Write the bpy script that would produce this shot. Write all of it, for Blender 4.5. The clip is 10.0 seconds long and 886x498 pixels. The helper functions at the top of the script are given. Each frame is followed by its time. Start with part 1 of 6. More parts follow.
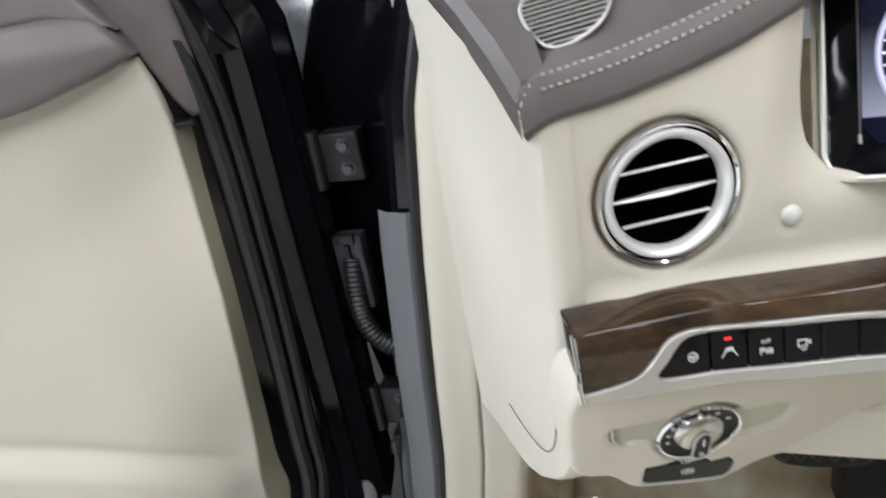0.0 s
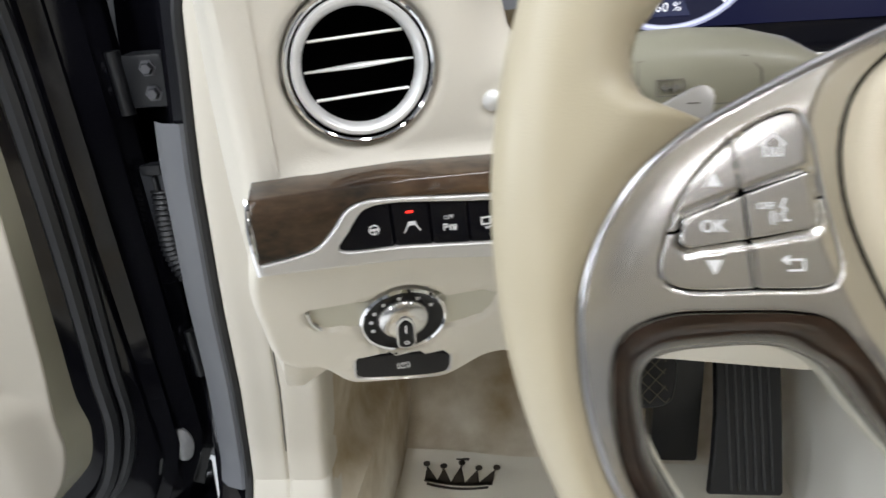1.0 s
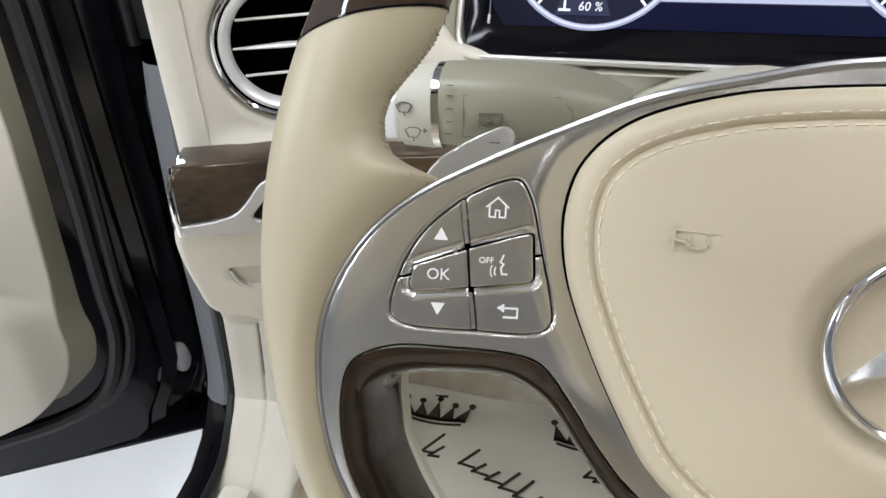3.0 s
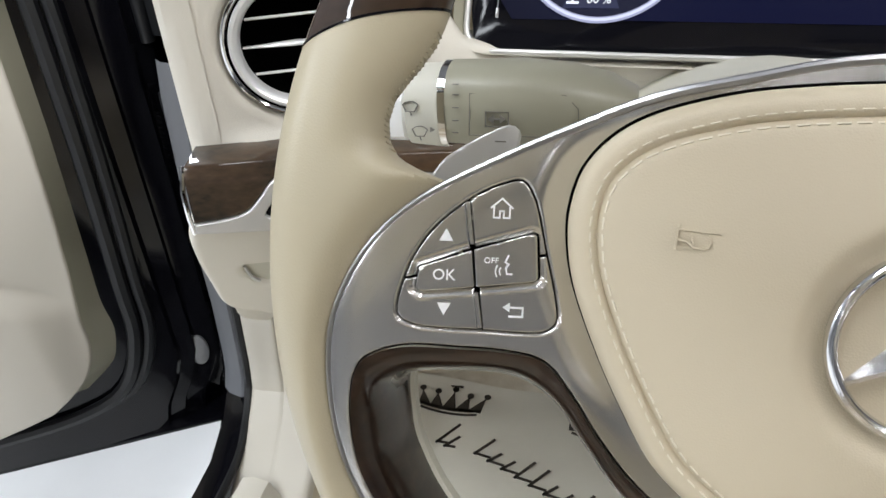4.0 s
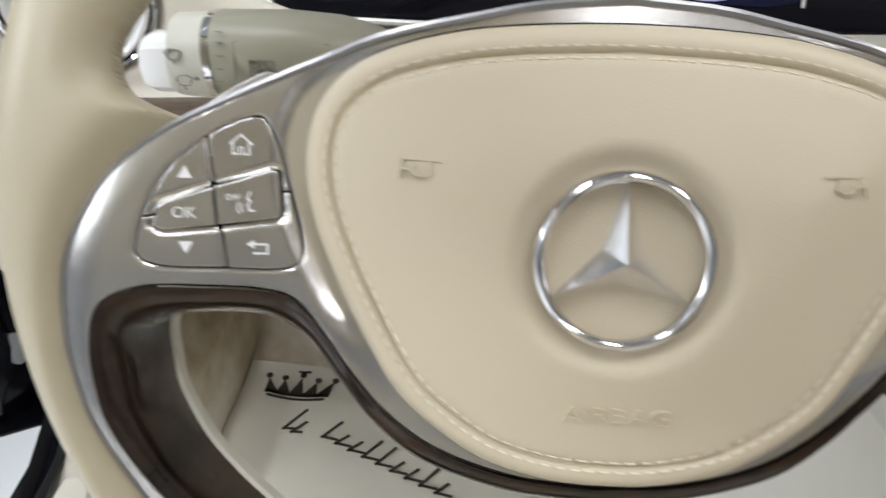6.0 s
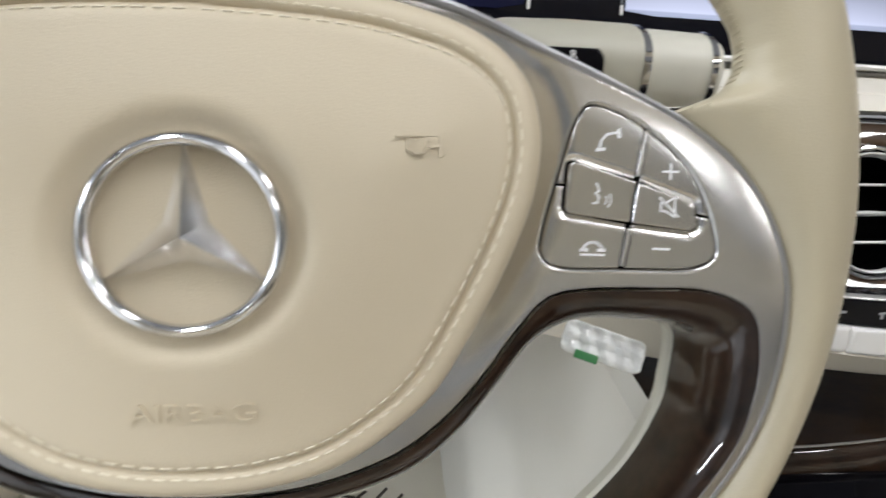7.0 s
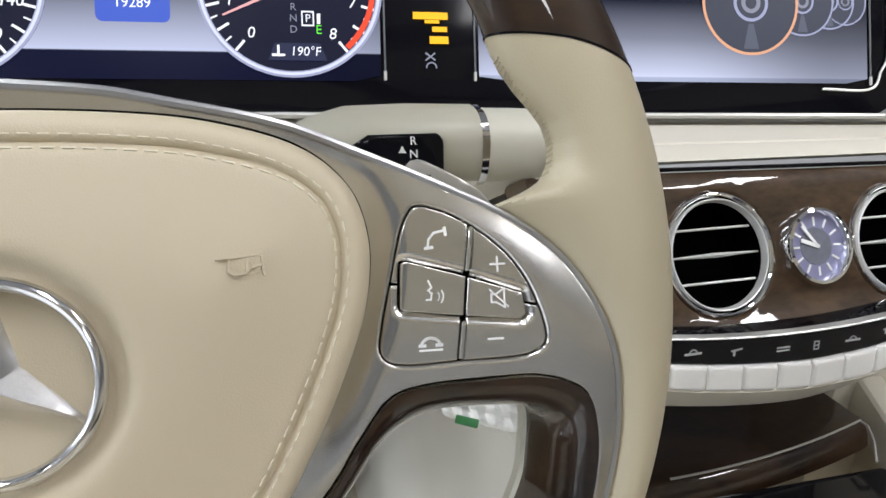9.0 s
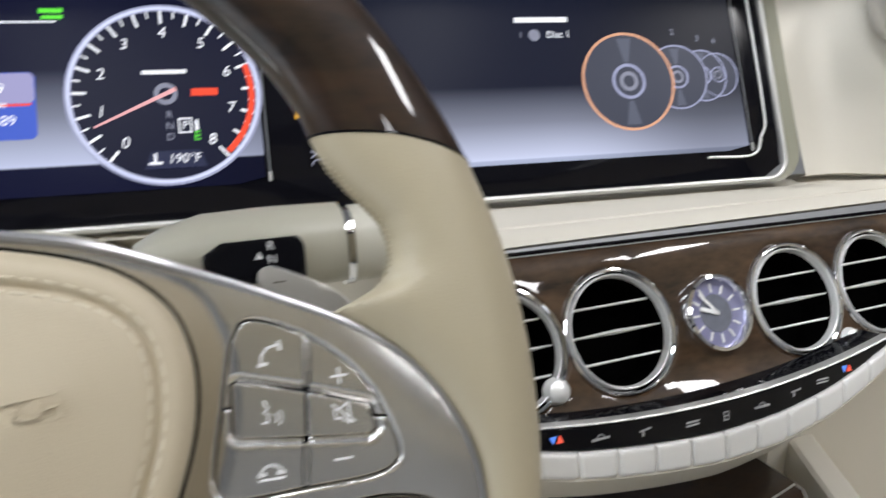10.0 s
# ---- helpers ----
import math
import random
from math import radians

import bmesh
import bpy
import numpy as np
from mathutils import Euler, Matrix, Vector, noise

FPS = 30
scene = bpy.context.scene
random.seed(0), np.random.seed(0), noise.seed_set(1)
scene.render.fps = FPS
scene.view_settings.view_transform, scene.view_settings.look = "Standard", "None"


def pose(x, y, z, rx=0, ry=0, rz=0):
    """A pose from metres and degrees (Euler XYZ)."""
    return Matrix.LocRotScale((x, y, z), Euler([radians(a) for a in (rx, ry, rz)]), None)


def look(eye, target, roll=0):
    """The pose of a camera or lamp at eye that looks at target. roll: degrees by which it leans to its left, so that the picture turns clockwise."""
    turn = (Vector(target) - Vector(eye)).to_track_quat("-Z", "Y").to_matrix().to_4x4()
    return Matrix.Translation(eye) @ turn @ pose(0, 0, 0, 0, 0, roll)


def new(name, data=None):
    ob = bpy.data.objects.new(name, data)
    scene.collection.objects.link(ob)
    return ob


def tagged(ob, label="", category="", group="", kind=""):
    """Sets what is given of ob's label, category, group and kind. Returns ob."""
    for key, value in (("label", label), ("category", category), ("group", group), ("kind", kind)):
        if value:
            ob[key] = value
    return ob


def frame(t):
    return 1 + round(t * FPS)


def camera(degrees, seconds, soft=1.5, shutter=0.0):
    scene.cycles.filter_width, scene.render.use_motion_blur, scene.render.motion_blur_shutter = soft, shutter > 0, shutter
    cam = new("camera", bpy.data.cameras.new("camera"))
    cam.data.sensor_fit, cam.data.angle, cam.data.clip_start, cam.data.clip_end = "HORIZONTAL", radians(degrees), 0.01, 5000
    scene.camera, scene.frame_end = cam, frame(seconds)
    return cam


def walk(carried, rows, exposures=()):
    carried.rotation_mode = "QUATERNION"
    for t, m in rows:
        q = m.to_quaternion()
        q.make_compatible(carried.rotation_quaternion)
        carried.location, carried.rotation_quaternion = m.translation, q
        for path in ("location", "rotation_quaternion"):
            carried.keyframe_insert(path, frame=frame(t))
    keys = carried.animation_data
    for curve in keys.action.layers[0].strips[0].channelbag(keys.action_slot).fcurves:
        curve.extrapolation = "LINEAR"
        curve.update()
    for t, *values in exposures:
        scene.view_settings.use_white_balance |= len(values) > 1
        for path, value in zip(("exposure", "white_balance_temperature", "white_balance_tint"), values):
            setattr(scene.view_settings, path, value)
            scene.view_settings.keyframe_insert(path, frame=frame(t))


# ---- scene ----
cam = camera(65.1, 10.0, 1.5, 0.4)
PATH = [
    (0, (-0.298, -0.168, 1.068), (-0.816, 1.593, 0.276), -10.3),
    (0.2, (-0.289, -0.171, 1.051), (-0.742, 1.598, 0.236), -9.4),
    (0.3, (-0.278, -0.171, 1.04), (-0.695, 1.604, 0.219), -8.8),
    (0.5, (-0.252, -0.161, 1.005), (-0.573, 1.631, 0.189), -7.0),
    (1, (-0.174, -0.165, 0.984), (-0.463, 1.626, 0.143), -5.5),
    (1.5, (-0.137, -0.167, 0.993), (-0.481, 1.591, 0.102), -3.6),
    (2, (-0.114, -0.167, 0.995), (-0.484, 1.54, 0.021), -2.8),
    (2.5, (-0.094, -0.163, 1.01), (-0.488, 1.521, 0.005), -2.2),
    (4, (-0.083, -0.162, 1.024), (-0.54, 1.482, -0.019), -4.1),
    (4.5, (-0.083, -0.161, 1.024), (-0.532, 1.48, -0.028), -4.4),
    (5, (-0.083, -0.158, 1.021), (-0.493, 1.488, -0.039), -4.3),
    (5.2, (-0.08, -0.157, 1.019), (-0.449, 1.497, -0.044), -3.4),
    (6.3, (-0.017, -0.175, 0.999), (0.005, 1.522, -0.059), 2.6),
    (6.5, (0.005, -0.176, 0.987), (0.079, 1.545, -0.028), 3.3),
    (7, (0.044, -0.162, 0.989), (0.284, 1.571, 0.02), 4.4),
    (7.5, (0.061, -0.158, 0.998), (0.435, 1.58, 0.083), 4.3),
    (8, (0.067, -0.158, 1.005), (0.503, 1.577, 0.112), 3.8),
    (8.5, (0.067, -0.159, 1.008), (0.527, 1.573, 0.122), 3.3),
    (9, (0.067, -0.159, 1.009), (0.549, 1.578, 0.141), 2.8),
    (9.5, (0.07, -0.156, 1.012), (0.587, 1.595, 0.195), 1.8),
    (9.8, (0.083, -0.154, 1.013), (0.67, 1.616, 0.292), 0.9),
    (10, (0.102, -0.155, 1.01), (0.737, 1.63, 0.368), -0.5),
]
walk(cam, [(t, look(eye, target, roll)) for t, eye, target, roll in PATH], [(0, 0.46), (1, 0.6), (1.5, 0.6), (2, 0.53), (2.5, 0.45), (4.5, 0.42), (6.5, 0.46), (7, 0.5), (7.5, 0.46), (9, 0.45), (10, 0.36)])

from mathutils.geometry import delaunay_2d_cdt

# ---------------------------------------------------------------- light
world = bpy.data.worlds.new("showroom_air")
scene.world = world
world.use_nodes = True
world.node_tree.nodes["Background"].inputs[0].default_value = (0.9, 0.95, 1.0, 1)
world.node_tree.nodes["Background"].inputs[1].default_value = 0.06


def lamp(name, eye, target, size_x, size_y, power, colour=(1, 1, 1)):
    d = bpy.data.lights.new(name, "AREA")
    d.shape, d.size, d.size_y, d.energy, d.color = "RECTANGLE", size_x, size_y, power, colour
    ob = new(name, d)
    ob.matrix_world = look(eye, target)
    return ob


# rows of unseen showroom ceiling lamps, some added only to brighten footwell and floor
ROWS = ((-6.2, 84, (0.94, 1, 1.07), (-2.3, -1.2, 3.2)), (-2.6, 30, (0.94, 1, 1.06), (-4.4, -2.6, -0.8)), (-2.6, 55, (0.94, 1, 1.06), (2.6,)), (-0.9, 21, (0.96, 1, 1.05), (-4.4, -2.6, -0.8)),
        (0.8, 16, (0.98, 0.98, 1.01), (-2.9, -1.9, -0.8)), (2.5, 34, (0.98, 0.97, 0.98), (-2.9, -1.9, -0.8)))
for x, power, tone, places in ROWS:
    for y in places:
        lamp("unseen_ceiling_lamp", (x, y, 3.4), (x, y, 0), 0.3, 1.5, power, tone)

# ---------------------------------------------------------------- materials


def material(name, colour, rough=0.5, metal=0.0, coat=0.0, grain=0.0, grain_scale=400.0, mottle=0.0, mottle_scale=12.0, dark=None, coat_rough=0.05, spec=0.5):
    m = bpy.data.materials.new(name)
    m.use_nodes = True
    nt = m.node_tree
    b = nt.nodes["Principled BSDF"]
    b.inputs["Base Color"].default_value = (*colour, 1)
    b.inputs["Roughness"].default_value = rough
    b.inputs["Metallic"].default_value = metal
    b.inputs["Coat Weight"].default_value = coat
    b.inputs["Coat Roughness"].default_value = coat_rough
    b.inputs["Specular IOR Level"].default_value = spec
    tc = nt.nodes.new("ShaderNodeTexCoord")
    if mottle > 0:
        n = nt.nodes.new("ShaderNodeTexNoise")
        n.inputs["Scale"].default_value = mottle_scale
        n.inputs["Detail"].default_value = 6
        nt.links.new(tc.outputs["Object"], n.inputs["Vector"])
        ramp = nt.nodes.new("ShaderNodeMapRange")
        ramp.inputs["From Min"].default_value, ramp.inputs["From Max"].default_value = 0.3, 0.7
        nt.links.new(n.outputs["Fac"], ramp.inputs["Value"])
        mix = nt.nodes.new("ShaderNodeMix")
        mix.data_type = "RGBA"
        d = dark or tuple(c * (1 - mottle) for c in colour)
        mix.inputs["A"].default_value = (*d, 1)
        mix.inputs["B"].default_value = (*colour, 1)
        nt.links.new(ramp.outputs["Result"], mix.inputs["Factor"])
        nt.links.new(mix.outputs["Result"], b.inputs["Base Color"])
        r2 = nt.nodes.new("ShaderNodeMapRange")
        r2.inputs["To Min"].default_value, r2.inputs["To Max"].default_value = rough * 0.88, min(1, rough * 1.12)
        nt.links.new(n.outputs["Fac"], r2.inputs["Value"])
        nt.links.new(r2.outputs["Result"], b.inputs["Roughness"])
    if grain > 0:
        v = nt.nodes.new("ShaderNodeTexVoronoi")
        v.inputs["Scale"].default_value = grain_scale
        nt.links.new(tc.outputs["Object"], v.inputs["Vector"])
        bp = nt.nodes.new("ShaderNodeBump")
        bp.inputs["Strength"].default_value = grain
        bp.inputs["Distance"].default_value = 0.0004
        nt.links.new(v.outputs["Distance"], bp.inputs["Height"])
        nt.links.new(bp.outputs["Normal"], b.inputs["Normal"])
    return m


def glow(name, colour, strength=1.0):
    m = bpy.data.materials.new(name)
    m.use_nodes = True
    b = m.node_tree.nodes["Principled BSDF"]
    b.inputs["Base Color"].default_value = (0.01, 0.01, 0.01, 1)
    b.inputs["Emission Color"].default_value = (*colour, 1)
    b.inputs["Emission Strength"].default_value = strength
    b.inputs["Roughness"].default_value = 0.3
    b.inputs["Specular IOR Level"].default_value = 0.06
    return m


def burl(name, dark, light, scale=9.0):
    """Lacquered burl walnut."""
    m = bpy.data.materials.new(name)
    m.use_nodes = True
    nt = m.node_tree
    b = nt.nodes["Principled BSDF"]
    tc = nt.nodes.new("ShaderNodeTexCoord")
    mp = nt.nodes.new("ShaderNodeMapping")
    mp.inputs["Scale"].default_value = (1.0, 1.6, 2.6)
    n1 = nt.nodes.new("ShaderNodeTexNoise")
    n1.inputs["Scale"].default_value, n1.inputs["Detail"].default_value, n1.inputs["Distortion"].default_value = scale, 8, 1.5
    n2 = nt.nodes.new("ShaderNodeTexNoise")
    n2.inputs["Scale"].default_value, n2.inputs["Detail"].default_value = scale * 14, 4
    nt.links.new(tc.outputs["Object"], mp.inputs["Vector"])
    nt.links.new(mp.outputs["Vector"], n1.inputs["Vector"])
    nt.links.new(mp.outputs["Vector"], n2.inputs["Vector"])
    add = nt.nodes.new("ShaderNodeMath")
    add.operation = "MULTIPLY_ADD"
    add.inputs[1].default_value = 0.35
    nt.links.new(n2.outputs["Fac"], add.inputs[0])
    nt.links.new(n1.outputs["Fac"], add.inputs[2])
    r = nt.nodes.new("ShaderNodeValToRGB")
    r.color_ramp.elements[0].position, r.color_ramp.elements[0].color = 0.45, (*dark, 1)
    r.color_ramp.elements[1].position, r.color_ramp.elements[1].color = 0.85, (*light, 1)
    nt.links.new(add.outputs[0], r.inputs["Fac"])
    nt.links.new(r.outputs["Color"], b.inputs["Base Color"])
    b.inputs["Roughness"].default_value = 0.45
    b.inputs["Specular IOR Level"].default_value = 0.15
    b.inputs["Coat Weight"].default_value = 1.0
    b.inputs["Coat Roughness"].default_value = 0.025
    return m


PADM = material("airbag_leather", (0.61, 0.53, 0.39), 0.44, grain=0.14, grain_scale=1700, mottle=0.05, mottle_scale=9)
DASH = material("cream_dash_skin", (0.67, 0.63, 0.545), 0.5, grain=0.2, grain_scale=1300, mottle=0.04, mottle_scale=7)
CREAMP = material("cream_plastic", (0.64, 0.62, 0.53), 0.4, mottle=0.04)
# own olive of the stalk base; painted shade on door edge strip and display recess
OLIVE_AND_SHADE = material("olive_plastic_and_cream_shade", (0.37, 0.355, 0.27), 0.35, mottle=0.04)
THREAD = material("cream_thread", (0.74, 0.68, 0.55), 0.6)
GRIPM = material("rim_leather", (0.49, 0.432, 0.306), 0.34, grain=0.12, grain_scale=1400, mottle=0.08, mottle_scale=14)
TAUPE = material("taupe_leather", (0.125, 0.107, 0.107), 0.42, grain=0.3, grain_scale=1200, mottle=0.1)
TAUPE_THREAD = material("light_thread", (0.55, 0.5, 0.45), 0.6)
SATIN = material("satin_aluminium", (0.66, 0.645, 0.62), 0.23, metal=1.0, mottle=0.05, mottle_scale=60)
SATIN_KEY = material("satin_key", (0.62, 0.608, 0.585), 0.23, metal=1.0, mottle=0.05, mottle_scale=60)
CHROME = material("chrome", (0.82, 0.82, 0.83), 0.06, metal=1.0)
POLISHED = material("polished_edge", (0.5, 0.5, 0.51), 0.3, metal=1.0)
SILVER = material("silver_paint", (0.6, 0.59, 0.57), 0.35, metal=0.6)
WHITEKEY = material("pale_silver_key", (0.9, 0.89, 0.87), 0.35, metal=0.15)
WOOD = burl("burl_walnut", (0.008, 0.0045, 0.0025), (0.085, 0.048, 0.024))
WOOD_DARK = burl("dark_walnut", (0.007, 0.0035, 0.0018), (0.042, 0.021, 0.0105))
BLACKGLOSS = material("piano_black", (0.004, 0.004, 0.006), 0.08, spec=0.2)
PAINT = material("black_car_paint", (0.004, 0.004, 0.006), 0.1, mottle=0.3, mottle_scale=20, spec=0.4)
DOORM = material("door_leather", (0.57, 0.532, 0.455), 0.5, grain=0.2, grain_scale=1300, mottle=0.05, mottle_scale=6)
SELECTM = material("pale_olive_plastic", (0.52, 0.5, 0.41), 0.35, mottle=0.04)
RUBBER = material("black_rubber", (0.007, 0.0075, 0.009), 0.45, mottle=0.2, mottle_scale=40)
HOLE = material("void_and_shade_black", (0.0015, 0.0015, 0.0015), 0.9, spec=0.0)
GREY = material("grey_and_flange_sheen", (0.115, 0.12, 0.132), 0.5, mottle=0.1)
WHITEMARK = material("white_print", (0.85, 0.85, 0.85), 0.5)
PALEMARK = material("pale_grey_print", (0.45, 0.45, 0.46), 0.5)
GREYMARK = material("grey_print", (0.16, 0.15, 0.13), 0.5)
CARPET = material("beige_carpet", (0.82, 0.77, 0.66), 0.95, grain=1.0, grain_scale=600, dark=(0.36, 0.27, 0.15), mottle=0.4, mottle_scale=8)
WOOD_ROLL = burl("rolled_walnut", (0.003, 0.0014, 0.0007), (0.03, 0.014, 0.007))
INK = material("dark_ink", (0.045, 0.037, 0.028), 0.5)
SHOWFLOOR = material("white_showroom_floor", (0.8, 0.8, 0.8), 0.25, mottle=0.03)
WALLM = material("showroom_wall", (0.26, 0.26, 0.265), 0.8, mottle=0.03)
BRIGHT = material("bright_satin", (0.86, 0.86, 0.85), 0.33, metal=0.4, mottle=0.04, mottle_scale=60)
PALE = material("pale_cream_panel", (0.8, 0.78, 0.72), 0.45, grain=0.15, grain_scale=1300, mottle=0.04, mottle_scale=8)
HEADLINER = material("cream_headliner", (0.6, 0.55, 0.45), 0.9, mottle=0.05)

# ---------------------------------------------------------------- builders


def thing(name, label, category, group="", kind="", at=(0, 0, 0)):
    ob = new(name)
    ob.empty_display_size = 0.02
    ob.location = at
    return tagged(ob, label, category, group, kind)


def mesh_of(bm, name, mat, smooth=True, angle=35, turn=None):
    me = bpy.data.meshes.new(name)
    lay = bm.verts.layers.float_vector.get("exact")
    bmesh.ops.recalc_face_normals(bm, faces=bm.faces)
    bm.normal_update()
    lim = radians(angle)
    for f in bm.faces:
        f.smooth = smooth
    for e in bm.edges:
        if len(e.link_faces) == 2:
            e.smooth = e.calc_face_angle(0) < lim
    custom = None
    if lay is not None:
        custom = []
        for f in bm.faces:
            ns = [Vector(v[lay]) for v in f.verts]
            if min(n.length for n in ns) < 0.5:
                custom += [f.normal.copy() for n in ns]
            else:
                ns = [turn @ n if turn is not None else n for n in ns]
                custom += [n if n.dot(f.normal) > 0 else f.normal.copy() for n in ns]
        bm.verts.layers.float_vector.remove(lay)
    bm.to_mesh(me)
    bm.free()
    me.materials.append(mat)
    if custom:
        me.normals_split_custom_set(custom)
    return me


def part(name, bm, mat, parent=None, label="", m=None, smooth=True, angle=35):
    """Links a bmesh as one mesh object under parent; its points are in world metres, or in the frame m."""
    if m is not None:
        bm.transform(m)
    ob = new(name, mesh_of(bm, name, mat, smooth, angle, m.to_3x3() if m is not None else None))
    if parent is not None:
        ob.parent = parent
        loc = parent.matrix_basis.translation.copy()
        up = parent.parent
        while up is not None:
            loc += up.matrix_basis.translation
            up = up.parent
        ob.location = (0, 0, 0)
        ob.data.transform(Matrix.Translation(-loc))
    if label:
        tagged(ob, label)
    return ob


def spline(pts, closed=False, step=0.003):
    """Catmull-Rom curve through pts, resampled to about step."""
    p = [np.array(q, float) for q in pts]
    n = len(p)
    out = []
    for i in range(n if closed else n - 1):
        p0, p1, p2, p3 = (p[(i + k) % n] if closed else p[min(max(i + k, 0), n - 1)] for k in (-1, 0, 1, 2))
        cnt = max(1, int(np.linalg.norm(p2 - p1) / step))
        for j in range(cnt):
            t = j / cnt
            a, b, c = (np.linalg.norm(y - x) ** 0.5 + 1e-6 for x, y in ((p0, p1), (p1, p2), (p2, p3)))
            m1 = (p2 - p1) + b * ((p1 - p0) / a - (p2 - p0) / (a + b))
            m2 = (p2 - p1) + b * ((p3 - p2) / c - (p3 - p1) / (b + c))
            if not closed and i == 0:
                m1 = p2 - p1
            if not closed and i == n - 2:
                m2 = p2 - p1
            h = (2 * t**3 - 3 * t**2 + 1) * p1 + (t**3 - 2 * t**2 + t) * m1 + (-2 * t**3 + 3 * t**2) * p2 + (t**3 - t**2) * m2
            out.append(h)
    if not closed:
        out.append(p[-1])
    return np.array(out)


def resample(pts, step, closed=True):
    p = np.array(pts, float)
    q = np.vstack([p, p[:1]]) if closed else p
    d = np.r_[0, np.cumsum(np.linalg.norm(np.diff(q, axis=0), axis=1))]
    n = max(3, int(d[-1] / step))
    s = np.linspace(0, d[-1], n, endpoint=not closed)
    return np.c_[np.interp(s, d, q[:, 0]), np.interp(s, d, q[:, 1])]


def edge_distance(p, loop):
    a = np.array(loop)
    b = np.roll(a, -1, axis=0)
    ab = b - a
    t = np.clip(((p[:, None] - a) * ab).sum(2) / np.maximum((ab * ab).sum(1), 1e-12), 0, 1)
    return np.linalg.norm(p[:, None] - a - t[..., None] * ab, axis=2).min(1)


def inside(p, loop):
    a = np.array(loop)
    b = np.roll(a, -1, axis=0)
    x, y = p[:, 0][:, None], p[:, 1][:, None]
    cross = (a[:, 1] > y) != (b[:, 1] > y)
    with np.errstate(divide="ignore", invalid="ignore"):
        xi = a[:, 0] + (y - a[:, 1]) / (b[:, 1] - a[:, 1]) * (b[:, 0] - a[:, 0])
    return ((cross & (x < xi)).sum(1) % 2) == 1


def sheet(outline, height=0.0, depth=0.004, bevel=0.001, step=0.006, holes=(), edge_step=None, lines=(), exact=False):
    """A plate in the plane (u, v) with height w over it, rounded at its outline, with walls of that depth. height: a number or a function of arrays u, v."""
    es = edge_step or step * 0.6
    loops = [resample(outline, es)] + [resample(h, es) for h in holes]
    f = height if callable(height) else (lambda u, v: np.full(len(u), float(height)))
    pts, edges = [], []
    for lp in loops:
        base = len(pts)
        pts += [tuple(q) for q in lp]
        edges += [(base + i, base + (i + 1) % len(lp)) for i in range(len(lp))]
    lo, hi = loops[0].min(0), loops[0].max(0)
    gx, gy = np.meshgrid(np.arange(lo[0], hi[0], step), np.arange(lo[1], hi[1], step * 0.87))
    gx[1::2] += step / 2
    cand = np.c_[gx.ravel(), gy.ravel()]
    wanted = [max(bevel * 2.6, es * 0.5)] * len(cand)
    if bevel > 0:
        for lp in loops:
            d = np.roll(lp, -1, axis=0) - np.roll(lp, 1, axis=0)
            nrm = np.c_[-d[:, 1], d[:, 0]] / np.maximum(np.linalg.norm(d, axis=1), 1e-9)[:, None]
            for k in (0.3, 0.7, 1.0, 1.4, 2.4):
                cand = np.vstack([cand, lp + nrm * bevel * k, lp - nrm * bevel * k])
                wanted += [bevel * k] * (2 * len(lp))
    for off in lines:
        d = np.roll(loops[0], -1, axis=0) - np.roll(loops[0], 1, axis=0)
        nrm = np.c_[-d[:, 1], d[:, 0]] / np.maximum(np.linalg.norm(d, axis=1), 1e-9)[:, None]
        cand = np.vstack([cand, loops[0] + nrm * off, loops[0] - nrm * off])
        wanted += [off] * (2 * len(loops[0]))
    ok = inside(cand, loops[0])
    for h in loops[1:]:
        ok &= ~inside(cand, h)
    cand = cand[ok]
    dist = np.min([edge_distance(cand, lp) for lp in loops], axis=0) if len(cand) else np.zeros(0)
    cand = cand[dist > np.array(wanted)[ok] * 0.97]
    cells = {}
    for q in cand[::-1]:
        cells.setdefault((int(q[0] / (es * 0.3)), int(q[1] / (es * 0.3))), q)
    cand = np.array(list(cells.values())).reshape(-1, 2)
    pts += [tuple(q) for q in cand]
    vs, _, fs, *_ = delaunay_2d_cdt([Vector(q) for q in pts], edges, [], 0, 1e-7)
    v = np.array([tuple(q) for q in vs])
    cen = np.array([v[list(t)].mean(0) for t in fs])
    ok = inside(cen, loops[0])
    for h in loops[1:]:
        ok &= ~inside(cen, h)
    fs = [t for t, k in zip(fs, ok) if k]
    d = np.min([edge_distance(v, lp) for lp in loops], axis=0)
    w = f(v[:, 0], v[:, 1])
    if bevel > 0:
        k = np.clip(d / bevel, 0, 1)
        w = w - bevel * (1 - np.sqrt(np.clip(1 - (1 - k) ** 2, 0, 1)))
    bm = bmesh.new()
    lay = bm.verts.layers.float_vector.new("exact") if exact else None
    bv = [bm.verts.new((a[0], a[1], c)) for a, c in zip(v, w)]
    if exact:
        grads = []
        for step_uv in ((2e-4, 0), (0, 2e-4)):
            side = []
            for sg in (1, -1):
                q = v + np.array(step_uv) * sg
                h = f(q[:, 0], q[:, 1])
                if bevel > 0:
                    dq = np.min([edge_distance(q, lp) * np.where(inside(q, lp) == (i == 0), 1, -1) for i, lp in enumerate(loops)], axis=0)
                    kq = np.clip(dq / bevel, 0, 1)
                    h = h - bevel * (1 - np.sqrt(np.clip(1 - (1 - kq) ** 2, 0, 1)))
                side.append(h)
            grads.append((side[0] - side[1]) / 4e-4)
        for q, gu, gv in zip(bv, *grads):
            q[lay] = Vector((-gu, -gv, 1)).normalized()
    for t in fs:
        try:
            bm.faces.new([bv[i] for i in t])
        except ValueError:
            pass
    for q in [q for q in bm.verts if not q.link_faces]:
        bm.verts.remove(q)
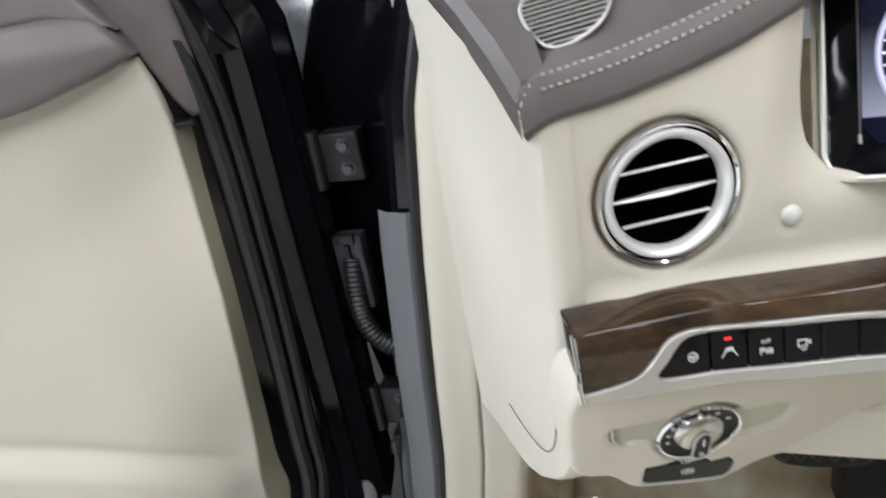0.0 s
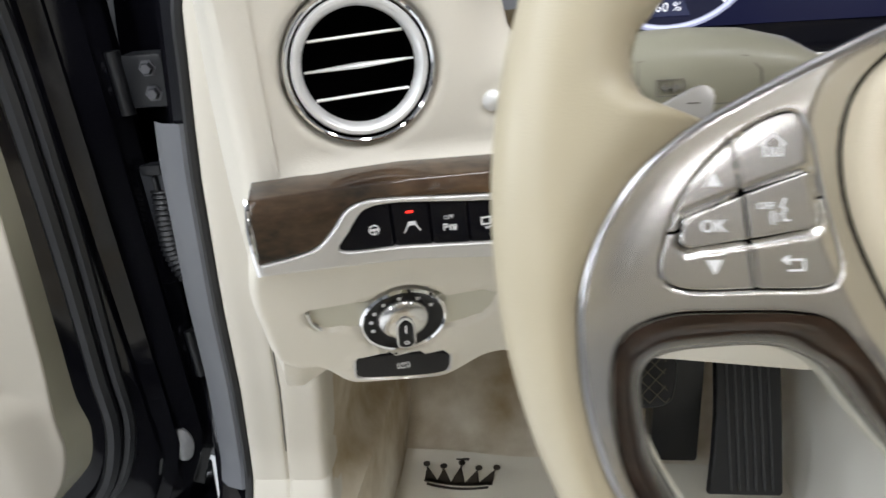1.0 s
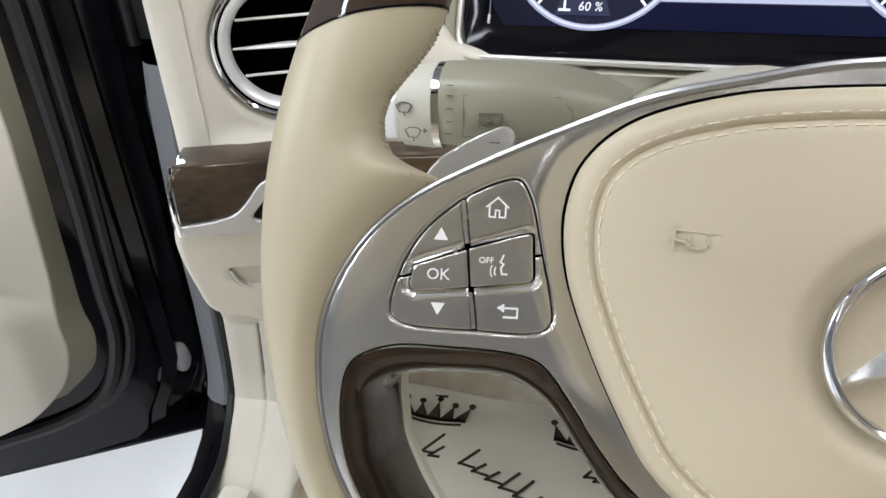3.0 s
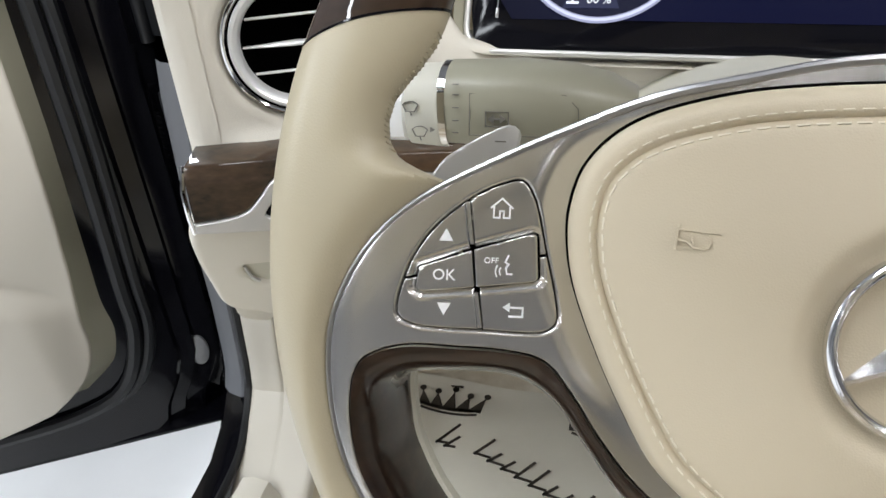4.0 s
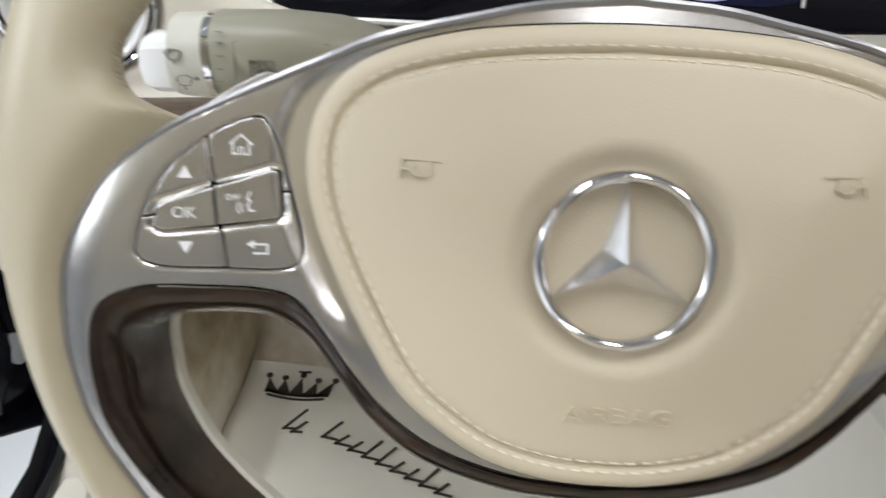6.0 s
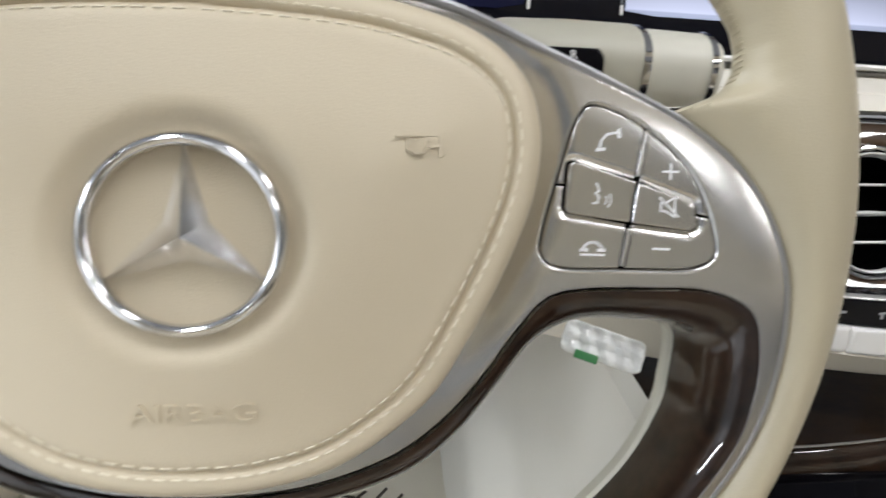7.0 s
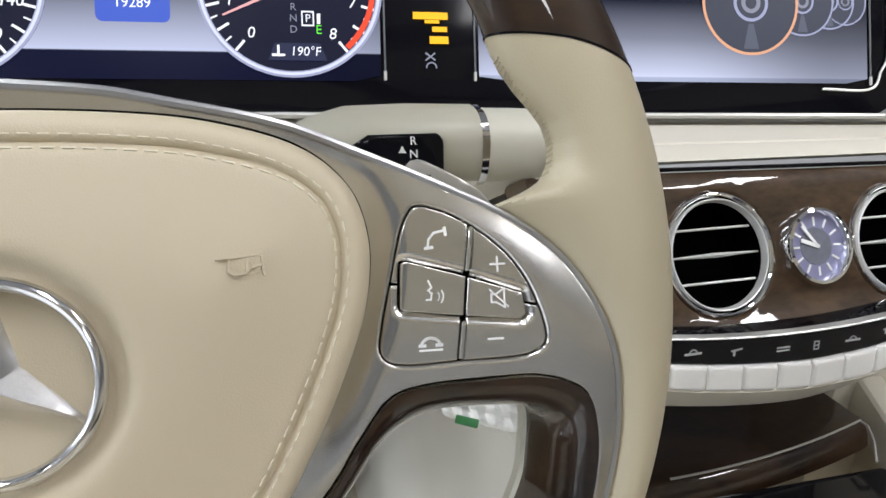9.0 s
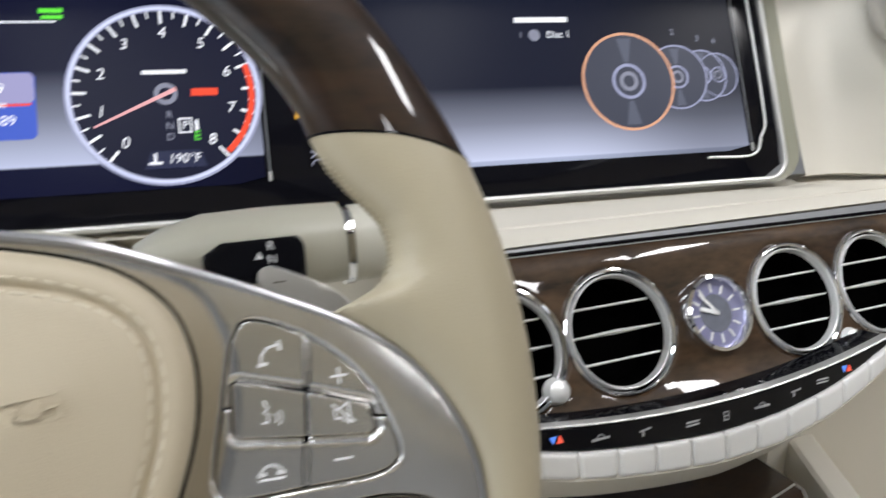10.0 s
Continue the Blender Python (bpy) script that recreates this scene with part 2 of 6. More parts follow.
    if depth > 0:
        rim = [e for e in bm.edges if len(e.link_faces) == 1]
        low = {}
        for e in rim:
            for q in e.verts:
                if q not in low:
                    low[q] = bm.verts.new((q.co.x, q.co.y, q.co.z - depth))
        for e in rim:
            a, b = e.verts
            bm.faces.new((a, b, low[b], low[a]))
    return bm


def tube(path, radius, sides=10, closed=False, squash=1.0, caps=True):
    """A round bar along path (3D points); radius a number or one per point."""
    p = [Vector(q) for q in path]
    n = len(p)
    rad = [float(q) for q in radius] if hasattr(radius, "__len__") else [radius] * n
    bm = bmesh.new()
    rings = []
    ref = None
    for i in range(n):
        t = (p[(i + 1) % n] - p[i - 1]) if closed else (p[min(i + 1, n - 1)] - p[max(i - 1, 0)])
        t.normalize()
        if ref is None:
            ref = Vector((0, 0, 1)) if abs(t.z) < 0.9 else Vector((1, 0, 0))
        s = t.cross(ref).normalized()
        ref = s.cross(t).normalized()
        rings.append([bm.verts.new(p[i] + rad[i] * (math.cos(a) * s + squash * math.sin(a) * ref)) for a in (2 * math.pi * k / sides for k in range(sides))])
    for i in range(n if closed else n - 1):
        a, b = rings[i], rings[(i + 1) % n]
        for k in range(sides):
            bm.faces.new((a[k], a[(k + 1) % sides], b[(k + 1) % sides], b[k]))
    if caps and not closed:
        bm.faces.new(rings[0])
        bm.faces.new(rings[-1])
    return bm


def lathe(profile, sides=48, closed=False):
    """Turns (r, h) pairs round the w axis."""
    bm = bmesh.new()
    rings = []
    for r, h in profile:
        if r < 1e-6:
            rings.append([bm.verts.new((0, 0, h))])
        else:
            rings.append([bm.verts.new((r * math.cos(a), r * math.sin(a), h)) for a in (2 * math.pi * k / sides for k in range(sides))])
    pairs = list(zip(rings, rings[1:])) + ([(rings[-1], rings[0])] if closed else [])
    for a, b in pairs:
        for k in range(sides):
            k2 = (k + 1) % sides
            q = [a[k % len(a)], a[k2 % len(a)], b[k2 % len(b)], b[k % len(b)]]
            q = list(dict.fromkeys(q))
            if len(q) > 2:
                bm.faces.new(q)
    return bm


def box(x0, x1, y0, y1, z0, z1, bevel=0.0, segments=2):
    bm = bmesh.new()
    bmesh.ops.create_cube(bm, size=1)
    for v in bm.verts:
        v.co = Vector(((x0 + x1) / 2 + v.co.x * (x1 - x0), (y0 + y1) / 2 + v.co.y * (y1 - y0), (z0 + z1) / 2 + v.co.z * (z1 - z0)))
    if bevel > 0:
        bmesh.ops.bevel(bm, geom=list(bm.edges), offset=bevel, segments=segments, affect="EDGES", profile=0.5)
    return bm


def loft(sections, closed=False, caps=False):
    """A skin over sections, each an equal number of 3D points."""
    bm = bmesh.new()
    rows = [[bm.verts.new(q) for q in s] for s in sections]
    for a, b in zip(rows, rows[1:]):
        n = len(a)
        for k in range(n if closed else n - 1):
            bm.faces.new((a[k], a[(k + 1) % n], b[(k + 1) % n], b[k]))
    if caps:
        bm.faces.new(rows[0])
        bm.faces.new(rows[-1])
    return bm


def merge(*bms):
    out = bmesh.new()
    for b in bms:
        me = bpy.data.meshes.new("tmp")
        b.to_mesh(me)
        out.from_mesh(me)
        b.free()
        bpy.data.meshes.remove(me)
    return out


def frame_of(origin, u, w):
    """A frame with its third axis along w and its first along u."""
    w = Vector(w).normalized()
    u = Vector(u)
    u = (u - u.dot(w) * w).normalized()
    v = w.cross(u)
    m = Matrix((u, v, w)).transposed().to_4x4()
    m.translation = origin
    return m


def words(text, size, depth=0.0002, align="CENTER", shear=0.0, squeeze=1.0):
    c = bpy.data.curves.new("words", "FONT")
    c.body, c.size, c.align_x, c.align_y, c.extrude, c.shear, c.resolution_u = text, size, align, "CENTER", depth, shear, 3
    o = new("words", c)
    bpy.context.view_layer.update()
    me = bpy.data.meshes.new_from_object(o.evaluated_get(bpy.context.evaluated_depsgraph_get()))
    bm = bmesh.new()
    bm.from_mesh(me)
    bpy.data.objects.remove(o)
    bpy.data.curves.remove(c)
    bpy.data.meshes.remove(me)
    bm.transform(Matrix.Diagonal((squeeze, 1, 1, 1)))
    return bm


def flat(polys, depth=0.0003):
    """Small raised marks from polygons in the plane."""
    bm = bmesh.new()
    for poly in polys:
        top = [bm.verts.new((a, b, depth)) for a, b in poly]
        low = [bm.verts.new((a, b, -depth)) for a, b in poly]
        bm.faces.new(top)
        for k in range(len(poly)):
            bm.faces.new((top[k], top[k - 1], low[k - 1], low[k]))
    return bm


def stroke(pts, width, closed=False):
    """The polygons of a pen stroke through pts."""
    p = [Vector(q) for q in pts]
    n = len(p)
    out = []
    for i in range(n if closed else n - 1):
        a, b = p[i], p[(i + 1) % n]
        t = (b - a).normalized() * width / 2
        s = Vector((-t.y, t.x))
        out.append([tuple(a - t + s), tuple(a - t - s), tuple(b + t - s), tuple(b + t + s)])
    return out


def arc(cx, cy, r, a0, a1, n=14, squash=1.0):
    return [(cx + r * math.cos(radians(a0 + (a1 - a0) * k / n)), cy + squash * r * math.sin(radians(a0 + (a1 - a0) * k / n))) for k in range(n + 1)]


def smooth(x, a, b):
    t = np.clip((x - a) / (b - a), 0, 1)
    return t * t * (3 - 2 * t)


def mirror(pts):
    return [(-a, b) for a, b in pts]


def offset_loop(loop, d):
    t = np.roll(loop, -1, axis=0) - np.roll(loop, 1, axis=0)
    n = np.c_[-t[:, 1], t[:, 0]] / np.linalg.norm(t, axis=1)[:, None]
    c = loop + n * d
    if inside(c[:1], loop)[0] != (d > 0):
        c = loop - n * d
    return c

# ---------------------------------------------------------------- showroom and ground
def slab(name, x0, x1, y0, y1, z0, z1, mat, label, category):
    ob = part(name, box(x0, x1, y0, y1, z0, z1), mat, smooth=False)
    return tagged(ob, label, category, kind="structure")


slab("floor", -7, 7, -7, 7, -0.1, 0, SHOWFLOOR, "glossy white showroom floor below the car", "floor")
# walls and ceiling are unseen, added for bounced light and reflections
slab("wall_north", -7, 7, 7, 7.2, 0, 3.6, WALLM, "unseen plain grey wall closing the showroom", "wall")
slab("wall_south", -7, 7, -7.2, -7, 0, 3.6, WALLM, "unseen plain grey wall closing the showroom", "wall")
slab("wall_west", -7.2, -7, -7, 7, 0, 3.6, WALLM, "unseen plain grey wall closing the showroom", "wall")
slab("wall_east", 7, 7.2, -7, 7, 0, 3.6, WALLM, "unseen plain grey wall closing the showroom", "wall")
slab("ceiling", -7.2, 7.2, -7.2, 7.2, 3.6, 3.8, WALLM, "unseen plain grey ceiling closing the showroom", "ceiling")

# ---------------------------------------------------------------- steering wheel
LEANING = radians(24)
WM = frame_of((0, 0, 0.9), (1, 0, 0), (0, -math.cos(LEANING), math.sin(LEANING)))
wheel = thing("steering_wheel", "cream leather and burl walnut steering wheel with satin metal spokes", "steering wheel", at=(0, 0, 0.9))
RC, RR, RA, RB, RW = 0.0138, 0.1705, 0.0178, 0.0125, -0.006


# satin spoke plate
SPOKE_OUT = [(0, 0.0765), (-0.0265, 0.0742), (-0.0448, 0.0705), (-0.0727, 0.064), (-0.0961, 0.0544), (-0.1183, 0.0439), (-0.1375, 0.0332), (-0.1505, 0.0218),
             (-0.1595, 0.0077), (-0.1644, -0.0066), (-0.1652, -0.021), (-0.1634, -0.0374), (-0.158, -0.056), (-0.1425, -0.0835), (-0.1115, -0.118), (-0.062, -0.1443), (0, -0.155)]
SPOKE_IN = [(0, -0.149), (-0.059, -0.139), (-0.107, -0.114), (-0.1368, -0.082), (-0.1518, -0.0595), (-0.1564, -0.0446), (-0.1574, -0.0298), (-0.1546, -0.0188), (-0.1431, -0.0135), (-0.1262, -0.0132),
            (-0.1092, -0.014), (-0.0989, -0.0167), (-0.0899, -0.0272), (-0.0804, -0.0416), (-0.069, -0.055), (-0.0533, -0.066), (-0.0274, -0.0745), (0, -0.077)]
OPENING = [(0, -0.14), (-0.055, -0.1305), (-0.1005, -0.106), (-0.13, -0.08), (-0.1437, -0.058), (-0.147, -0.0445), (-0.148, -0.033), (-0.1455, -0.028), (-0.139, -0.0255), (-0.127, -0.0243),
           (-0.1142, -0.0241), (-0.105, -0.0262), (-0.0955, -0.0322), (-0.086, -0.045), (-0.074, -0.06), (-0.0575, -0.0725), (-0.029, -0.0815), (0, -0.084)]


PAD = [(0, 0.0695), (-0.0341, 0.068), (-0.0518, 0.0656), (-0.073, 0.0593), (-0.0832, 0.0529), (-0.0904, 0.0441), (-0.0937, 0.0327), (-0.0939, 0.0229), (-0.0916, 0.0098),
       (-0.0839, -0.0098), (-0.0747, -0.0277), (-0.0657, -0.0422), (-0.0555, -0.052), (-0.0376, -0.0635), (-0.0165, -0.0692)]
pad_half = PAD + [(0, -0.0702)] + mirror(PAD[1:])[::-1]
pad_loop = spline(pad_half, True, 0.003)
pad_loop = np.c_[pad_loop[:, 0] * 1.004, pad_loop[:, 1] * np.where(pad_loop[:, 1] > 0, 0.992, 1.018)]


OUT_LOOP = np.vstack([spline(SPOKE_OUT, step=0.004)[:-1], (spline(SPOKE_OUT, step=0.004) * (-1, 1))[::-1][:-1]])


def spoke_height(u, v):
    """Plate that rises to its ends, dips beside the airbag cover and rolls over at its outer edge."""
    p = np.c_[u, v]
    d = np.where(inside(p, pad_loop), 0, edge_distance(p, pad_loop))
    roll = np.clip(1 - edge_distance(p, OUT_LOOP) / 0.013, 0, 1) ** 2
    u, v = np.abs(u), np.asarray(v)
    rise = 0.5 * (u - 0.0945 + np.sqrt((u - 0.0945) ** 2 + 0.00008))
    return (-0.012 + 0.22 * rise - 0.004 * (1 - smooth(d, 0.0, 0.012)) * smooth(-v, -0.066, -0.045) * smooth(v, -0.06, -0.01)
            - 0.004 * smooth(-v, 0.02, 0.06) * (1 - smooth(u, 0.1, 0.135)) - 0.0015 * roll * smooth(u, 0.06, 0.1))


left = np.vstack([spline(SPOKE_OUT, step=0.004), spline(SPOKE_IN, step=0.004)])
right = left[::-1] * (-1, 1)
PLATE = [tuple(q) for q in left[:-1]] + [tuple(q) for q in right[1:-1]]
PANEL = [(-0.1442, -0.0032), (-0.1399, -0.0062), (-0.1196, -0.0073), (-0.0994, -0.0069), (-0.0962, -0.0041), (-0.0969, 0.0029), (-0.1007, 0.0184),
         (-0.1048, 0.0343), (-0.1083, 0.0392), (-0.1132, 0.0385), (-0.1228, 0.0337), (-0.134, 0.024), (-0.1412, 0.0118)]
panel_loop = [tuple(q) for q in spline(PANEL, True, 0.002)]

def rim_piece(a0, a1, steps, inner, skew0=0.0, skew1=0.0, grow=0.0):
    """A piece of the rim between two angles; inner(angle) is the half-width on the inner side; skew turns the cut."""
    rings = []
    for i in range(steps + 1):
        ring = []
        s = i / steps
        for k in range(56):
            ph = 2 * math.pi * k / 56
            cut = (skew0 * (1 - s) + skew1 * s) * math.cos(ph)
            a = radians(a0 + (a1 - a0) * s + cut)
            half = (RA if math.cos(ph) > 0 else inner(math.degrees(a))) + grow
            r = RR + half * math.cos(ph)
            ring.append((r * math.cos(a), RC + r * math.sin(a), RW + (RB + grow) * math.sin(ph)))
        rings.append(ring)
    return loft(rings, closed=True, caps=True)


def tuck(bm):
    """Presses the rim leather in where the spoke plate lies on it."""
    loop = np.array(PLATE)
    vs = [v for v in bm.verts if v.co.z > RW]
    p = np.array([(v.co.x, v.co.y) for v in vs])
    d = edge_distance(p, loop) * np.where(inside(p, loop), 1, -1)
    h = spoke_height(p[:, 0], p[:, 1])
    for v, dd, hh in zip(vs, d, h):
        if dd > 0:
            v.co.z = min(v.co.z, hh - 0.0034 - min(dd, 0.01) * 0.4)
        elif dd > -0.031:
            lim = hh - 0.0026 + (-dd) * 1.0 - 16 * dd * dd
            v.co.z = -0.0016 * math.log(math.exp(-v.co.z / 0.0016) + math.exp(-lim / 0.0016))
    return bm


GRIP_A = (-11, -6, 0, 6, 9.4, 10.4, 11.0, 11.7, 13.3, 15.4, 17.7, 19.8, 22.2, 25.0, 27.2, 28.8, 31, 36)
GRIP_W = (0.0022, 0.02, 0.044, 0.047, 0.047, 0.036, 0.0265, 0.0206, 0.0166, 0.0146, 0.0146, 0.0165, 0.0188, 0.0204, 0.0202, 0.0196, 0.0182, 0.0168)


def grip_inner(a):
    """Half-width of the rim on its inner side: a web at the spoke, a waist, and a thumb rest below the walnut."""
    return float(np.interp(a, GRIP_A, GRIP_W))


def rim_side(sign):
    m = WM @ Matrix.Diagonal((sign, 1, 1, 1))
    part("grip", tuck(rim_piece(24.05, -58, 240, grip_inner, -4.9, 0)), GRIPM, wheel, "stitched cream leather rim section", m)
    part("joint_ring", rim_piece(24.3, 24.05, 1, grip_inner, -4.9, -4.9, 0.0003), BLACKGLOSS, wheel, "thin dark joint in the rim", m)



def rim_seam(sign):
    """Small cross stitches along the inner edge of the leather above the spoke."""
    out = []
    for k in range(24):
        pts = []
        for da, ph in ((0.0, 2.93), (0.15, 3.08), (0.3, 3.22)):
            a = 26.4 - 0.6 * k - da
            r = RR + (grip_inner(a) + 0.0002) * math.cos(ph)
            pts.append((sign * r * math.cos(radians(a)), RC + r * math.sin(radians(a)), RW + (RB + 0.0002) * math.sin(ph)))
        out.append(tube(pts, 0.00028, 6))
    part("stitching", merge(*out), GRIPM, wheel, "small cross stitches along the rim leather", WM)


rim_seam(1)
rim_seam(-1)
rim_side(1)
rim_side(-1)
part("upper_rim", rim_piece(24.3, 155.7, 120, lambda a: grip_inner(min(a, 180 - a)), -4.9, 4.9), WOOD_DARK, wheel, "lacquered dark walnut rim section", WM)
part("lower_rim", tuck(rim_piece(-58, -122, 40, lambda a: 0.0025)), WOOD_DARK, wheel, "lacquered dark walnut rim section", WM)

part("spoke_plate", sheet(PLATE, spoke_height, 0.012, 0.0012, 0.0026, holes=(panel_loop, mirror(panel_loop)), edge_step=0.0018, exact=True), SATIN, wheel, "brushed satin metal spoke plate", WM)


def uvw(pts, lift=0.0):
    a = np.array(pts)
    return [(p[0], p[1], h + lift) for p, h in zip(a, spoke_height(a[:, 0], a[:, 1]))]


top_edge = spline(SPOKE_OUT[:14], step=0.003)
part("chrome_edge", tube(uvw(np.vstack([top_edge[::-1], top_edge[1:] * (-1, 1)]), -0.0004), [float(np.interp(abs(q), [0, 0.09, 0.125, 0.15], [0.0016, 0.0016, 0.0011, 0.0009])) for q in np.r_[top_edge[::-1, 0], top_edge[1:, 0]]], 8), POLISHED, wheel, "thin polished edge of the spokes", WM)


def insert_half(sign):
    """Walnut strip that rounds the lower edge of the plate into the opening, and the pale lining behind it."""
    n = len(SPOKE_IN)
    rows, back = [], []
    ks = np.linspace(0, 1, 140)

    def cr(ctrl, x, i):
        p = [np.array(ctrl[min(max(i + j, 0), n - 1)]) for j in (-1, 0, 1, 2)]
        t = x - i
        return 0.5 * (2 * p[1] + (p[2] - p[0]) * t + (2 * p[0] - 5 * p[1] + 4 * p[2] - p[3]) * t * t + (3 * p[1] - p[0] - 3 * p[2] + p[3]) * t**3)

    for x in ks * (n - 1):
        i = min(int(x), n - 2)
        p, q = cr(SPOKE_IN, x, i), cr(OPENING, x, i)
        h = float(spoke_height(np.array([p[0]]), np.array([p[1]]))[0])
        low = -0.022
        row = []
        for k in range(9):
            s = math.pi / 2 * k / 8
            e = p + (q - p) * math.sin(s)
            row.append((sign * e[0], e[1], low + (h + 0.0008 - low) * math.cos(s)))
        rows.append(row)
        d = (q - p) / max(np.linalg.norm(q - p), 1e-6)
        row.append((sign * (q + d * 0.0004)[0], (q + d * 0.0004)[1], low - 0.004))
        row.append((sign * q[0], q[1], low - 0.011))
        back.append([(sign * (q - d * 0.0006)[0], (q - d * 0.0006)[1], low - 0.01), (sign * (q + d * 0.0014)[0], (q + d * 0.0014)[1], low - 0.0115), (sign * (q + d * 0.001)[0], (q + d * 0.001)[1], low - 0.017), (sign * (q - d * 0.012)[0], (q - d * 0.012)[1], low - 0.018)])
    return loft(rows), loft(back)


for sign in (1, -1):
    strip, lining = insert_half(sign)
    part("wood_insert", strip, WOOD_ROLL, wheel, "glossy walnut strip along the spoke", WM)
    part("rear_lining", lining, CREAMP, wheel, "cream plastic rear cover", WM)

# airbag pad
SEAM = 0.0085


def pad_height(u, v):
    p = np.c_[u, v]
    d = edge_distance(p, pad_loop)
    dome = -0.0032 + 0.0074 * smooth(d, 0.0, 0.05) - 0.0017 * np.exp(-(((d - SEAM) / 0.0008) ** 2)) + 0.0008 * smooth(d, SEAM, SEAM + 0.004)
    return dome - 0.0048 * (1 - smooth(np.hypot(u, v - 0.0016), 0.026, 0.0345))


pad = part("airbag_cover", sheet(pad_loop, pad_height, 0.014, 0.0048, 0.0024, edge_step=0.0016, lines=[SEAM + q for q in (-0.0018, -0.0009, -0.0004, 0, 0.0004, 0.0009, 0.0018)]), PADM, wheel, "cream leather airbag cover with stitched border", WM, angle=60)
# thin black bar drawn in for the shadow between cover and spoke plate
shade_loop = offset_loop(pad_loop, -0.0007)
part("cover_shade", tube(uvw(resample(shade_loop, 0.003), 0.0002), 0.00045, 8, True), HOLE, wheel, "thin black bar standing in for shade round the airbag cover", WM)


def stitches(loop, height, length=0.0034, gap=0.0012, radius=0.00038):
    p = resample(loop, (length + gap) / 2)
    h = height(p[:, 0], p[:, 1])
    out = bmesh.new()
    for i in range(0, len(p) - 1, 2):
        a, b = p[i], p[(i + 1) % len(p)]
        d = (b - a) / np.linalg.norm(b - a)
        b = a + d * length
        n = np.array((-d[1], d[0])) * radius
        z = h[i]
        ring = []
        for q, dz in ((a, -0.0001), (a + d * length * 0.2, radius * 1.1), (b - d * length * 0.2, radius * 1.1), (b, -0.0001)):
            ring.append([out.verts.new((*(q + n), z - 0.0002)), out.verts.new((*q, z + dz)), out.verts.new((*(q - n), z - 0.0002))])
        for r0, r1 in zip(ring, ring[1:]):
            for k in range(2):
                out.faces.new((r0[k], r0[k + 1], r1[k + 1], r1[k]))
    return out


part("stitching", stitches(offset_loop(pad_loop, SEAM - 0.0019), pad_height), THREAD, wheel, "cream thread along the airbag cover", WM)
part("stitching", stitches(offset_loop(pad_loop, SEAM + 0.0017), pad_height, 0.0036, 0.0012, 0.00045), THREAD, wheel, "cream thread along the airbag cover", WM)

# emblem: plain chrome ring with a three-armed spoke figure
ring_r, bar = 0.0244, 0.0018
EM = WM @ Matrix.Translation((0, 0.0016, 0.0036))
prof = [(ring_r + bar * math.cos(a), -0.0004 + 0.0024 * math.sin(a)) for a in (2 * math.pi * k / 12 for k in range(12))]
ARMCHROME = material("soft_chrome", (0.9, 0.9, 0.91), 0.24, metal=1.0)
RINGCHROME = material("ring_chrome", (0.72, 0.72, 0.73), 0.14, metal=1.0)
emblem = part("emblem", lathe(prof, 72, True), RINGCHROME, wheel, "chrome ring emblem", EM)
for k in range(3):
    a = radians(90 + 120 * k)
    d, s = np.array((math.cos(a), math.sin(a))), np.array((-math.sin(a), math.cos(a)))
    bm = bmesh.new()
    low = [bm.verts.new((*q, -0.0034)) for q in (d * 0.0236, d * 0.0032 + s * 0.0058, -d * 0.0066, d * 0.0032 - s * 0.0058)]
    top = bm.verts.new((0, 0, 0.0042))
    tip = bm.verts.new((*(d * 0.0231), 0.0006))
    for q in ((low[0], low[1], top, tip), (low[0], tip, top, low[3]), (low[1], low[2], top), (low[2], low[3], top)):
        bm.faces.new(q)
    part("emblem_arm", bm, ARMCHROME, emblem, "", EM, smooth=False)

# embossed marks on the airbag cover


def on_pad(u, v):
    """Frame on the airbag cover, laid along its slope."""
    h, hu, hv = (float(pad_height(np.array([a]), np.array([b]))[0]) for a, b in ((u, v), (u + 0.004, v), (u, v + 0.004)))
    return WM @ frame_of((u, v, h + 0.00012), (1, 0, (hu - h) / 0.004), (-(hu - h) / 0.004, -(hv - h) / 0.004, 1))


m = on_pad(0.0015, -0.0452)
part("embossed_word", words("AIRBAG", 0.0078, 0.00035, squeeze=1.2), PADM, wheel, "raised word in the cream leather", m, smooth=False)
for sign in (-1, 1):
    polys = stroke([(-0.0062, 0.0016), (0.0052, 0.0022)], 0.0006) + stroke([(0.0056, -0.0032), (0.0052, 0.0034)], 0.0007)
    polys += stroke([(-0.003, 0.0012), (-0.0034, -0.0018), (-0.002, -0.0028), (0.001, -0.0026), (0.0022, -0.0012), (0.0052, -0.0006)], 0.0006) + stroke([(0.001, -0.0024), (0.0016, 0.001)], 0.0005)
    part("horn_mark", flat([[(sign * a, b) for a, b in q] for q in polys], 0.00028), PADM, wheel, "raised horn mark in the cream leather", on_pad(sign * 0.0595, 0.0265), smooth=False)

# keys
KEY = [(-0.137, 0.0043), (-0.1388, 0.0055), (-0.1378, 0.0119), (-0.1222, 0.0176), (-0.1048, 0.0232), (-0.1036, 0.0225), (-0.1026, 0.0095), (-0.1035, 0.0086), (-0.121, 0.0062)]
SEAMX = [(-0.1245, 0.034), (-0.1222, 0.0176), (-0.121, 0.0062), (-0.1189, -0.0075)]


def seam_x(v):
    ys = [q[1] for q in SEAMX][::-1]
    xs = [q[0] for q in SEAMX][::-1]
    return float(np.interp(v, ys, xs))


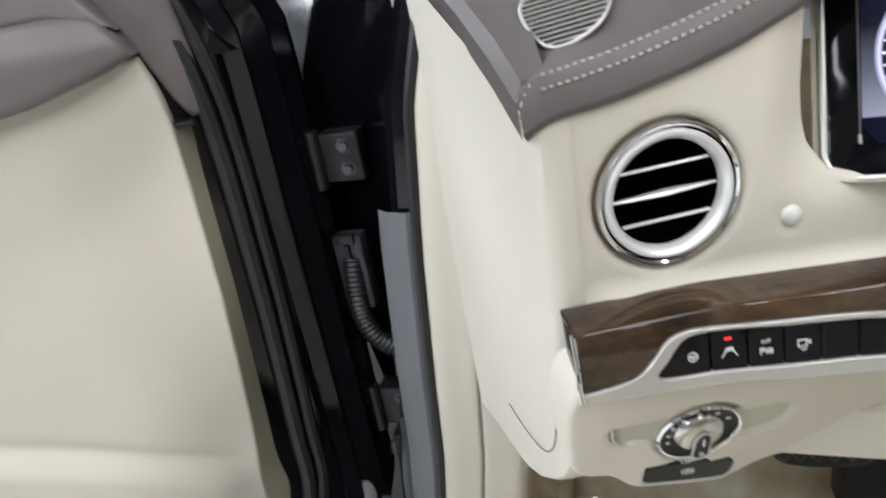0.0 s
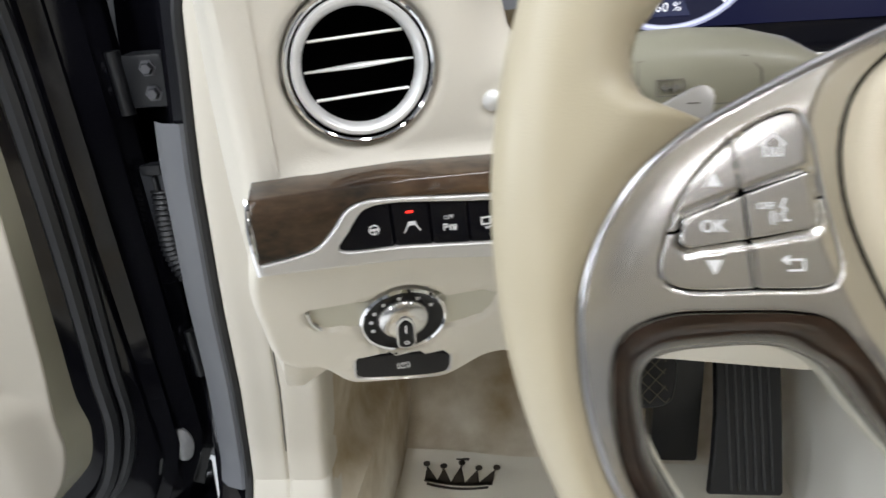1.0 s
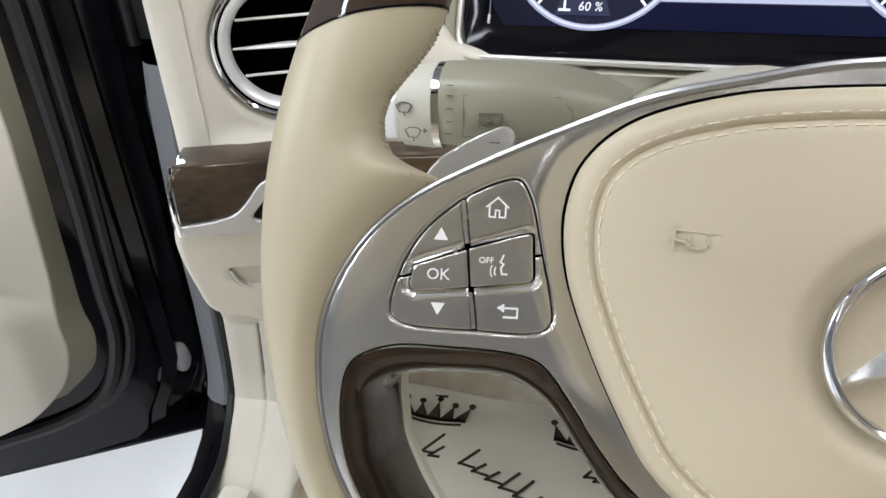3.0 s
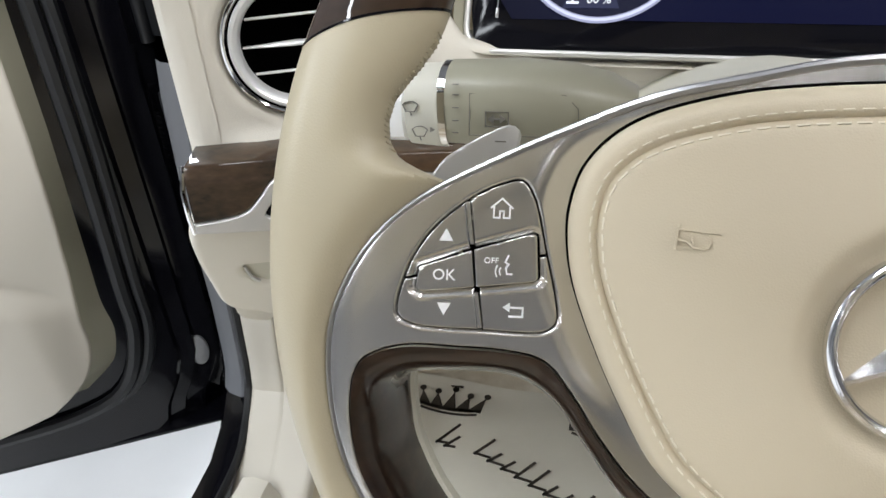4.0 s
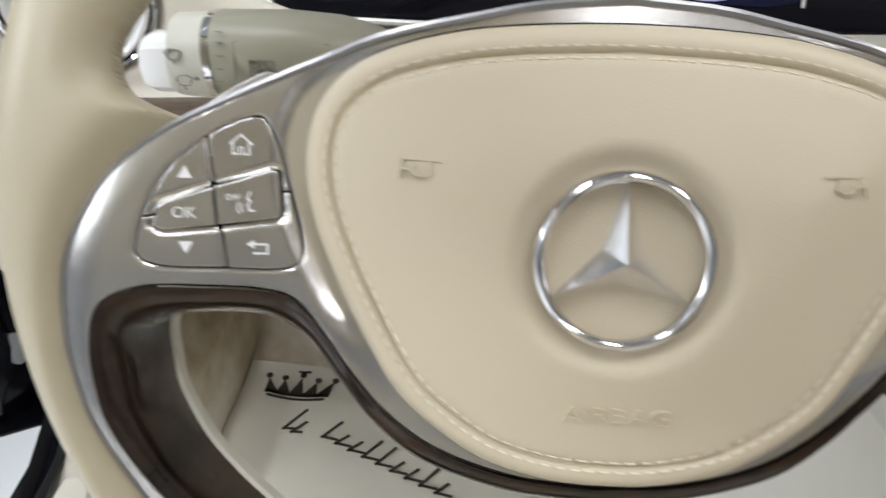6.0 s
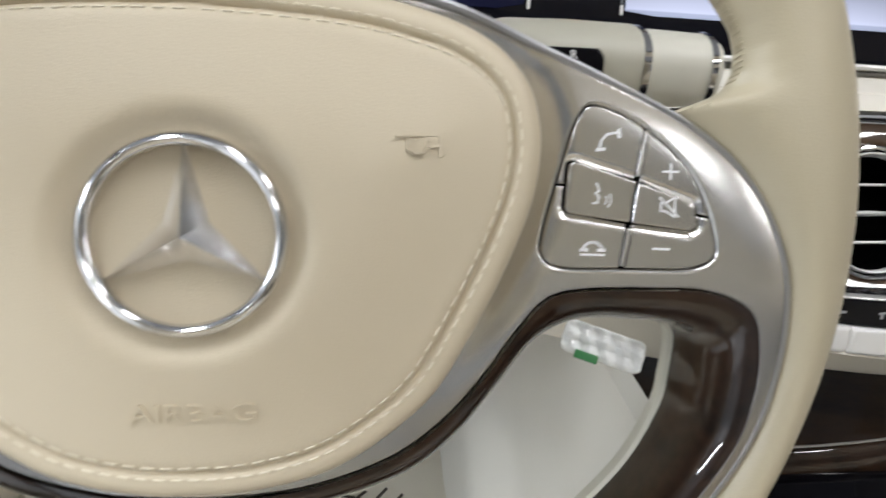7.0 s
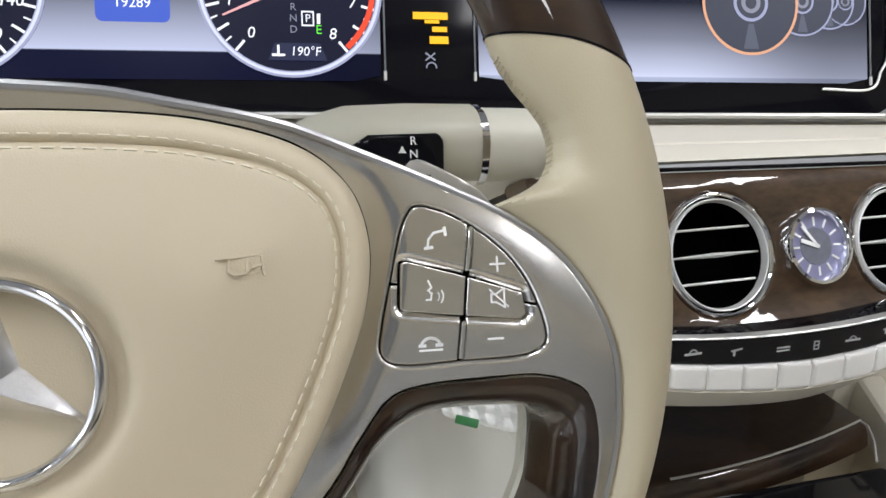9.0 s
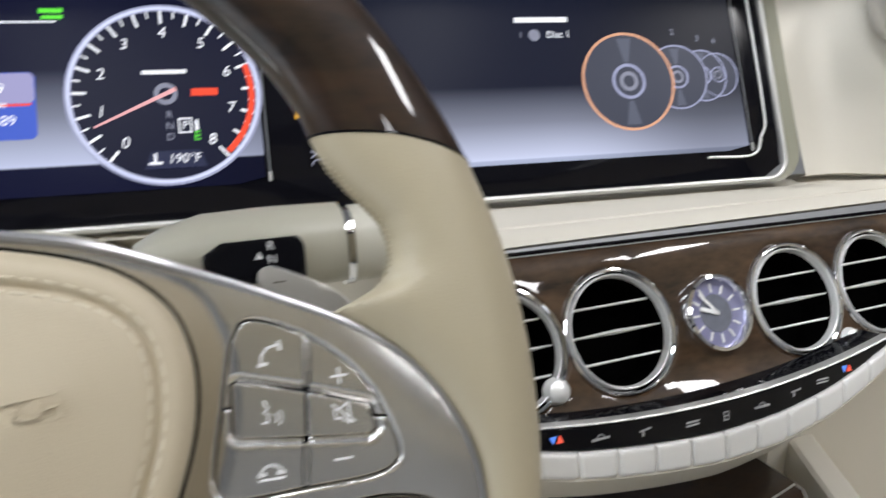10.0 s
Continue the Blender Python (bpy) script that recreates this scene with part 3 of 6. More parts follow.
def clip_loop(loop, keep):
    """The part of a loop for which keep(p) > 0, cut straight."""
    out = []
    n = len(loop)
    for i in range(n):
        a, b = np.array(loop[i]), np.array(loop[(i + 1) % n])
        fa, fb = keep(a), keep(b)
        if fa > 0:
            out.append(tuple(a))
        if fa * fb < 0:
            out.append(tuple(a + (b - a) * fa / (fa - fb)))
    return out


def split_v(p):
    """Height of the cut between the upper and the lower keys."""
    return float(np.interp(p[0], [-0.1445, -0.139, -0.1226, -0.1035, -0.099], [0.0078, 0.0085, 0.0118, 0.0165, 0.0168]))


fine = resample(panel_loop, 0.0008)
fine = [tuple(q) for q in offset_loop(fine, 0.0004)]
key_fine = [tuple(q) for q in resample(KEY, 0.0006)]
G = 0.0004
shapes = {}
for up in (1, -1):
    for outer in (1, -1):
        lp = clip_loop(fine, lambda p: up * (p[1] - split_v(p)) - G)
        lp = clip_loop(lp, lambda p: -outer * (p[0] - seam_x(p[1])) - 0.0009)
        shapes[(up, outer)] = lp
mid_keys = {outer: clip_loop(key_fine, lambda p: -outer * (p[0] - seam_x(p[1])) - G) for outer in (1, -1)}


def key_height(u, v):
    """Keys slope down towards the middle pair in a shallow trough."""
    d = edge_distance(np.c_[-np.abs(u), v], np.array(key_fine))
    inn = inside(np.c_[-np.abs(u), v], np.array(key_fine))
    base = spoke_height(u, v) - 0.0002
    return base - 0.0012 * (1 - smooth(np.where(inn, 0, d), 0.0004, 0.0028))


def mid_height(u, v):
    return spoke_height(u, v) + 0.0002


kc = np.array(KEY).mean(0)
key_dense = resample(KEY, 0.0008)
grown_key = [tuple(q) for q in key_dense + (key_dense - kc) / np.linalg.norm(key_dense - kc, axis=1)[:, None] * 0.0006]


MARKS = {
    ("L", "up"): [[(-0.0021, -0.0017), (0.0021, -0.0017), (0, 0.0021)]],
    ("L", "down"): [[(-0.0021, 0.0017), (0.0021, 0.0017), (0, -0.0021)]],
    ("L", "home"): stroke([(-0.0032, 0.0002), (0, 0.003), (0.0032, 0.0002)], 0.0005) + stroke([(-0.0024, 0.0004), (-0.0024, -0.0028), (-0.0006, -0.0028), (-0.0006, -0.0008), (0.0006, -0.0008), (0.0006, -0.0028), (0.0024, -0.0028), (0.0024, 0.0004)], 0.0005),
    ("L", "back"): stroke([(-0.0012, 0.001), (0.003, 0.001), (0.003, -0.0018), (-0.001, -0.0018)], 0.0006) + [[(-0.0032, 0.001), (-0.001, 0.0024), (-0.001, -0.0004)]],
    ("L", "mute_voice"): stroke([(0.002, 0.003), (0.0012, 0.001), (0.0022, 0.0004), (0.0014, -0.0008), (0.0018, -0.0026), (0.0032, -0.0026)], 0.0005) + stroke(arc(0.0015, -0.0018, 0.002, 150, 210, 4), 0.0004) + stroke(arc(0.0015, -0.0018, 0.0032, 150, 210, 4), 0.0004),
    ("R", "phone"): stroke([(-0.0028, -0.0026), (-0.0024, -0.0002), (-0.0008, 0.0016), (0.0022, 0.0022)], 0.0007) + stroke([(-0.0034, -0.0028), (-0.0016, -0.0026)], 0.0009) + stroke([(0.0024, 0.0028), (0.0026, 0.001)], 0.0009),
    ("R", "plus"): stroke([(-0.002, 0), (0.002, 0)], 0.0006) + stroke([(0, -0.002), (0, 0.002)], 0.0006),
    ("R", "minus"): stroke([(-0.0021, 0), (0.0021, 0)], 0.0006),
    ("R", "hang"): stroke(arc(0, -0.0016, 0.003, 20, 160, 8), 0.0008) + stroke([(-0.0032, -0.0022), (0.0032, -0.0022)], 0.0006) + stroke([(-0.0032, -0.0008), (-0.0018, -0.0008)], 0.0009) + stroke([(0.0032, -0.0008), (0.0018, -0.0008)], 0.0009),
    ("R", "voice"): stroke([(-0.0022, 0.003), (-0.0014, 0.001), (-0.0024, 0.0002), (-0.0014, -0.0008), (-0.0018, -0.0026), (-0.003, -0.0026)], 0.0005) + stroke(arc(-0.001, -0.0016, 0.0018, -40, 30, 4), 0.0004) + stroke(arc(-0.001, -0.0016, 0.003, -40, 30, 4), 0.0004),
    ("R", "mute"): stroke([(-0.0022, -0.0012), (-0.0008, -0.0012), (0.0016, -0.0028), (0.0016, 0.0028), (-0.0008, 0.0012), (-0.0022, 0.0012)], 0.0005, True) + stroke([(-0.0026, 0.0026), (0.0026, -0.0026)], 0.0005),
}
PLACES = {("L", "up"): (-0.1302, 0.0218), ("L", "down"): (-0.1302, -0.0008), ("L", "home"): (-0.1142, 0.0305), ("L", "back"): (-0.1095, -0.0007), ("L", "mute_voice"): (-0.1135, 0.0133),
          ("R", "phone"): (0.1143, 0.0294), ("R", "plus"): (0.1312, 0.0208), ("R", "voice"): (0.1132, 0.0141), ("R", "mute"): (0.131, 0.0108), ("R", "hang"): (0.1108, -0.0012), ("R", "minus"): (0.1296, -0.0012)}
tilt_of = math.atan(0.22)
for side, sign in (("L", 1), ("R", -1)):
    base = [(sign * a, b) for a, b in panel_loop]
    part("key_well", sheet(base, lambda u, v: spoke_height(u, v) - 0.0042, 0.004, 0.0, 0.004), HOLE, wheel, "dark gap under the keys", WM)
    cut = [(sign * a, b) for a, b in grown_key]
    for outline, hf, holes in [(q, key_height, (cut,)) for q in shapes.values()] + [(q, mid_height, ()) for q in mid_keys.values()]:
        part("key", sheet([(sign * a, b) for a, b in outline], hf, 0.0035, 0.0004, 0.001, holes=holes, edge_step=0.0008, exact=True), SATIN_KEY, wheel, "satin metal steering wheel key", WM, angle=50)
    for v0, v1 in ((-0.0064, 0.0046), (0.0194, 0.0322)):
        vs = np.linspace(v0, v1, 8)
        strip = [(sign * (seam_x(q) - 0.0006), q) for q in vs] + [(sign * (seam_x(q) + 0.0006), q) for q in vs[::-1]]
        part("key_divider", sheet(strip, lambda u, v: spoke_height(u, v) + 0.0004, 0.003, 0.0002, 0.001, edge_step=0.0006), SATIN_KEY, wheel, "narrow metal bar between the keys", WM)
for (side, name), polys in MARKS.items():
    u, v = PLACES[(side, name)]
    h = float(spoke_height(np.array([u]), np.array([v]))[0])
    m = WM @ Matrix.Translation((u, v, h + (0.0002 if name in ("mute_voice", "voice", "mute") else -0.0003))) @ Matrix.Rotation(-math.copysign(tilt_of, u), 4, "Y")
    part("key_mark", flat(polys, 0.0003), WHITEMARK, wheel, "white printed symbol", m, smooth=False)
for text, u, v, size in (("OK", -0.1304, 0.0096, 0.0048), ("OFF", -0.1165, 0.0146, 0.0026)):
    h = float(spoke_height(np.array([u]), np.array([v]))[0])
    m = WM @ Matrix.Translation((u, v, h + 0.0002)) @ Matrix.Rotation(tilt_of, 4, "Y")
    part("key_mark", words(text, size, 0.0003), WHITEMARK, wheel, "white printed word", m, smooth=False)


# ---------------------------------------------------------------- steering column with stalks and paddles
column = thing("steering_column", "cream steering column shroud behind the wheel", "steering column", at=(0, 0.12, 0.9))
secs = []
for y, rx, rz in ((0.03, 0.06, 0.045), (0.06, 0.07, 0.05), (0.1, 0.078, 0.053), (0.2, 0.085, 0.056), (0.3, 0.09, 0.06)):
    secs.append([(rx * math.cos(a), y, 0.895 - 0.2 * y + rz * math.sin(a)) for a in (2 * math.pi * k / 32 for k in range(32))])
part("shroud", loft(secs, True, True), CREAMP, column)
for sign in (-1, 1):
    loop = spline([(-0.15, -0.0135), (-0.146, -0.005), (-0.138, 0.001), (-0.128, 0.0065), (-0.12, 0.0095), (-0.1165, 0.007), (-0.117, -0.001), (-0.108, -0.02), (-0.13, -0.03)], True, 0.002)
    PF = frame_of((0, 0.072, 0.92), (1, 0, 0), (0, -0.95, 0.3))
    part("shift_paddle", sheet([(-sign * a, b) for a, b in loop], 0, 0.0025, 0.0008, 0.004), SILVER, column, "thin silver shift paddle", PF)
    part("paddle_mark", flat(stroke([(sign * 0.1235 - 0.0018, 0.0035), (sign * 0.1235 + 0.0018, 0.0035)], 0.0005), 0.0003), GREYMARK, column, "", PF, smooth=False)


def oval_tube(xs, centre, ry, rz, sides=28):
    """A bar along x with an oval section that changes along it."""
    rings = []
    for x, c, a, b in zip(xs, centre, ry, rz):
        rings.append([(x, c[0] + a * math.copysign(abs(math.cos(t)) ** 0.8, math.cos(t)), c[1] + b * math.copysign(abs(math.sin(t)) ** 0.8, math.sin(t))) for t in (2 * math.pi * k / sides for k in range(sides))])
    return loft(rings, True, True)


LEVER_X, LEVER_Z = -0.16, 0.839
stalk = thing("indicator_stalk", "cream indicator and wiper stalk with chrome ring", "control stalk", at=(-0.1, 0.1, 0.925))
part("stalk_body", oval_tube([-0.075, -0.085, -0.1, -0.12, -0.1495], [(0.11, 0.925)] * 5, [0.012, 0.015, 0.0175, 0.0185, 0.0165], [0.006, 0.0115, 0.0155, 0.017, 0.0165]), OLIVE_AND_SHADE, stalk, "olive cream stalk base")
ring = part("stalk_ring", oval_tube([-0.1495, -0.1525], [(0.11, 0.924)] * 2, [0.017] * 2, [0.0172] * 2), CHROME, stalk, "narrow chrome ring")
part("stalk_grip", oval_tube([-0.1525, -0.158, -0.166], [(0.109, 0.924)] * 3, [0.0165, 0.0162, 0.0156], [0.0168, 0.0165, 0.016]), CREAMP, stalk, "turning cream end")
part("stalk_knob", oval_tube([-0.166, -0.1672, -0.1685, -0.1765, -0.18, -0.181, -0.1795, -0.179], [(0.108, 0.921)] * 8, [0.0105, 0.0105, 0.0118, 0.0118, 0.0105, 0.0086, 0.0066, 0.003], [0.0105, 0.0105, 0.012, 0.012, 0.0106, 0.0086, 0.0066, 0.003], 10), WHITEKEY, stalk, "pale faceted end knob")
SM = frame_of((0, 0.0925, 0.925), (1, 0, 0), (0, -0.96, 0.28))
part("stalk_window", flat(stroke([(-0.139, -0.007), (-0.139, 0.009), (-0.102, 0.009), (-0.097, 0.004), (-0.096, -0.007)], 0.0003, True), 0.0004), GREYMARK, stalk, "fine outline of the turn switch", SM @ Matrix.Translation((0, 0, 0.0004)), smooth=False)
arrows = stroke([(-0.1325, -0.0035), (-0.1325, 0.0022), (-0.1235, 0.0022), (-0.1235, -0.0035)], 0.00035, True) + [[(-0.1315, -0.0006), (-0.1292, 0.0012), (-0.1292, -0.0024)], [(-0.1245, -0.0006), (-0.1268, 0.0012), (-0.1268, -0.0024)]] + stroke([(-0.1292, -0.0006), (-0.1268, -0.0006)], 0.0007)
part("stalk_mark", flat(arrows, 0.0006), GREYMARK, stalk, "small printed arrows", SM @ Matrix.Translation((0, 0, 0.0009)), smooth=False)
for h in (0.0125, 0.0085, 0.0035, -0.0015, -0.0062):
    part("stalk_mark", flat(stroke([(-0.1455, h), (-0.1435, h)], 0.0004), 0.0006), GREYMARK, stalk, "", SM @ Matrix.Translation((0, 0, 0.0012)), smooth=False)
for u, v in ((-0.1632, 0.0055), (-0.1592, -0.0042)):
    wiper = stroke(arc(u, v - 0.0035, 0.0045, 45, 135, 8), 0.0003) + stroke([(u - 0.0032, v - 0.0003), (u - 0.0018, v - 0.003), (u + 0.0018, v - 0.003), (u + 0.0032, v - 0.0003)], 0.0003) + stroke([(u, v - 0.003), (u + 0.0005, v - 0.0045)], 0.0003)
    part("stalk_mark", flat(wiper, 0.0005), GREYMARK, stalk, "small printed wiper", SM @ Matrix.Translation((0, -0.001, 0.0006)), smooth=False)
part("stalk_mark", flat([[(-0.1548, -0.0035), (-0.1548, -0.0055), (-0.153, -0.0045)]], 0.0005), GREYMARK, stalk, "", SM @ Matrix.Translation((0, -0.001, 0.0006)), smooth=False)

lever = thing("column_lever", "short cream column adjustment lever with rounded end", "control stalk", at=(-0.12, 0.1, LEVER_Z))
part("lever_arm", oval_tube([-0.07, -0.1, LEVER_X + 0.012], [(0.1, LEVER_Z)] * 3, [0.008, 0.0085, 0.009], [0.008, 0.0085, 0.009]), CREAMP, lever, "")
part("lever_end", oval_tube([LEVER_X + 0.012, LEVER_X + 0.01, LEVER_X + 0.003, LEVER_X + 0.0008, LEVER_X], [(0.1, LEVER_Z)] * 5, [0.009, 0.0125, 0.0125, 0.01, 0.006], [0.009, 0.013, 0.013, 0.0105, 0.006]), CREAMP, lever, "rounded end")

selector = thing("gear_selector", "cream gear selector stalk with black label plate", "gear selector", at=(0.1, 0.11, 0.925))
part("selector_body", oval_tube([0.075, 0.085, 0.1, 0.125, 0.153], [(0.115, 0.922)] * 5, [0.012, 0.015, 0.0185, 0.0195, 0.017], [0.006, 0.0115, 0.0155, 0.016, 0.0155]), SELECTM, selector, "olive cream selector base")
part("selector_ring", oval_tube([0.153, 0.156], [(0.115, 0.921)] * 2, [0.0178] * 2, [0.0162] * 2), CHROME, selector, "narrow chrome ring")
part("selector_handle", oval_tube([0.156, 0.17, 0.184, 0.188], [(0.114, 0.921)] * 4, [0.0165, 0.0158, 0.0148, 0.012], [0.0152, 0.0148, 0.0142, 0.012]), CREAMP, selector, "cream selector handle")
part("selector_ring", oval_tube([0.1815, 0.184], [(0.114, 0.921)] * 2, [0.0158] * 2, [0.015] * 2), CHROME, selector, "narrow chrome ring")
SR = frame_of((0, 0.095, 0.925), (1, 0, 0), (0, -0.93, 0.36))
plate = part("label_plate", sheet([(0.1, -0.009), (0.099, 0.003), (0.106, 0.0072), (0.134, 0.0072), (0.136, 0.004), (0.1355, -0.009)], 0.001, 0.004, 0.001, 0.003), BLACKGLOSS, selector, "black gear label plate", SR)
for text, u, v in (("R", 0.1235, 0.0043), ("N", 0.1235, -0.0008), ("D", 0.1235, -0.006)):
    part("gear_letter", words(text, 0.0046, 0.0002), WHITEMARK, plate, "", SR @ Matrix.Translation((u, v, 0.0012)), smooth=False)
part("gear_letter", flat([[(0.1175, -0.0002), (0.1205, -0.0002), (0.119, 0.0026)]], 0.0002), WHITEMARK, plate, "", SR @ Matrix.Translation((0, 0, 0.0012)), smooth=False)

# ---------------------------------------------------------------- dashboard
dash = thing("dashboard", "cream leather dashboard with walnut trim", "dashboard", at=(0, 0.3, 0.8))
LP = frame_of((-0.274, 0.225, 0.916), (0.935, 0.355, 0), (0.355, -0.935, 0))


def ring_of(r, n=48):
    return [(r * math.cos(2 * math.pi * k / n), r * math.sin(2 * math.pi * k / n)) for k in range(n)]


def panel_dip(u, v):
    """The panel rolls back round the display at its inner end."""
    return -0.02 * smooth(u, 0.055, 0.105) * smooth(v, -0.03, 0.03) - 0.004 * (1 - smooth(np.hypot(u, v), 0.0435, 0.05)) - 0.0022 * (1 - smooth(np.hypot(u - 0.077, v + 0.03), 0.007, 0.0115)) + 0.017 * smooth(-v - 0.07 * (u + 0.06), 0.044, 0.066) * smooth(u, -0.062, -0.03)


side_panel = [(-0.062, -0.07), (0.21, -0.089), (0.21, -0.022), (0.13, -0.016), (0.105, -0.008), (0.094, 0.01), (0.09, 0.045), (0.092, 0.1), (-0.03, 0.08), (-0.06, 0.072), (-0.062, 0.03)]
part("side_panel", sheet(side_panel, panel_dip, 0.03, 0.004, 0.006, holes=(ring_of(0.0437),)), DASH, dash, "cream panel round the outer air vent", LP)


def screen_y(x, z):
    return 0.268 - 0.09 * x + 0.466 * (z - 0.92)


def fascia_foot(x):
    k = float(smooth(np.array(x), 0.02, 0.24))
    return k, 0.27 * (1 - k) + 0.161 * k, 0.83 * (1 - k) + 0.8925 * k


secs = []
for x in np.linspace(-0.12, 0.75, 60):
    yt = screen_y(x, 0.9)
    k, yb, zb = fascia_foot(x)
    top, mid = 0.8955, 0.896 * k + (1 - k) * 0.882
    secs.append([(x, yt + 0.02, top), (x, yt - 0.004, top - 0.0015), (x, yt - 0.01, top - 0.0005), (x, yt * 0.8 + yb * 0.2, top), (x, yt * 0.5 + yb * 0.5, mid + 0.001), (x, yt * 0.31 + yb * 0.69, mid),
                 (x, yt * 0.29 + yb * 0.71, mid - 0.0018 * k), (x, yt * 0.27 + yb * 0.73, mid - 0.0002), (x, yb + 0.006, zb + 0.003 * k), (x, yb, zb), (x, yb + 0.012, zb - 0.006 - 0.1 * (1 - k))])
part("fascia", loft(secs), DASH, dash, "cream leather band below the screens")

# end cap at the door side
plan = spline([(-0.3251, 0.2044), (-0.334, 0.2012), (-0.3415, 0.2), (-0.3475, 0.203), (-0.3525, 0.2115), (-0.36, 0.2265), (-0.385, 0.28), (-0.42, 0.35), (-0.45, 0.41), (-0.478, 0.466), (-0.496, 0.502), (-0.512, 0.536)], step=0.005)
caps = []
for x, y in plan:
    z0, z1 = float(np.interp(y, [0.2, 0.21, 0.23, 0.265, 0.3, 0.34, 0.38, 0.466, 0.536], [0.735, 0.718, 0.697, 0.667, 0.646, 0.636, 0.628, 0.6, 0.575])), 0.972 + 0.32 * (y - 0.197)
    bulge = 0.01 * math.sin(math.pi * min(max((y - 0.2) / 0.27, 0), 1))
    if x > -0.3475:
        z0 = float(np.interp(x, [-0.3475, -0.335], [0.735, 0.78]))
    caps.append([(x + 0.06, y + 0.03, z0 + 0.02), (x + 0.012, y + 0.004, z0 - 0.003), (x + 0.003, y + 0.001, z0 - 0.002)] + [(x - bulge * math.sin(math.pi * k / 20), y, z0 + (z1 - z0) * k / 20) for k in range(21)])
part("end_cap", loft(caps), DASH, dash, "cream end cap of the dashboard")
part("cap_seam", tube([tuple(q) for q in spline([(-0.3525, 0.209, 0.765), (-0.3575, 0.218, 0.738), (-0.3675, 0.236, 0.718), (-0.385, 0.268, 0.71), (-0.403, 0.3, 0.712)], step=0.004)], 0.0005, 5), GREYMARK, dash, "fine joint in the end cap")

# upper dash in taupe leather with a double seam
lip = [(-0.348, 0.197, 0.966), (-0.335, 0.2, 0.973), (-0.297, 0.213, 0.979), (-0.237, 0.236, 0.994), (-0.207, 0.249, 1.006), (-0.16, 0.265, 1.03), (-0.05, 0.275, 1.056), (0.2, 0.262, 1.058), (0.5, 0.235, 1.055), (0.75, 0.22, 1.05)]
tp = spline(lip, step=0.006)
secs = [[(x, y + 0.02, z - 0.008), (x, y - 0.001, z - 0.001), (x - 0.001, y - 0.004, z + 0.003), (x - 0.002, y - 0.002, z + 0.02), (x - 0.002, y + 0.002, z + 0.0255), (x - 0.002, y + 0.006, z + 0.026), (x - 0.002, y + 0.012, z + 0.027), (x - 0.002, y + 0.042, z + 0.029), (x - 0.002, y + 0.052, z + 0.034), (x - 0.002, y + 0.095, z + 0.062), (x - 0.002, y + 0.14, z + 0.075), (x - 0.002, y + 0.3, z + 0.085), (x, y + 0.6, z + 0.06)] for x, y, z in tp]
part("upper_dash", loft(secs), TAUPE, dash, "taupe leather upper dashboard with double stitching")
flank = [[(x - 0.001, y + 0.0, z) for x, y, z in row] for row in ([(-0.349, 0.196, 0.965), (-0.37, 0.245, 0.985), (-0.398, 0.31, 1.005), (-0.44, 0.4, 1.03)], [(-0.35, 0.196, 0.985), (-0.371, 0.245, 1.004), (-0.399, 0.31, 1.024), (-0.441, 0.4, 1.05)], [(-0.347, 0.204, 0.995), (-0.366, 0.252, 1.012), (-0.394, 0.316, 1.032), (-0.436, 0.405, 1.06)], [(-0.335, 0.21, 0.998), (-0.345, 0.26, 1.015), (-0.36, 0.325, 1.035), (-0.39, 0.42, 1.06)])]
part("upper_dash_end", loft(flank), TAUPE, dash, "taupe leather end of the upper dashboard")


def seam_line(path, radius=0.0006):
    out = []
    for i in range(0, len(path) - 1, 2):
        a, b = Vector(path[i]), Vector(path[i + 1])
        out.append(tube([a, a.lerp(b, 0.5) + Vector((0, -0.0003, 0.0004)), b], radius, 5))
    return merge(*out)


fine_lip = spline(lip[1:7], step=0.0022)
part("stitching", seam_line([(x - 0.002, y - 0.0035, z + 0.018) for x, y, z in fine_lip]), TAUPE_THREAD, dash, "pale double seam in the taupe leather")
part("stitching", seam_line([(x - 0.002, y + 0.0005, z + 0.0248) for x, y, z in fine_lip]), TAUPE_THREAD, dash, "pale double seam in the taupe leather")
part("stitching", seam_line(spline([(-0.349, 0.1935, 0.97), (-0.3495, 0.194, 0.982), (-0.343, 0.2, 0.994)], step=0.0022)), TAUPE_THREAD, dash, "pale double seam in the taupe leather")
grille = thing("dash_speaker", "round dashboard loudspeaker grille with metal slats", "loudspeaker", at=(-0.3, 0.25, 1.02))
GF = frame_of((-0.318, 0.272, 1.0185), (0.95, 0.3, 0.1), (-0.02, -0.56, 0.83))
gl = [(a * 0.84 - 0.004, b * 0.84 - 0.007) for a, b in spline([(-0.032, 0.03), (-0.03, -0.012), (-0.024, -0.021), (-0.01, -0.023), (0.012, -0.014), (0.026, 0.004), (0.03, 0.03), (0.0, 0.05)], True, 0.003)]
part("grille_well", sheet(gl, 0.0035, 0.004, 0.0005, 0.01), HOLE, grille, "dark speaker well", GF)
part("grille_frame", tube([(a, b, 0.004) for a, b in gl], 0.0014, 8, True), SILVER, grille, "silver grille frame", GF)
for k in range(14):
    v = -0.0245 + 0.0043 * k
    a0 = np.array([(x, v - 0.12 * x) for x in np.linspace(-0.036, 0.03, 60)])
    ok = a0[inside(a0, np.array(gl))]
    if len(ok) > 2:
        part("slat", tube([(ok[0][0], ok[0][1], 0.0045), (ok[-1][0], ok[-1][1], 0.0045)], 0.0008, 6), SILVER, grille, "", GF)

# left walnut strip with its silver trim and switch bar
LW = frame_of((-0.28, 0.175, 0.83), (0.95, 0.313, 0), (0.313, -0.95, 0))
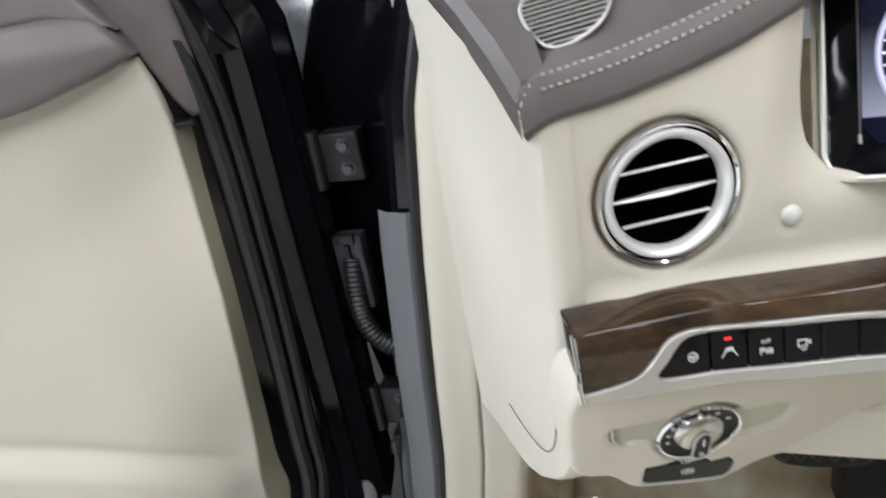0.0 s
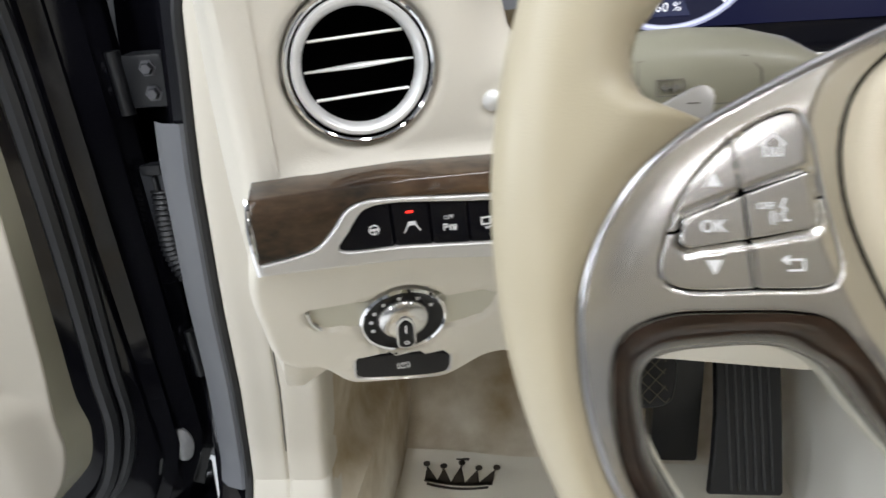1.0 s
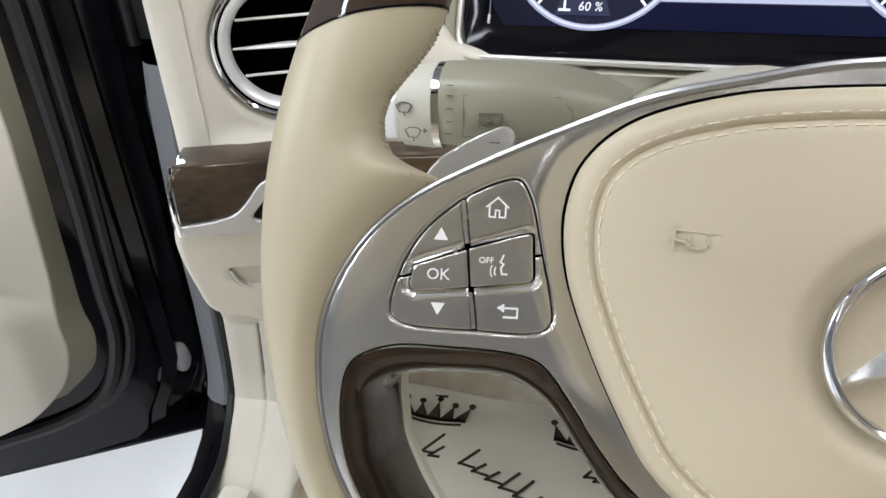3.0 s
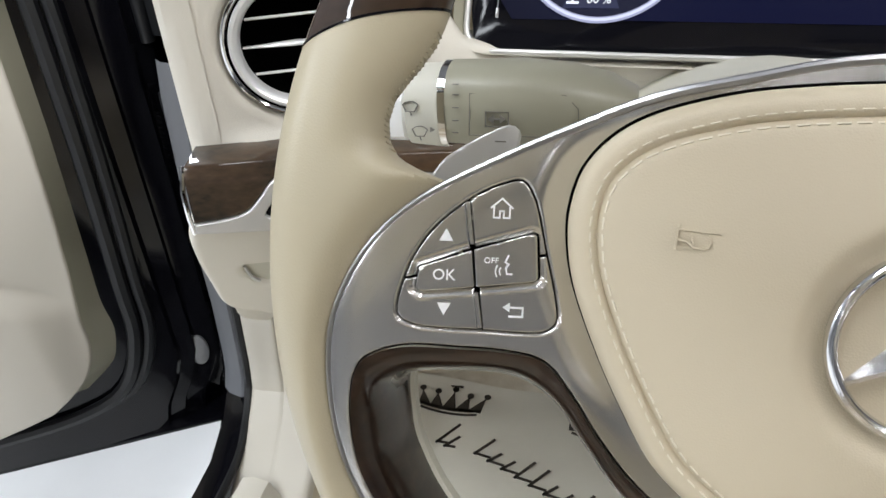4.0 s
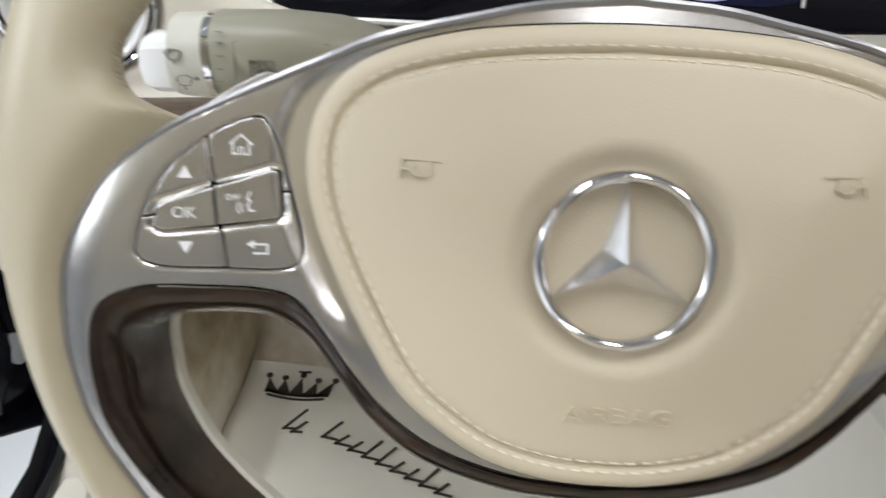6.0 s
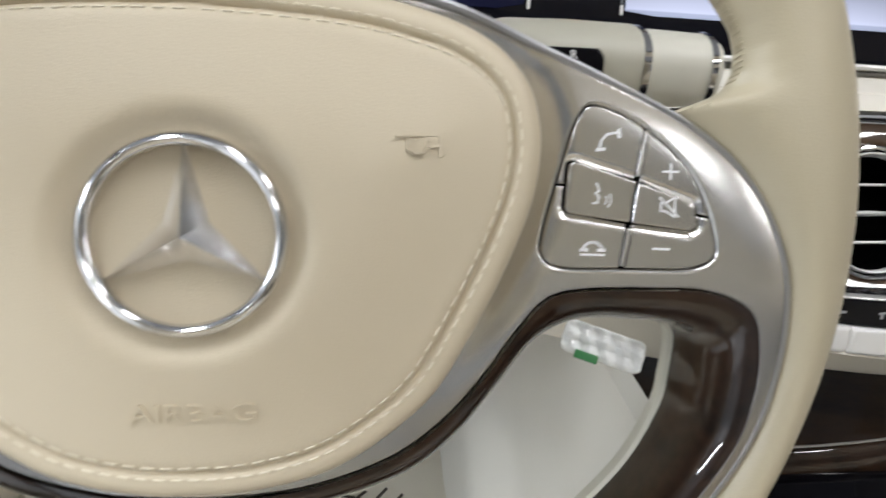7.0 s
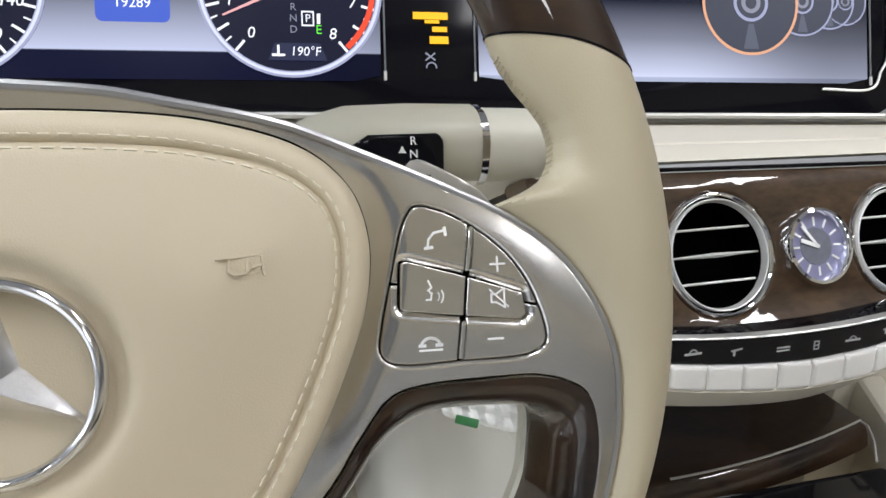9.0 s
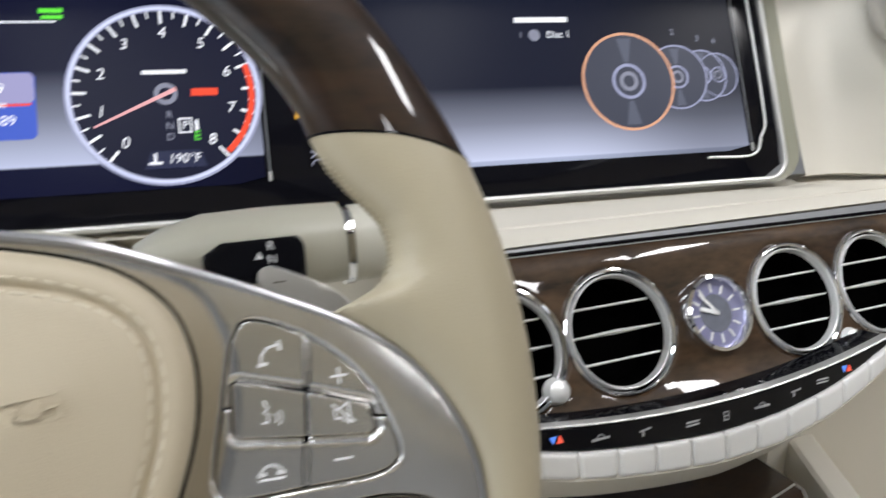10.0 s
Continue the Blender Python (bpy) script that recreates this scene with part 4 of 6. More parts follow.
silver_top = [(-0.051, -0.005), (-0.03, -0.003), (-0.018, 0.0), (-0.009, 0.008), (0.0, 0.018), (0.01, 0.0215), (0.06, 0.0175), (0.13, 0.0085), (0.14, 0.004), (0.152, -0.013), (0.166, -0.018), (0.3, -0.034)]
st = [tuple(q) for q in spline(silver_top, step=0.003)]


def lean(u, v):
    return -0.12 * v


part("walnut_strip", sheet(st + [(0.3, 0.0085), (0.177, 0.021), (0.036, 0.0302), (-0.051, 0.03)], lambda u, v: lean(u, v) - 0.004 * smooth(v + 0.072 * np.maximum(u - 0.036, 0), 0.02, 0.033), 0.03, 0.0015, 0.004), WOOD, dash, "glossy burl walnut strip", LW)
part("strip_end", tube([(-0.0515, 0.0295, -0.009), (-0.0525, 0.016, 0.0), (-0.0525, 0.0, 0.001), (-0.0515, -0.011, 0.001)], 0.0016, 8), CHROME, dash, "polished end of the strip", LW)
silver = st + [(0.3, -0.05), (0.184, -0.037), (0.034, -0.0155), (-0.051, -0.0115)]
bar_hole = [tuple(q) for q in spline([(-0.007, -0.003), (-0.001, 0.005), (0.009, 0.0165), (0.02, 0.0185), (0.07, 0.0128), (0.122, 0.0062), (0.132, 0.003), (0.147, -0.017), (0.1, -0.0145), (0.03, -0.007)], True, 0.003)]
part("silver_trim", sheet(silver, lambda u, v: lean(u, v) + 0.001, 0.03, 0.0015, 0.006, holes=(bar_hole,), edge_step=0.002), SILVER, dash, "satin silver trim strip", LW)
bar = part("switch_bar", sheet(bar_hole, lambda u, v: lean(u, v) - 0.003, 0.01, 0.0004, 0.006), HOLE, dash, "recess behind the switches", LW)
cuts = [-0.01, 0.0243, 0.0458, 0.0675, 0.0895, 0.1115, 0.15]
for a, b in zip(cuts, cuts[1:]):
    lp = clip_loop(clip_loop(bar_hole, lambda p: p[0] - a - 0.0004), lambda p: b - 0.0004 - p[0])
    part("switch", sheet(lp, lambda u, v: lean(u, v) - 0.0008, 0.003, 0.0006, 0.004), BLACKGLOSS, bar, "black rocker switch", LW)


def bar_mark(polys, u, v, mat=WHITEMARK):
    part("switch_mark", flat(polys, 0.0003), mat, bar, "", LW @ Matrix.Translation((u, v, float(lean(np.array([u]), np.array([v]))[0]) - 0.0006)), smooth=False)


bar_mark(stroke(arc(0, 0, 0.0027, 0, 360, 18), 0.0007) + stroke([(-0.0022, 0.0), (0.0022, 0.0)], 0.0012) + stroke([(0, 0), (0, -0.0024)], 0.0009), 0.0138, 0.0046)
bar_mark(stroke([(-0.0045, -0.003), (-0.002, 0.0008)], 0.0007) + stroke([(0.0045, -0.003), (0.002, 0.0008)], 0.0007) + stroke([(-0.0015, 0.002), (0.0015, 0.002)], 0.0014) + stroke([(-0.002, 0.001), (0.002, 0.001)], 0.001), 0.035, 0.0035)
bar_mark(stroke([(-0.0014, 0), (0.0014, 0)], 0.0012), 0.0345, 0.0118, glow("red_light", (1.0, 0.03, 0.02), 1.6))
bar_mark(stroke([(-0.0035, -0.002), (-0.0035, 0.0015), (-0.0015, 0.0015), (-0.0015, -0.0002), (-0.0035, -0.0002)], 0.0007) + stroke([(0.0, -0.002), (0.0, 0.0005)], 0.0008) + stroke([(0.0014, -0.002), (0.0014, 0.0005)], 0.0008) + stroke([(0.003, -0.002), (0.003, 0.0)], 0.0014), 0.0565, 0.0)
part("switch_mark", words("OFF", 0.0032, 0.0003), WHITEMARK, bar, "", LW @ Matrix.Translation((0.0563, 0.0052, -0.0014)), smooth=False)
bar_mark(stroke([(-0.0035, -0.0015), (-0.0035, 0.0025), (0.0015, 0.0025), (0.0015, -0.0015)], 0.0008, True) + [[(0.002, 0.0002), (0.004, 0.002), (0.004, -0.0012)]], 0.0785, -0.0005)
part("switch_mark", words("360°", 0.0022, 0.0003), WHITEMARK, bar, "", LW @ Matrix.Translation((0.0785, -0.0042, -0.0002)), smooth=False)

# lower knee panel with the light switch and the parking brake switch
LL = frame_of((-0.262, 0.205, 0.76), (0.95, 0.313, 0), (0.296, -0.898, -0.326))
knee = [(-0.08, 0.066), (-0.086, 0.0), (-0.083, -0.018), (-0.073, -0.029), (-0.0576, -0.034), (-0.048, -0.046), (-0.0396, -0.055), (-0.02, -0.06), (0.0271, -0.0655), (0.042, -0.058), (0.055, -0.0515), (0.12, -0.056), (0.2, -0.062), (0.34, -0.085), (0.36, -0.05), (0.34, 0.03), (0.2, 0.045), (0.0, 0.062)]
knee_loop = [tuple(q) for q in spline(knee, True, 0.004)]
RECESS = [(-0.0594, 0.0235), (-0.0575, 0.012), (-0.052, 0.0055), (-0.03, 0.0), (0.0, -0.012), (0.02, -0.0125), (0.037, -0.0106), (0.0525, -0.0075), (0.0605, 0.0118), (0.03, 0.0165), (-0.02, 0.0225)]
recess_loop = spline(RECESS, True, 0.003)
BRAKE = [(-0.0345, -0.0275), (-0.0345, -0.0455), (-0.03, -0.0475), (0.0225, -0.0575), (0.0265, -0.0545), (0.028, -0.0385), (0.026, -0.036), (-0.031, -0.0255)]


def knee_height(u, v):
    p = np.c_[u, v]
    d = edge_distance(p, recess_loop)
    inn = inside(p, recess_loop)
    r = np.hypot(u, v - 0.002)
    b = edge_distance(p, np.array(BRAKE))
    bi = inside(p, np.array(BRAKE))
    return -0.006 * inn * smooth(d, 0, 0.002) - 0.006 * (1 - smooth(r, 0.026, 0.031)) - 0.0035 * bi * smooth(b, -0.001, 0.001) + 0.0022 * (1 - smooth(np.where(bi, 0, b), 0.0, 0.008)) - 0.03 * smooth(u, 0.16, 0.34)


part("knee_panel", sheet(knee_loop, knee_height, 0.03, 0.006, 0.0045), DASH, dash, "cream lower dashboard panel", LL, angle=50)
part("recess_edge", tube([(a, b, -0.0008) for a, b in spline([(-0.052, 0.006), (-0.0565, 0.011), (-0.0585, 0.0225)], step=0.003)], 0.0012, 6), SILVER, dash, "silver edge of the switch recess", LL)
part("recess_floor", sheet(recess_loop, -0.0028, 0.004, 0.001, 0.004), SELECTM, dash, "olive cream plate beside the light switch", LL)
switch = thing("light_switch", "round headlight switch with chrome rim and silver knob", "light switch", at=(-0.262, 0.2, 0.76))
SWF = LL @ Matrix.Translation((-0.001, 0.002, 0.0))
part("switch_rim", lathe([(0.0252, -0.006), (0.0272, -0.003), (0.028, 0.0002), (0.0268, 0.0016), (0.0256, 0.0008), (0.0252, -0.001)], 48), CHROME, switch, "chrome rim", SWF)
part("switch_dial", lathe([(0, -0.0015), (0.02, -0.0015), (0.0256, 0.0)], 48), BLACKGLOSS, switch, "black dial with white marks", SWF)
knob = part("knob", lathe([(0.0, 0.0055), (0.008, 0.005), (0.0135, 0.0035), (0.0162, 0.0005), (0.0168, -0.0015)], 40), SATIN_KEY, switch, "brushed silver knob", SWF)
part("knob_bar", sheet(spline([(-0.0045, -0.017), (-0.005, -0.01), (-0.004, 0.004), (0, 0.008), (0.004, 0.004), (0.005, -0.01), (0.0045, -0.017), (0, -0.0185)], True, 0.002), 0.0075, 0.008, 0.0015, 0.003), BLACKGLOSS, knob, "black pointer with silver sides", SWF)
part("knob_side", tube([(a, b, 0.0062) for a, b in spline([(-0.0048, -0.017), (-0.0053, -0.01), (-0.0043, 0.004), (0, 0.0084), (0.0043, 0.004), (0.0053, -0.01), (0.0048, -0.017), (0, -0.0188)], True, 0.002)], 0.0008, 6, True), SILVER, knob, "", SWF)
part("knob_mark", flat(stroke([(0, -0.003), (0, 0.003)], 0.0012) + stroke(arc(0, -0.013, 0.0014, 0, 360, 10), 0.0006), 0.0002), WHITEMARK, knob, "", SWF @ Matrix.Translation((0, 0, 0.0077)), smooth=False)
for a in (30, 62, 95, 125, 150, 172, 195):
    x, y = 0.0205 * math.cos(radians(a)), 0.0205 * math.sin(radians(a))
    part("dial_mark", flat(stroke([(x - 0.001, y + 0.0007), (x + 0.001, y + 0.0007)], 0.0006) + stroke([(x - 0.001, y - 0.0007), (x + 0.0007, y - 0.0007)], 0.0006), 0.0002), WHITEMARK, switch, "", SWF @ Matrix.Translation((0, 0, 0.0)), smooth=False)
brake = thing("parking_brake_switch", "black parking brake switch with silver edge", "switch", at=(-0.265, 0.22, 0.72))
part("brake_key", sheet(spline(BRAKE, True, 0.002), 0.0018, 0.006, 0.0012, 0.004), BLACKGLOSS, brake, "glossy black key", LL)
part("brake_edge", tube([(a, b, 0.0012) for a, b in spline([(-0.0355, -0.027), (-0.0355, -0.046), (-0.03, -0.0487), (0.0225, -0.0588), (0.0276, -0.055), (0.029, -0.038)], step=0.003)], 0.0011, 6), SILVER, brake, "silver edge", LL)
pm = stroke(arc(0, 0, 0.0026, 0, 360, 16), 0.0006) + stroke(arc(0, 0, 0.0042, -45, 45, 6), 0.0006) + stroke(arc(0, 0, 0.0042, 135, 225, 6), 0.0006)
part("brake_mark", flat(pm, 0.0002), WHITEMARK, brake, "", LL @ Matrix.Translation((-0.004, -0.041, 0.002)), smooth=False)
part("brake_mark", words("P", 0.0036, 0.0002), WHITEMARK, brake, "", LL @ Matrix.Translation((-0.004, -0.041, 0.002)), smooth=False)

# cream panel under the steering column, bowed along its lower edge
under = []
for x in np.linspace(-0.22, 0.3, 40):
    z = float(np.interp(x, [-0.22, -0.09, 0.0, 0.16, 0.3], [0.712, 0.702, 0.692, 0.704, 0.69]))
    y = float(np.interp(x, [-0.22, 0.1, 0.2, 0.3], [0.238, 0.24, 0.212, 0.19]))
    under.append([(x, y + 0.05, z + 0.08), (x, y + 0.012, z + 0.05), (x, y + 0.006, z + 0.045), (x, y + 0.003, z + 0.042), (x, y, z + 0.012), (x, y + 0.003, z + 0.004), (x, y + 0.01, z), (x, y + 0.16, z + 0.02), (x, y + 0.3, z + 0.1)])
part("under_panel", loft(under), DASH, dash, "cream panel below the steering column")
part("panel_joint", tube([(0.262, 0.191, 0.742), (0.266, 0.1905, 0.73), (0.262, 0.194, 0.703)], 0.001, 5), GREYMARK, dash, "dark joint in the lower panel")

start = thing("dash_button", "small round silver button in the dashboard", "button", "silver buttons", at=(-0.203, 0.25, 0.886))
part("button_dome", lathe([(0.0, 0.0045), (0.003, 0.004), (0.0058, 0.0022), (0.0066, -0.0005), (0.007, -0.003)], 28), BRIGHT, start, "", LP @ Matrix.Translation((0.077, -0.03, -0.0012)))


# ---------------------------------------------------------------- round air vents
def air_vent(m, r, label, twist=5.0, wide=False):
    """m: frame on the panel; r: radius of the outer chrome ring."""
    v = thing("air_vent", label, "air vent", "round air vents", at=m.translation)
    k = r / 0.0435
    part("outer_ring", lathe([(a * k, h * k) for a, h in ((0.0437, -0.002), (0.0436, 0.0004), (0.043, 0.0014), (0.042, 0.0016), (0.0409, 0.0008), (0.0404, -0.003))], 64), CHROME, v, "polished outer ring", m)
    part("groove", lathe([(a * k, h * k) for a, h in ((0.0402, -0.002), (0.0388, -0.003))], 64), HOLE, v, "", m)
    mouth = 0.0367 if wide else 0.0325
    thin = ((0.0392, -0.003), (0.0391, 0.0008), (0.0385, 0.0018), (0.0378, 0.0014), (0.037, -0.002), (0.0367, -0.004))
    part("inner_ring", lathe([(a * k, h * k) for a, h in thin if wide] or [(a * k, h * k) for a, h in ((0.0392, -0.003), (0.039, 0.0008), (0.038, 0.0022), (0.0362, 0.0022), (0.034, 0.0005), (0.0328, -0.003), (0.0325, -0.006))], 64), BRIGHT, v, "satin silver inner ring", m)
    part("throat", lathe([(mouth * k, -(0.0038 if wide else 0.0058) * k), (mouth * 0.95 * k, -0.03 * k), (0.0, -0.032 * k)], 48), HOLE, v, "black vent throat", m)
    for i, h in enumerate((mouth * 0.51, 0.0, -mouth * 0.51)):
        half = math.sqrt(mouth**2 - h * h) * k * 0.97
        rot = m @ Matrix.Rotation(radians(twist), 4, "Z") @ Matrix.Translation((0, h * k, -0.006 * k))
        w = 0.0016 if i == 1 else 0.0009
        path = [(half * t, 0, 0) for t in np.linspace(-1, 1, 13)]
        part("vane", tube(path, [k * (w * (1.15 - 0.75 * abs(t)) if i == 1 else w) for t in np.linspace(-1, 1, 13)], 8, squash=2.2 if i == 1 else 1.4), BRIGHT, v, "silver vane", rot)
    return v


air_vent(LP, 0.0435, "round chrome-ringed air vent in the cream dashboard", 1)

# ---------------------------------------------------------------- screens
SF = frame_of((0.0, screen_y(0.0, 0.92), 0.92), (1, -0.09, 0), (-0.08, -0.9, 0.42))
cluster = thing("instrument_display", "wide black glass display with lit gauges", "display", at=(0, 0.27, 0.95))


def rounded(x0, x1, y0, y1, r, n=6):
    out = []
    for cx, cy, a in ((x1 - r, y1 - r, 0), (x0 + r, y1 - r, 90), (x0 + r, y0 + r, 180), (x1 - r, y0 + r, 270)):
        out += arc(cx, cy, r, a, a + 90, n)
    return out


def screen_picture(name, low, glow_from, glow_to, bright, dark, centre):
    """A lit display: navy, with a pale glow over a bright line."""
    m = bpy.data.materials.new(name)
    m.use_nodes = True
    nt = m.node_tree
    b = nt.nodes["Principled BSDF"]
    tc = nt.nodes.new("ShaderNodeTexCoord")
    sep = nt.nodes.new("ShaderNodeSeparateXYZ")
    nt.links.new(tc.outputs["Generated"], sep.inputs[0])
    r = nt.nodes.new("ShaderNodeValToRGB")
    cr = r.color_ramp
    cr.elements[0].position, cr.elements[0].color = 0.0, (*low, 1)
    cr.elements[1].position, cr.elements[1].color = 1.0, (*dark, 1)
    for pos, col in ((glow_from - 0.005, low), (glow_from, bright), (glow_from + 0.02, tuple(c * 0.9 for c in bright)), ((glow_from + glow_to) / 2, tuple(c * 0.35 for c in bright)), (glow_to, dark)):
        e = cr.elements.new(pos)
        e.color = (*col, 1)
    nt.links.new(sep.outputs["Z"], r.inputs["Fac"])
    side = nt.nodes.new("ShaderNodeMapRange")
    d = nt.nodes.new("ShaderNodeMath")
    d.operation = "SUBTRACT"
    d.inputs[1].default_value = centre
    ab = nt.nodes.new("ShaderNodeMath")
    ab.operation = "ABSOLUTE"
    nt.links.new(sep.outputs["X"], d.inputs[0])
    nt.links.new(d.outputs[0], ab.inputs[0])
    side.inputs["From Min"].default_value, side.inputs["From Max"].default_value = 0.15, 0.6
    side.inputs["To Min"].default_value, side.inputs["To Max"].default_value = 1.0, 0.45
    side.interpolation_type = "SMOOTHSTEP"
    nt.links.new(ab.outputs[0], side.inputs["Value"])
    mul = nt.nodes.new("ShaderNodeVectorMath")
    mul.operation = "SCALE"
    nt.links.new(r.outputs["Color"], mul.inputs[0])
    nt.links.new(side.outputs["Result"], mul.inputs["Scale"])
    nt.links.new(mul.outputs[0], b.inputs["Emission Color"])
    b.inputs["Emission Strength"].default_value = 1.0
    b.inputs["Base Color"].default_value = (0.004, 0.004, 0.006, 1)
    b.inputs["Roughness"].default_value = 0.25
    b.inputs["Specular IOR Level"].default_value = 0.06
    return m


GAUGE_PIC = screen_picture("gauge_picture", (0.002, 0.003, 0.02), 0.145, 0.62, (0.46, 0.5, 0.68), (0.003, 0.004, 0.02), 0.5)
MEDIA_PIC = screen_picture("media_picture", (0.34, 0.38, 0.52), 0.03, 0.45, (0.52, 0.56, 0.74), (0.006, 0.008, 0.02), 0.3)
DIAL = glow("dial_navy", (0.003, 0.004, 0.02), 1.0)
RIMLIT = glow("lit_ring", (0.3, 0.32, 0.48), 1.0)
RIMLIT2 = glow("lit_ring_pale", (0.6, 0.64, 0.85), 1.0)
LIT = glow("lit_white", (0.85, 0.87, 0.95), 1.0)
LITGREY = glow("lit_grey", (0.22, 0.23, 0.3), 1.0)
RED = glow("lit_red", (0.85, 0.07, 0.03), 1.0)
PINK = glow("lit_pink", (0.75, 0.38, 0.4), 1.0)
GREEN = glow("lit_green", (0.12, 0.75, 0.05), 1.0)
AMBER = glow("lit_amber", (1.0, 0.5, 0.02), 1.0)
ORANGE = glow("lit_orange", (0.66, 0.34, 0.21), 1.0)
BLUE = glow("lit_blue", (0.05, 0.1, 0.5), 1.0)
FIELD = glow("field_navy", (0.02, 0.024, 0.06), 1.0)
LILAC = glow("lit_lilac", (0.3, 0.29, 0.5), 1.0)

part("glass", sheet(rounded(-0.178, 0.492, -0.0215, 0.128, 0.014), 0, 0.02, 0.001, 0.03), BLACKGLOSS, cluster, "glossy black display glass", SF)
part("bezel", tube([(a, b, 0.001) for a, b in rounded(-0.18, 0.494, -0.0235, 0.13, 0.016)], 0.0021, 8, True), SILVER, cluster, "thin silver bezel", SF)
# cream recess wall; its shading is painted on as the olive tone
part("hood", loft([[(a, b, h) for a, b in rounded(-0.18 - g, 0.494 + g, -0.0235 - g * 0.4, 0.13 + g, 0.016 + g)] + [(0.494 + g, 0.13 - 0.016, h)] for g, h in ((0.002, -0.001), (0.0035, 0.002), (0.007, 0.008))]), OLIVE_AND_SHADE, cluster, "cream recess edge round the glass, painted olive for its shade", SF)
left_image = part("left_image", sheet(rounded(-0.159, 0.139, -0.003, 0.112, 0.002), 0.0008, 0.0004, 0, 0.03), GAUGE_PIC, cluster, "lit navy gauge picture", SF)
right_image = part("right_image", sheet(rounded(0.199, 0.467, -0.0015, 0.112, 0.002), 0.0008, 0.0004, 0, 0.03), MEDIA_PIC, cluster, "lit centre picture", SF)
for x in (-0.1605, 0.1415, 0.1965, 0.469):
    part("divider", tube([(x, -0.002, 0.0012), (x, 0.112, 0.0012)], 0.0006, 6), GREY, cluster, "thin grey divider", SF)
    part("divider_tip", tube([(x, -0.0025, 0.0014), (x, 0.003, 0.0014)], 0.001, 6), SILVER, cluster, "bright foot of the divider", SF)
part("frame_corner", tube([tuple(q) for q in spline([(0.433, -0.0055, 0.0012), (0.468, -0.0055, 0.0012), (0.4735, -0.002, 0.0016), (0.476, 0.006, 0.002), (0.481, 0.014, 0.002), (0.4825, 0.03, 0.0016), (0.483, 0.11, 0.0012)], step=0.003)], 0.0009, 8), BRIGHT, cluster, "polished corner of the display frame", SF)


def lit(name, polys, u, v, mat, parent, lift=0.0014):
    bm = flat(polys, 0.0002)
    bmesh.ops.remove_doubles(bm, verts=bm.verts, dist=1e-6)
    return part(name, bm, mat, parent, "", SF @ Matrix.Translation((u, v, lift)), smooth=False)


def lit_words(text, size, u, v, mat, parent, lift=0.0016, align="CENTER", shear=0.0):
    return part("lit_text", words(text, size, 0.0001, align, shear), mat, parent, "", SF @ Matrix.Translation((u, v, lift)), smooth=False)


def annulus(r0, r1, n=64):
    return [[(r0 * math.cos(a), r0 * math.sin(a)), (r1 * math.cos(a), r1 * math.sin(a)), (r1 * math.cos(b), r1 * math.sin(b)), (r0 * math.cos(b), r0 * math.sin(b))] for a, b in ((2 * math.pi * k / n, 2 * math.pi * (k + 1) / n) for k in range(n))]


def gauge(u, v, r, numerals, first, last, needle, ticks, red):
    face = lit("dial", [ring_of(r, 64)], u, v, DIAL, cluster, 0.0012)
    lit("dial_ring", annulus(r * 0.93, r), u, v, RIMLIT, face, 0.0015)
    lit("dial_ring", annulus(r * 0.945, r * 0.975), u, v, RIMLIT2, face, 0.0017)
    for k in range(ticks + 1):
        a = radians(first + (last - first) * k / ticks)
        big = k % 2 == 0
        q = 0.8 if big else 0.86
        lit("tick", stroke([(r * 0.92 * math.cos(a), r * 0.92 * math.sin(a)), (r * q * math.cos(a), r * q * math.sin(a))], 0.0015 if big else 0.0009), u, v, LIT, face)
    for k, text in enumerate(numerals):
        a = radians(first + (last - first) * k / (len(numerals) - 1))
        if text:
            lit_words(text, r * 0.17, u + r * 0.68 * math.cos(a), v + r * 0.68 * math.sin(a), LIT, face, shear=0.15)
    if red:
        lit("red_zone", [[(r * 0.86 * math.cos(a), r * 0.86 * math.sin(a)), (r * 0.92 * math.cos(a), r * 0.92 * math.sin(a)), (r * 0.92 * math.cos(b), r * 0.92 * math.sin(b)), (r * 0.86 * math.cos(b), r * 0.86 * math.sin(b))] for a, b in ((radians(red[0] + (red[1] - red[0]) * k / 12), radians(red[0] + (red[1] - red[0]) * (k + 1) / 12)) for k in range(12))], u, v, RED, face, 0.0018)
    a = radians(needle)
    c, s = math.cos(a), math.sin(a)
    lit("needle", [[(r * 0.12 * -c - 0.0012 * s, r * 0.12 * -s + 0.0012 * c), (r * 0.12 * -c + 0.0012 * s, r * 0.12 * -s - 0.0012 * c), (r * 0.8 * c + 0.0005 * s, r * 0.8 * s - 0.0005 * c), (r * 0.8 * c - 0.0005 * s, r * 0.8 * s + 0.0005 * c)]], u, v, PINK, face, 0.002)
    lit("hub", annulus(r * 0.07, r * 0.12), u, v, LITGREY, face, 0.0019)
    return face


rev = gauge(0.0875, 0.052, 0.0535, ["0", "1", "2", "3", "4", "5", "6", "7", "8"], 230, -50, 205, 32, (20, -48))
speed = gauge(-0.0985, 0.0485, 0.0535, ["", "20", "40", "60", "80", "100", "120", "140", "160"], 230, -50, 228, 32, None)
lit("red_badge", stroke([(0.016, 0.0005), (0.0265, 0.0005)], 0.0042), 0.0875, 0.052, RED, rev, 0.0018)
lit("unread_line", stroke([(-0.011, 0.013), (0.011, 0.013)], 0.0022), 0.0875, 0.052, LIT, rev, 0.0018)
for text, y in (("R", -0.0125), ("N", -0.019), ("D", -0.0255)):
    lit_words(text, 0.006, 0.0885, 0.052 + y, LITGREY, rev)
